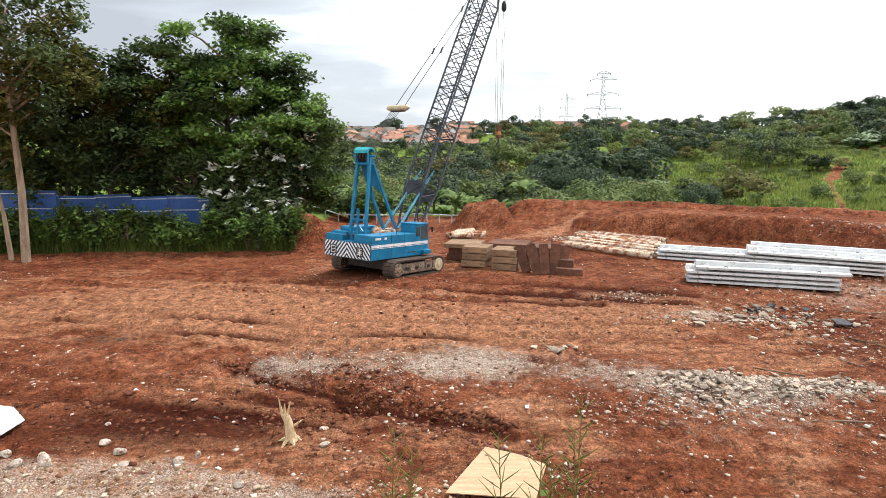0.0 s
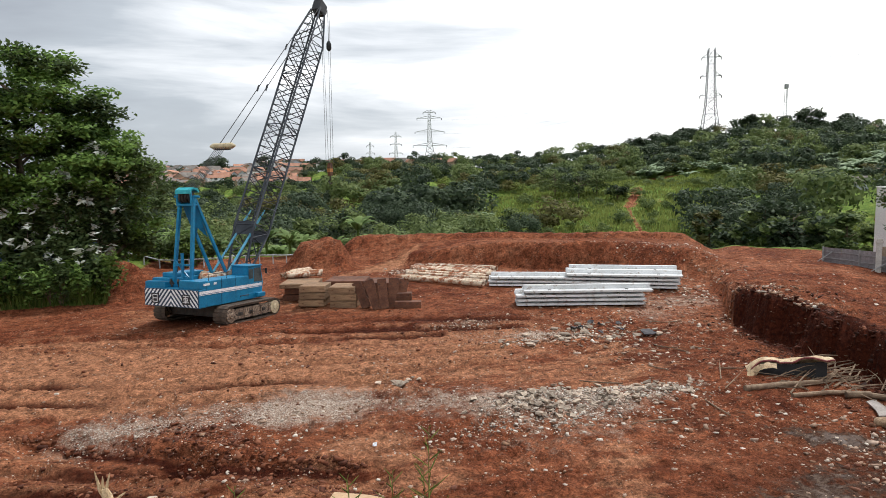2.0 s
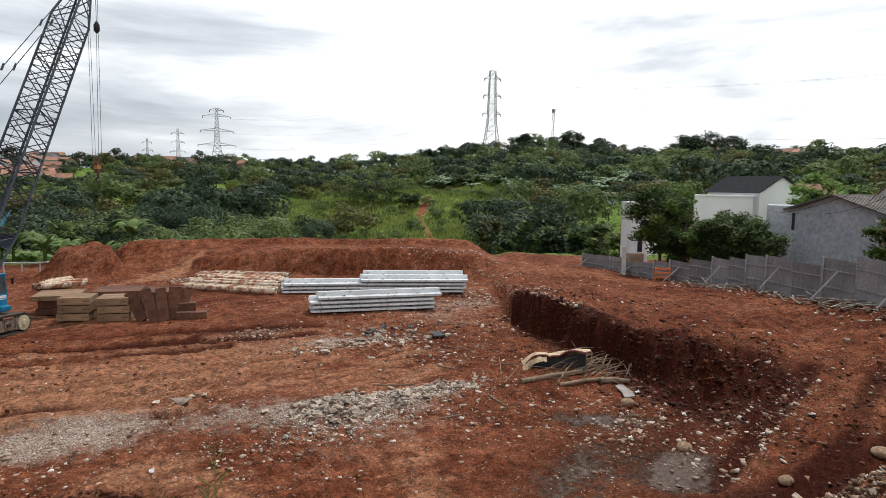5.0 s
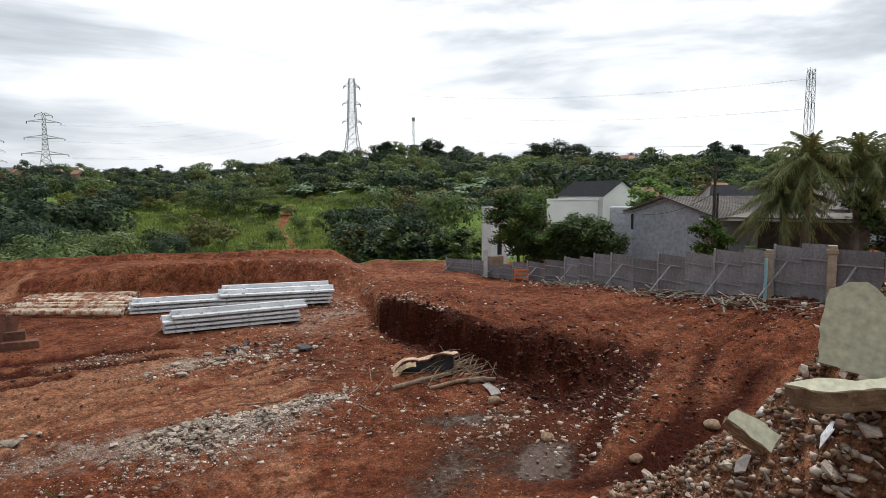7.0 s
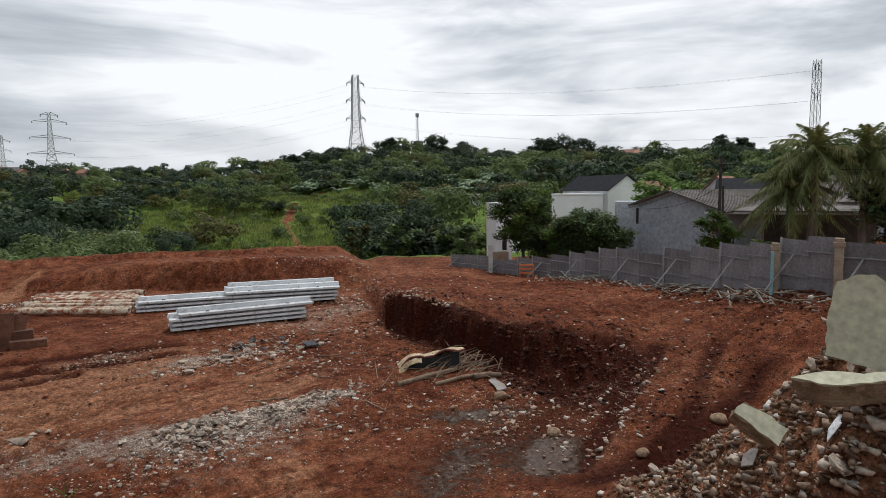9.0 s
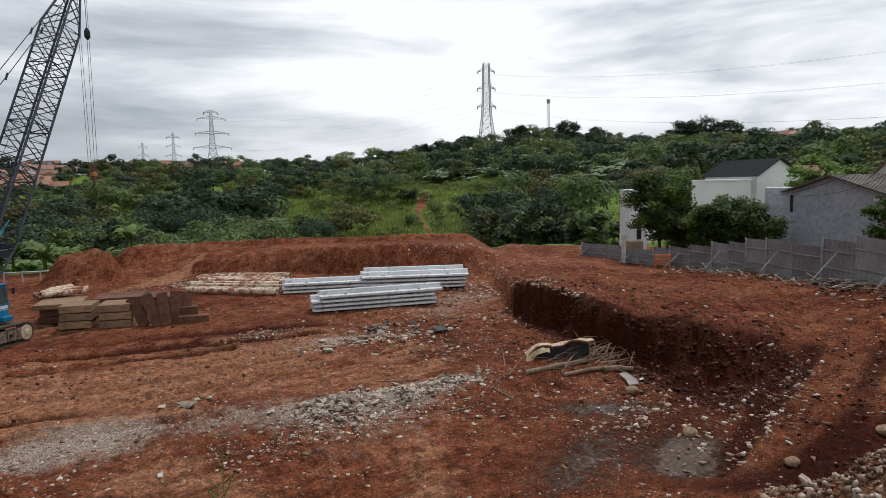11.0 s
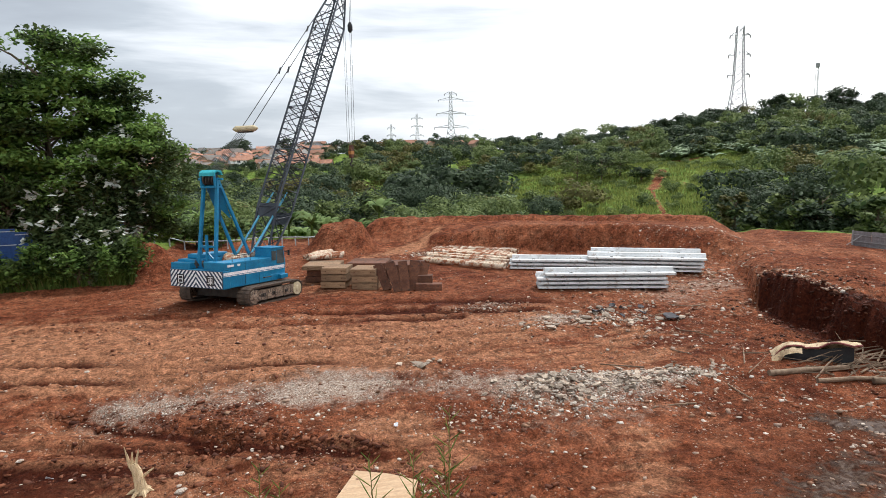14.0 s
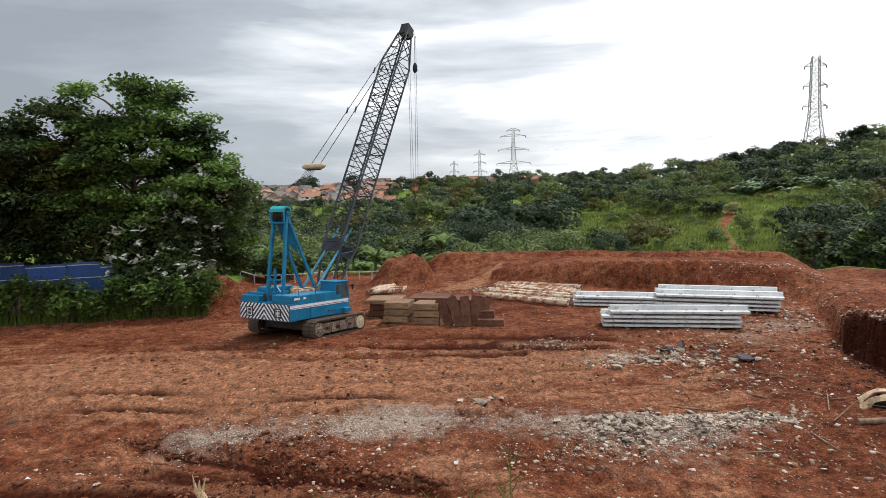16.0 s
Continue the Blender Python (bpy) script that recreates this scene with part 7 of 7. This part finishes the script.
M_GREYPLASTER = mat("grey_blue_plaster", (0.4, 0.425, 0.46), (0.48, 0.5, 0.53), 0.5, 0.85, 0.1, c=(0.36, 0.375, 0.4), c_at=0.74)
M_TILE_DARK = mat("dark_roof_tile", (0.03, 0.032, 0.035), (0.055, 0.055, 0.06), 3.0, 0.95, 0.4, stretch=(1, 6, 1), spec=0.05)
M_ASBESTOS = mat("grey_brown_sheet_roof", (0.15, 0.135, 0.12), (0.23, 0.21, 0.19), 0.8, 0.9, 0.2, c=(0.1, 0.085, 0.07), c_at=0.6, spec=0.1)
M_TERRA = mat("terracotta_roof_tile", (0.24, 0.12, 0.08), (0.38, 0.19, 0.12), 1.0, 0.85, 0.3, vary=0.35, c=(0.17, 0.1, 0.08), c_at=0.62)
M_DARKHOLE = mat("dark_window_glass", (0.02, 0.022, 0.026), (0.04, 0.043, 0.05), 1.0, 0.2, 0.0)


def gable_house(name, label, x, y, z, turn, w, d, wall, ridge, m_wall, m_roof, eave=0.35, windows=(), rib=0.5, kind_cat="house"):
    """w along x (ridge runs along x), d along y, front at -y."""
    t = thing(name, label, kind_cat, Matrix.Translation((x, y, z)) @ pose(0, 0, 0, 0, 0, turn))
    sh = Shape()
    sh.add([(-w / 2, -d / 2, -1.5), (w / 2, -d / 2, -1.5), (w / 2, d / 2, -1.5), (-w / 2, d / 2, -1.5), (-w / 2, -d / 2, wall), (w / 2, -d / 2, wall), (w / 2, d / 2, wall), (-w / 2, d / 2, wall), (-w / 2, 0, ridge), (w / 2, 0, ridge)],
           [(0, 1, 5, 4), (2, 3, 7, 6), (1, 2, 6, 9, 5), (3, 0, 4, 8, 7), (4, 5, 9, 8), (6, 7, 8, 9), (3, 2, 1, 0)])
    part("wall", sh, m_wall, t)
    a = math.degrees(math.atan2(ridge - wall, d / 2))
    for s in (-1, 1):
        L = math.hypot(ridge - wall, d / 2) + eave
        m = Matrix.Translation((0, 0, ridge + 0.05)) @ (pose(0, 0, 0, 0, 0, 0) if s < 0 else pose(0, 0, 0, 0, 0, 180)) @ pose(0, 0, 0, a, 0, 0)
        rf = Shape().box(-w / 2 - eave, -L, -0.06, w / 2 + eave, 0, 0.02, m=m)
        roof = part("roof", rf, m_roof, t)
        if rib:
            n = int((w + 2 * eave) / rib)
            for i in range(n + 1):
                x_ = -w / 2 - eave + (w + 2 * eave) * i / n
                part("rib", Shape().box(x_ - 0.025, -L, 0.022, x_ + 0.025, 0, 0.05, m=m), m_roof, roof)
    for wx, wz, ww, wh, face in windows:
        if face == "front":
            wd = part("window", Shape().box(wx - ww / 2, -d / 2 - 0.02, wz, wx + ww / 2, -d / 2 + 0.05, wz + wh), M_DARKHOLE, t)
            part("frame", Shape().box(wx - ww / 2 - 0.07, -d / 2 - 0.05, wz - 0.08, wx + ww / 2 + 0.07, -d / 2 - 0.021, wz).box(wx - 0.03, -d / 2 - 0.045, wz, wx + 0.03, -d / 2 - 0.021, wz + wh), m_wall, wd)
        else:
            s = 1 if face == "right" else -1
            part("window", Shape().box(s * w / 2 - 0.03, wx - ww / 2, wz, s * w / 2 + 0.03, wx + ww / 2, wz + wh), M_DARKHOLE, t)
    return t


def toward(az, r):
    """Turn whose front faces the origin."""
    return -az


# white slab-sided house
x, y = at_az(50.9, 61)
wh = thing("white_tower_house", "narrow tall white plastered house wall beyond the fence", "house", Matrix.Translation((x, y, -0.6)) @ pose(0, 0, 0, 0, 0, -28))
part("wall", Shape().box(-0.4, -1.4, -2, 1.3, 0.9, 6.4), M_PLASTER, wh)
part("coping", Shape().box(-0.46, -1.46, 6.4, 1.36, 0.96, 6.5), M_PLASTER, wh)
part("window", Shape().box(0.3, -1.43, 1.9, 0.75, -1.38, 3.4), M_DARKHOLE, wh)
part("lower_wall", Shape().box(-0.8, -2.2, -2, 0.6, -1.45, 1.8), M_POST, wh)
# white gabled house
x, y = at_az(60.6, 84)
gh = gable_house("white_gabled_house", "white two-storey house with dark tiled gable roof", x, y, 1.0, -110, 9.0, 5.8, 6.0, 7.8, M_PLASTER, M_TILE_DARK, 0.3, ((0, 3.2, 1.0, 1.2, "left"), (1.8, 3.2, 0.9, 1.1, "left")), 0.35)
x, y = at_az(58.6, 80)
solo("white_annexe", Shape().box(-3.3, -2.5, -3, 2.8, 2.5, 5.2).box(-3.4, -2.6, 5.2, 2.9, 2.6, 5.35), M_PLASTER, "white flat-roofed house block beside the gabled house", "house", Matrix.Translation((x, y, 1.2)) @ pose(0, 0, 0, 0, 0, -58))
# grey house with sheet roof
x, y = 50.7, 17.2
gr = gable_house("grey_house", "grey plastered house with weathered sheet roof behind the fence", x, y, 1.7, -16, 14.0, 8.5, 3.9, 5.2, M_GREYPLASTER, M_ASBESTOS, 0.5, (), 0.32)
x, y = at_az(63.0, 50.5)
gb = thing("grey_annexe", "grey plastered lean-to block with a small dark window", "house", Matrix.Translation((x, y, 1.6)) @ pose(0, 0, 0, 0, 0, -64))
part("wall", Shape().box(-1.1, -0.5, -1, 2.0, 3.5, 4.5), M_GREYPLASTER, gb)
part("window", Shape().box(0.5, -0.54, 2.8, 1.5, -0.48, 4.0), M_DARKHOLE, gb)
part("drain_pipe", Shape().tube([(-0.9, -0.6, -0.5), (-0.9, -0.6, 3.9)], 0.05, 6), M_RAIL, gb)
x, y = at_az(75.5, 47)
cp = thing("carport", "open carport with pale sheet awning on posts", "carport", Matrix.Translation((x, y, gz(x, y))) @ pose(0, 0, 0, 0, 0, -76))
part("awning", Shape().box(-5.0, -1.6, 2.9, 5.0, 2.0, 2.98, m=pose(0, 0, 0, 4, 0, 0)), M_ASBESTOS, cp)
part("fascia", Shape().box(-5.05, -1.72, 2.62, 5.05, -1.62, 2.84), M_PLASTER, cp)
for e in (-4.6, -1.5, 1.5, 4.6):
    part("post", Shape().box(e - 0.07, -1.6, -0.2, e + 0.07, -1.46, 2.75), M_POST, cp)
part("back_wall", Shape().box(-5.0, 2.1, -0.5, 5.0, 2.3, 2.9), mat("shaded_brown_wall", (0.12, 0.09, 0.07), (0.18, 0.14, 0.11)), cp)
for az, r, z, w, d, wl, rg, m_, t_ in ((70.6, 74, 1.4, 4, 5, 4.3, 6.9, M_TERRA, 0), (73.6, 70, 1.2, 8, 7, 4.6, 6.8, M_TILE_DARK, -75), (77.5, 72, 1.6, 9, 7, 4.8, 6.4, M_ASBESTOS, -60), (84, 62, 2.0, 12, 8, 4.0, 6.0, M_ASBESTOS, -90), (64.6, 96, 1.5, 5, 6, 4.6, 6.6, M_TERRA, -60), (53.4, 78, -1.5, 7, 6, 3.6, 5.6, M_TERRA, -40), (46.5, 195, 0, 7, 6, 2.0, 3.6, M_ASBESTOS, -30), (48.5, 190, 0, 8, 6, 2.0, 3.5, M_ASBESTOS, -50), (51.2, 205, 0, 7, 6, 2.2, 4.0, M_ASBESTOS, -30), (53.5, 195, 0, 8, 6, 2.2, 3.8, M_ASBESTOS, -70)):
    x, y = at_az(az, r)
    zz = gz(x, y) + 0.4 if r > 150 else z
    gable_house("house", "small plastered house with pitched roof among trees", x, y, zz, t_, w, d, wl, rg, M_PLASTER if m_ is M_TERRA else M_GREYPLASTER, m_, 0.4, ((0, 1.2, 1.2, 1.2, "front"),), 0)

# far town on the slope
tg = random.Random(55)
for k in range(230):
    az = tg.uniform(-13.5, 3.0) if k < 185 else tg.uniform(0, 17)
    r = tg.uniform(285, 405) if k < 185 else tg.uniform(372, 396)
    x, y = at_az(az, r)
    t = gable_house("town_house", tg.choice(("distant house with orange tiled roof on the hill", "distant house with brown tiled roof on the hill", "distant pale plastered house on the hill")), x, y, gz(x, y) + (0.6 if k < 185 else 2.4), tg.uniform(0, 180), tg.uniform(5, 9), tg.uniform(4.5, 7), tg.uniform(1.8, 2.6), tg.uniform(3.4, 4.6), tg.choice((M_PLASTER, M_GREYPLASTER, M_POST)), tg.choice((M_TERRA, M_TERRA, M_ASBESTOS)), 0.4, ((0, 1.2, 1.4, 1.2, "front"),), 0)
    t["group"] = "town houses"
for az, r in ((57.5, 372), (63.5, 375), (62.6, 380), (66.0, 372), (50.0, 368)):
    x, y = at_az(az, r)
    t = gable_house("hilltop_house", "distant house with tiled roof among the ridge trees", x, y, gz(x, y) + 1.5, tg.uniform(0, 90), 13, 8, 3.5, 5.5, M_PLASTER, M_TERRA, 0.4, ((0, 1.2, 1.4, 1.2, "front"),), 0)

# trees before the houses
tree(*at_az(53.6, 53), 7.3, (2.8, 2.6), 1.6, None, M_LEAF_DARK, M_BARK, "dark dense tree beside the white wall", 801, 80, 150, 0.2, 0.16, 0, clump=0.85, second=M_LEAF_SHRUB)
for k, (az, r, h, w) in enumerate(((55.6, 52, 5.0, 2.4), (57.6, 50, 4.8, 2.4), (59.6, 49, 4.6, 2.3), (61.0, 48.5, 3.8, 1.9))):
    tree(*at_az(az, r), h, (w, w), 0.8, None, M_LEAF_DARK, M_BARK, "low dark bushy tree before the houses", 810 + k, 50, 130, 0.19, 0.12, 0, clump=0.75, second=M_LEAF_SHRUB, share=0.2)
tree(*at_az(66.0, 74), 7.8, (4.0, 3.6), 2.0, None, M_LEAF_BIG, M_BARK, "rounded green tree behind the grey house", 820, 40, 90, 0.34, 0.2, 0, clump=1.1)
tree(*at_az(70.2, 41.5), 3.6, (1.3, 1.2), 0.8, None, M_LEAF_SHRUB, M_BARK, "small green tree before the grey house", 821, 24, 90, 0.17, 0.09, 0, clump=0.5)
tree(*at_az(82.5, 44), 6.0, (4.0, 2.6), 0.8, None, M_LEAF_DARK, M_BARK, "dark bushy tree under the palms", 822, 40, 100, 0.24, 0.15, 0, clump=0.9)
for k, (az, r) in enumerate(((71.8, 40.0), (73.6, 40.4))):
    banana(*at_az(az, r), 1.9, 830 + k)


def palm(x, y, h, seed, lean):
    g = random.Random(seed)
    t = thing("palm_tree", "palm with drooping feathery fronds and rough trunk", "palm tree", Matrix.Translation((x, y, gz(x, y) - 0.1)), "palms")
    tip = Vector((lean, 0, h))
    part("trunk", Shape().tube([(0, 0, 0), (lean * 0.3, 0, h * 0.5), tip], [0.26, 0.17, 0.14], 10), M_BARK, t, soft=True)
    for k in range(50):
        a = k * 2.4 + g.uniform(-0.2, 0.2)
        up = 1.45 - 2.1 * (k / 49) + g.uniform(-0.25, 0.25)
        L = g.uniform(2.2, 3.2)
        d, s = Vector((math.cos(a), math.sin(a), 0)), Vector((-math.sin(a), math.cos(a), 0))
        V, F, mid = [], [], []
        for i in range(9):
            u = i / 8
            mid.append(tip + d * L * (u * math.cos(up) + 0.15 * u * u) + Vector((0, 0, L * (math.sin(up) * u - (0.4 + 0.3 * math.cos(up)) * u * u))))
        sh = Shape().tube(mid, [0.04 * (1 - 0.8 * i / 8) for i in range(9)], 4, caps=False)
        for i in range(30):
            u = 0.1 + 0.88 * i / 29
            q = u * 8
            j = min(int(q), 7)
            p = mid[j].lerp(mid[j + 1], q - j)
            fw = (mid[j + 1] - mid[j]).normalized()
            l = 0.8 * math.sin(math.pi * (0.15 + 0.8 * u))
            for sd in (-1, 1):
                e = p + (s * sd * g.uniform(0.4, 0.8) + fw * 0.6 + Vector((0, 0, g.uniform(-0.9, -0.2)))) * l
                sh.add([p - fw * 0.045, p + fw * 0.045, e], [(0, 1, 2)])
        part("frond", sh, M_DRY if k % 4 == 0 or k > 44 else M_LEAF_PALM, t)


palm(*at_az(77.0, 40.5), 6.3, 901, 0.5)
palm(*at_az(80.4, 41.5), 6.1, 902, 0.4)
palm(*at_az(83.4, 42), 5.8, 903, -0.3)
palm(*at_az(75.6, 42), 4.4, 904, -0.7)

# ---- pylons, masts, wires ----
M_GALV = mat("galvanised_steel", (0.27, 0.275, 0.285), (0.34, 0.345, 0.355), 0.3, 0.6, 0.0)


def pylon(az, r, h, base, seed, width, arms, turn=0.0, shape=(1.0, 0.42, 0.3, 0.16), label="tall lattice steel electricity pylon on the hill", bar=0.16):
    x, y = at_az(az, r)
    t = thing("power_pylon", label, "pylon", Matrix.Translation((x, y, base)) @ pose(0, 0, 0, 0, 0, -az + turn), "power pylons")
    prof = lambda u: width * float(np.interp(u, [0, 0.35, 0.6, 1.0], shape)) / 2
    lev = [0, 0.12, 0.23, 0.33, 0.42, 0.5, 0.58, 0.66, 0.74, 0.82, 0.9, 1.0]
    cor = lambda u, i: Vector(((-1, 1, 1, -1)[i] * prof(u), (-1, -1, 1, 1)[i] * prof(u), h * u))
    body = Shape()
    for i in range(4):
        part("leg", Shape().tube([cor(u, i) for u in lev], bar, 4), M_GALV, t)
    for a, b in zip(lev[:-1], lev[1:]):
        for i in range(4):
            j = (i + 1) % 4
            body.tube([cor(a, i), cor(b, j)], bar * 0.55, 3, caps=False).tube([cor(a, j), cor(b, i)], bar * 0.55, 3, caps=False).tube([cor(b, i), cor(b, j)], bar * 0.5, 3, caps=False)
    part("lacing", body, M_GALV, t)
    ends = []
    for u, L in arms:
        for s in (-1, 1):
            e = Vector((s * L, 0, h * u))
            sh = Shape()
            for q in (0, 1):
                yy = prof(u) * (1 if q else -1)
                sh.tube([(s * prof(u), yy, h * u), e], bar * 0.7, 3).tube([(s * prof(u + 0.05), yy, h * (u + 0.045)), e], bar * 0.7, 3)
            part("arm", sh, M_GALV, t)
            part("insulator", Shape().tube([e, e - Vector((0, 0, h * 0.035))], bar * 1.2, 5), M_STEEL, t)
            ends.append(t.matrix_world @ (e - Vector((0, 0, h * 0.035))))
    return ends


EA = pylon(14.15, 560, 46, 22.5, 1, 11.0, [(0.34, 15.0), (0.6, 13.0), (0.86, 11.0), (0.97, 5.5)], bar=0.25)
pylon(11.05, 760, 44, 22, 2, 9.0, [(0.42, 8), (0.66, 7), (0.88, 6.5)], bar=0.27)
pylon(8.7, 1050, 60, 12, 3, 9.0, [(0.45, 8), (0.7, 7), (0.9, 6)], bar=0.36)
EB = pylon(38.4, 380, 46, 30.0, 4, 9.0, [(0.45, 5.6), (0.68, 5.4), (0.9, 5.0)], turn=12, bar=0.26, shape=(1.0, 0.56, 0.48, 0.38))
EC = pylon(76.95, 250, 46, 3.5, 5, 2.5, [(0.5, 0.6), (0.75, 0.6), (0.97, 0.6)], bar=0.1, turn=30, shape=(1.0, 0.95, 0.9, 0.75))
x, y = at_az(43.95, 430)
ms = thing("radio_mast", "slender lattice radio mast with drum antennas", "mast", Matrix.Translation((x, y, 34.0)))
for i in range(3):
    a = i * 2.094
    part("leg", Shape().tube([(1.1 * math.cos(a), 1.1 * math.sin(a), 0), (0.8 * math.cos(a), 0.8 * math.sin(a), 25.5)], 0.13, 4), M_GALV, ms)
lc = Shape()
for k in range(16):
    for i in range(3):
        a, b = i * 2.094, (i + 1) * 2.094
        lc.tube([(math.cos(a), math.sin(a), 1.6 * k), (math.cos(b), math.sin(b), 1.6 * k + 1.6)], 0.07, 3, caps=False)
part("lacing", lc, M_GALV, ms)
part("antenna", Shape().tube([(0, 0, 23.3), (0, 0, 25.8)], 1.25, 10), M_GALV, ms)
M_CABLE = mat("power_cable", (0.4, 0.41, 0.43), (0.46, 0.47, 0.49), 1, 0.7, 0)
for k in range(6):
    solo("power_line", Shape().tube(bowed(EA[k], EB[k], 9, 18), 0.035, 3), M_CABLE, "thin power line sagging between pylons", "power line", group="power lines", kind="")
    solo("power_line", Shape().tube(bowed(EB[k], EC[k], 6, 18), 0.028, 3), M_CABLE, "thin power line sagging between pylons", "power line", group="power lines")
# utility pole by the grey house
x, y = at_az(70.3, 43)
up = thing("utility_pole", "dark utility pole with cables by the grey house", "utility pole", Matrix.Translation((x, y, gz(x, y))))
part("pole", Shape().tube([(0, 0, -0.2), (0, 0, 6.9)], [0.12, 0.09], 8), M_STEEL, up)
part("cross_arm", Shape().box(-0.7, -0.05, 6.4, 0.7, 0.05, 6.5), M_STEEL, up)
part("second_pole", Shape().tube([(0.55, 0, -0.2), (0.55, 0, 5.0)], [0.08, 0.07], 8), M_STEEL, up)
for k, (dz, e) in enumerate(((6.4, (46.5, 19.0, 6.0)), (6.1, (43.6, 22.6, 5.6)), (5.0, (44.5, 21.0, 5.6)), (6.4, (36, -4, 8.0)))):
    solo("service_cable", Shape().tube(bowed((x, y, gz(x, y) + dz), e, 0.4, 10), 0.018, 4), M_BLACK, "thin black service cable strung from a pole", "cable", group="service cables")

# ---- demolished wall and rubble bank beside the camera ----
M_GREENWALL = mat("pale_green_plaster", (0.5, 0.48, 0.34), (0.55, 0.53, 0.38), 1.0, 0.85, 0.08, c=(0.38, 0.35, 0.27), c_at=0.75)
M_BROKEN = mat("broken_wall_core", (0.19, 0.125, 0.075), (0.31, 0.22, 0.14), 4.0, 0.95, 0.5)


def ragged(outline, rough, seed):
    """The outline with its edges broken unevenly."""
    q, out = random.Random(seed), []
    for (a, b), (c, d) in zip(outline, outline[1:] + outline[:1]):
        k = max(2, int(math.hypot(c - a, d - b) / 0.11))
        out += [(a + (c - a) * i / k + q.uniform(-rough, rough), b + (d - b) * i / k + q.uniform(-rough, rough)) for i in range(k)]
    return out


def wall_piece(x, y, z, outline, thick, rot, label):
    m = Matrix.Translation((x, y, z)) @ pose(0, 0, 0, 0, 0, rot[2]) @ pose(0, 0, 0, rot[0], rot[1], 0)
    t = thing("wall_fragment", label, "wall fragment", m, "wall fragments")
    part("face", Shape().prism(ragged(outline, 0.018, 5), -thick / 2, -thick / 2 + 0.025), M_GREENWALL, t)
    for k in range(4):
        z0, z1 = -thick / 2 + 0.025 + (thick - 0.025) * k / 4, -thick / 2 + 0.025 + (thick - 0.025) * (k + 1) / 4
        part("core", Shape().prism(ragged([(a * (1.0 - 0.03 * k), b * (1.0 - 0.05 * k)) for a, b in outline], 0.035, 10 + k), z0, z1), M_BROKEN, t)
    return t


wall_piece(9.8, 1.2, 4.9, [(-0.8, -0.12), (1.35, -0.5), (1.35, -0.05), (0.75, 0.25), (0.23, 0.58), (-0.08, 0.86), (-0.26, 1.02), (-0.47, 1.0), (-0.71, 0.89), (-0.78, 0.47)], 0.2, (-8, 0, -82), "pale green broken wall piece leaning in the rubble")
wall_piece(9.15, 1.62, 4.56, [(-0.62, -0.06), (-0.2, -0.2), (0.5, -0.14), (1.1, -0.26), (1.9, -0.14), (1.9, 0.2), (1.3, 0.05), (0.9, 0.12), (0.2, -0.02), (-0.2, 0.06)], 0.4, (-62, -9, -74), "pale green slab of fallen wall with broken brown edge")
wall_piece(9.1, 2.72, 3.78, [(-0.3, 0.0), (0.3, -0.25), (0.42, 0.02), (0.1, 0.16), (-0.2, 0.2)], 0.3, (-40, 16, -60), "pale green corner of fallen wall")
hg = random.Random(91)
M_BRICKS = rand_stone_mat("broken_brick_and_plaster", [(0.0, (0.07, 0.036, 0.022)), (0.5, (0.2, 0.118, 0.07)), (0.82, (0.36, 0.26, 0.18)), (1.0, (0.7, 0.62, 0.53))])
bank = thing("rubble_bank", "steep bank of broken brick, plaster and stone", "rubble bank", Matrix.Translation((10, 2, 0)))
for k in range(290):
    az, r = hg.uniform(63.5, 97), hg.uniform(7.0, 12.8)
    x, y = at_az(az, r)
    s = hg.uniform(0.05, 0.2) * (2.0 if k % 9 == 0 else 1)
    part("stone", CHUNKS[k % 12] if k % 4 else STONES[k % 10], None, bank, m=Matrix.Translation((x - 10, y - 2, gz(x, y) + s * 0.12)) @ pose(0, 0, 0, hg.uniform(-40, 40), hg.uniform(-40, 40), hg.uniform(0, 360)) @ Matrix.Diagonal((s * hg.uniform(0.8, 1.7), s, s * hg.uniform(0.6, 1.1), 1)))
strew("bank_rubble", "small broken brick and plaster over the bank", 17000, wedge(62.5, 100, 6.5, 13.5), 0.015, 0.19, M_BRICKS, 92, 3.6, 0.2, CA)
strew("near_brick_rubble", "coarse brown brick rubble low on the bank", 3000, wedge(64, 100, 4.8, 9.6), 0.03, 0.26, M_BRICKS, 95, 2.6, 0.2, CA)
strew("near_pale_rubble", "pale broken plaster low on the bank", 2200, wedge(63, 100, 4.8, 11.5), 0.02, 0.2, M_RUBBLE, 96, 3.0, 0.2, CA)
strew("bank_grit", "fine pale mortar and brick crumbs over the bank", 5000, clustered(62.5, 100, 6.5, 13.0), 0.02, 0.11, M_BRICKS, 94, 2.4, 0.2, CA)
for k in range(26):
    az, r = hg.uniform(66, 90), hg.uniform(7.2, 10.4)
    x, y = at_az(az, r)
    s = hg.uniform(0.08, 0.17)
    pts = [(x + s * math.cos(q) * hg.uniform(0.6, 1.1), y + s * math.sin(q) * hg.uniform(0.6, 1.1), hg.uniform(0, 0.1)) for q in [i * 6.283 / 5 for i in range(5)]]
    flat_sheet("tile_shard", pts, 0.02, M_PLASTER if k % 2 else M_SLATE, "broken pale tile shard on the rubble bank", "tile shard", 0.06)
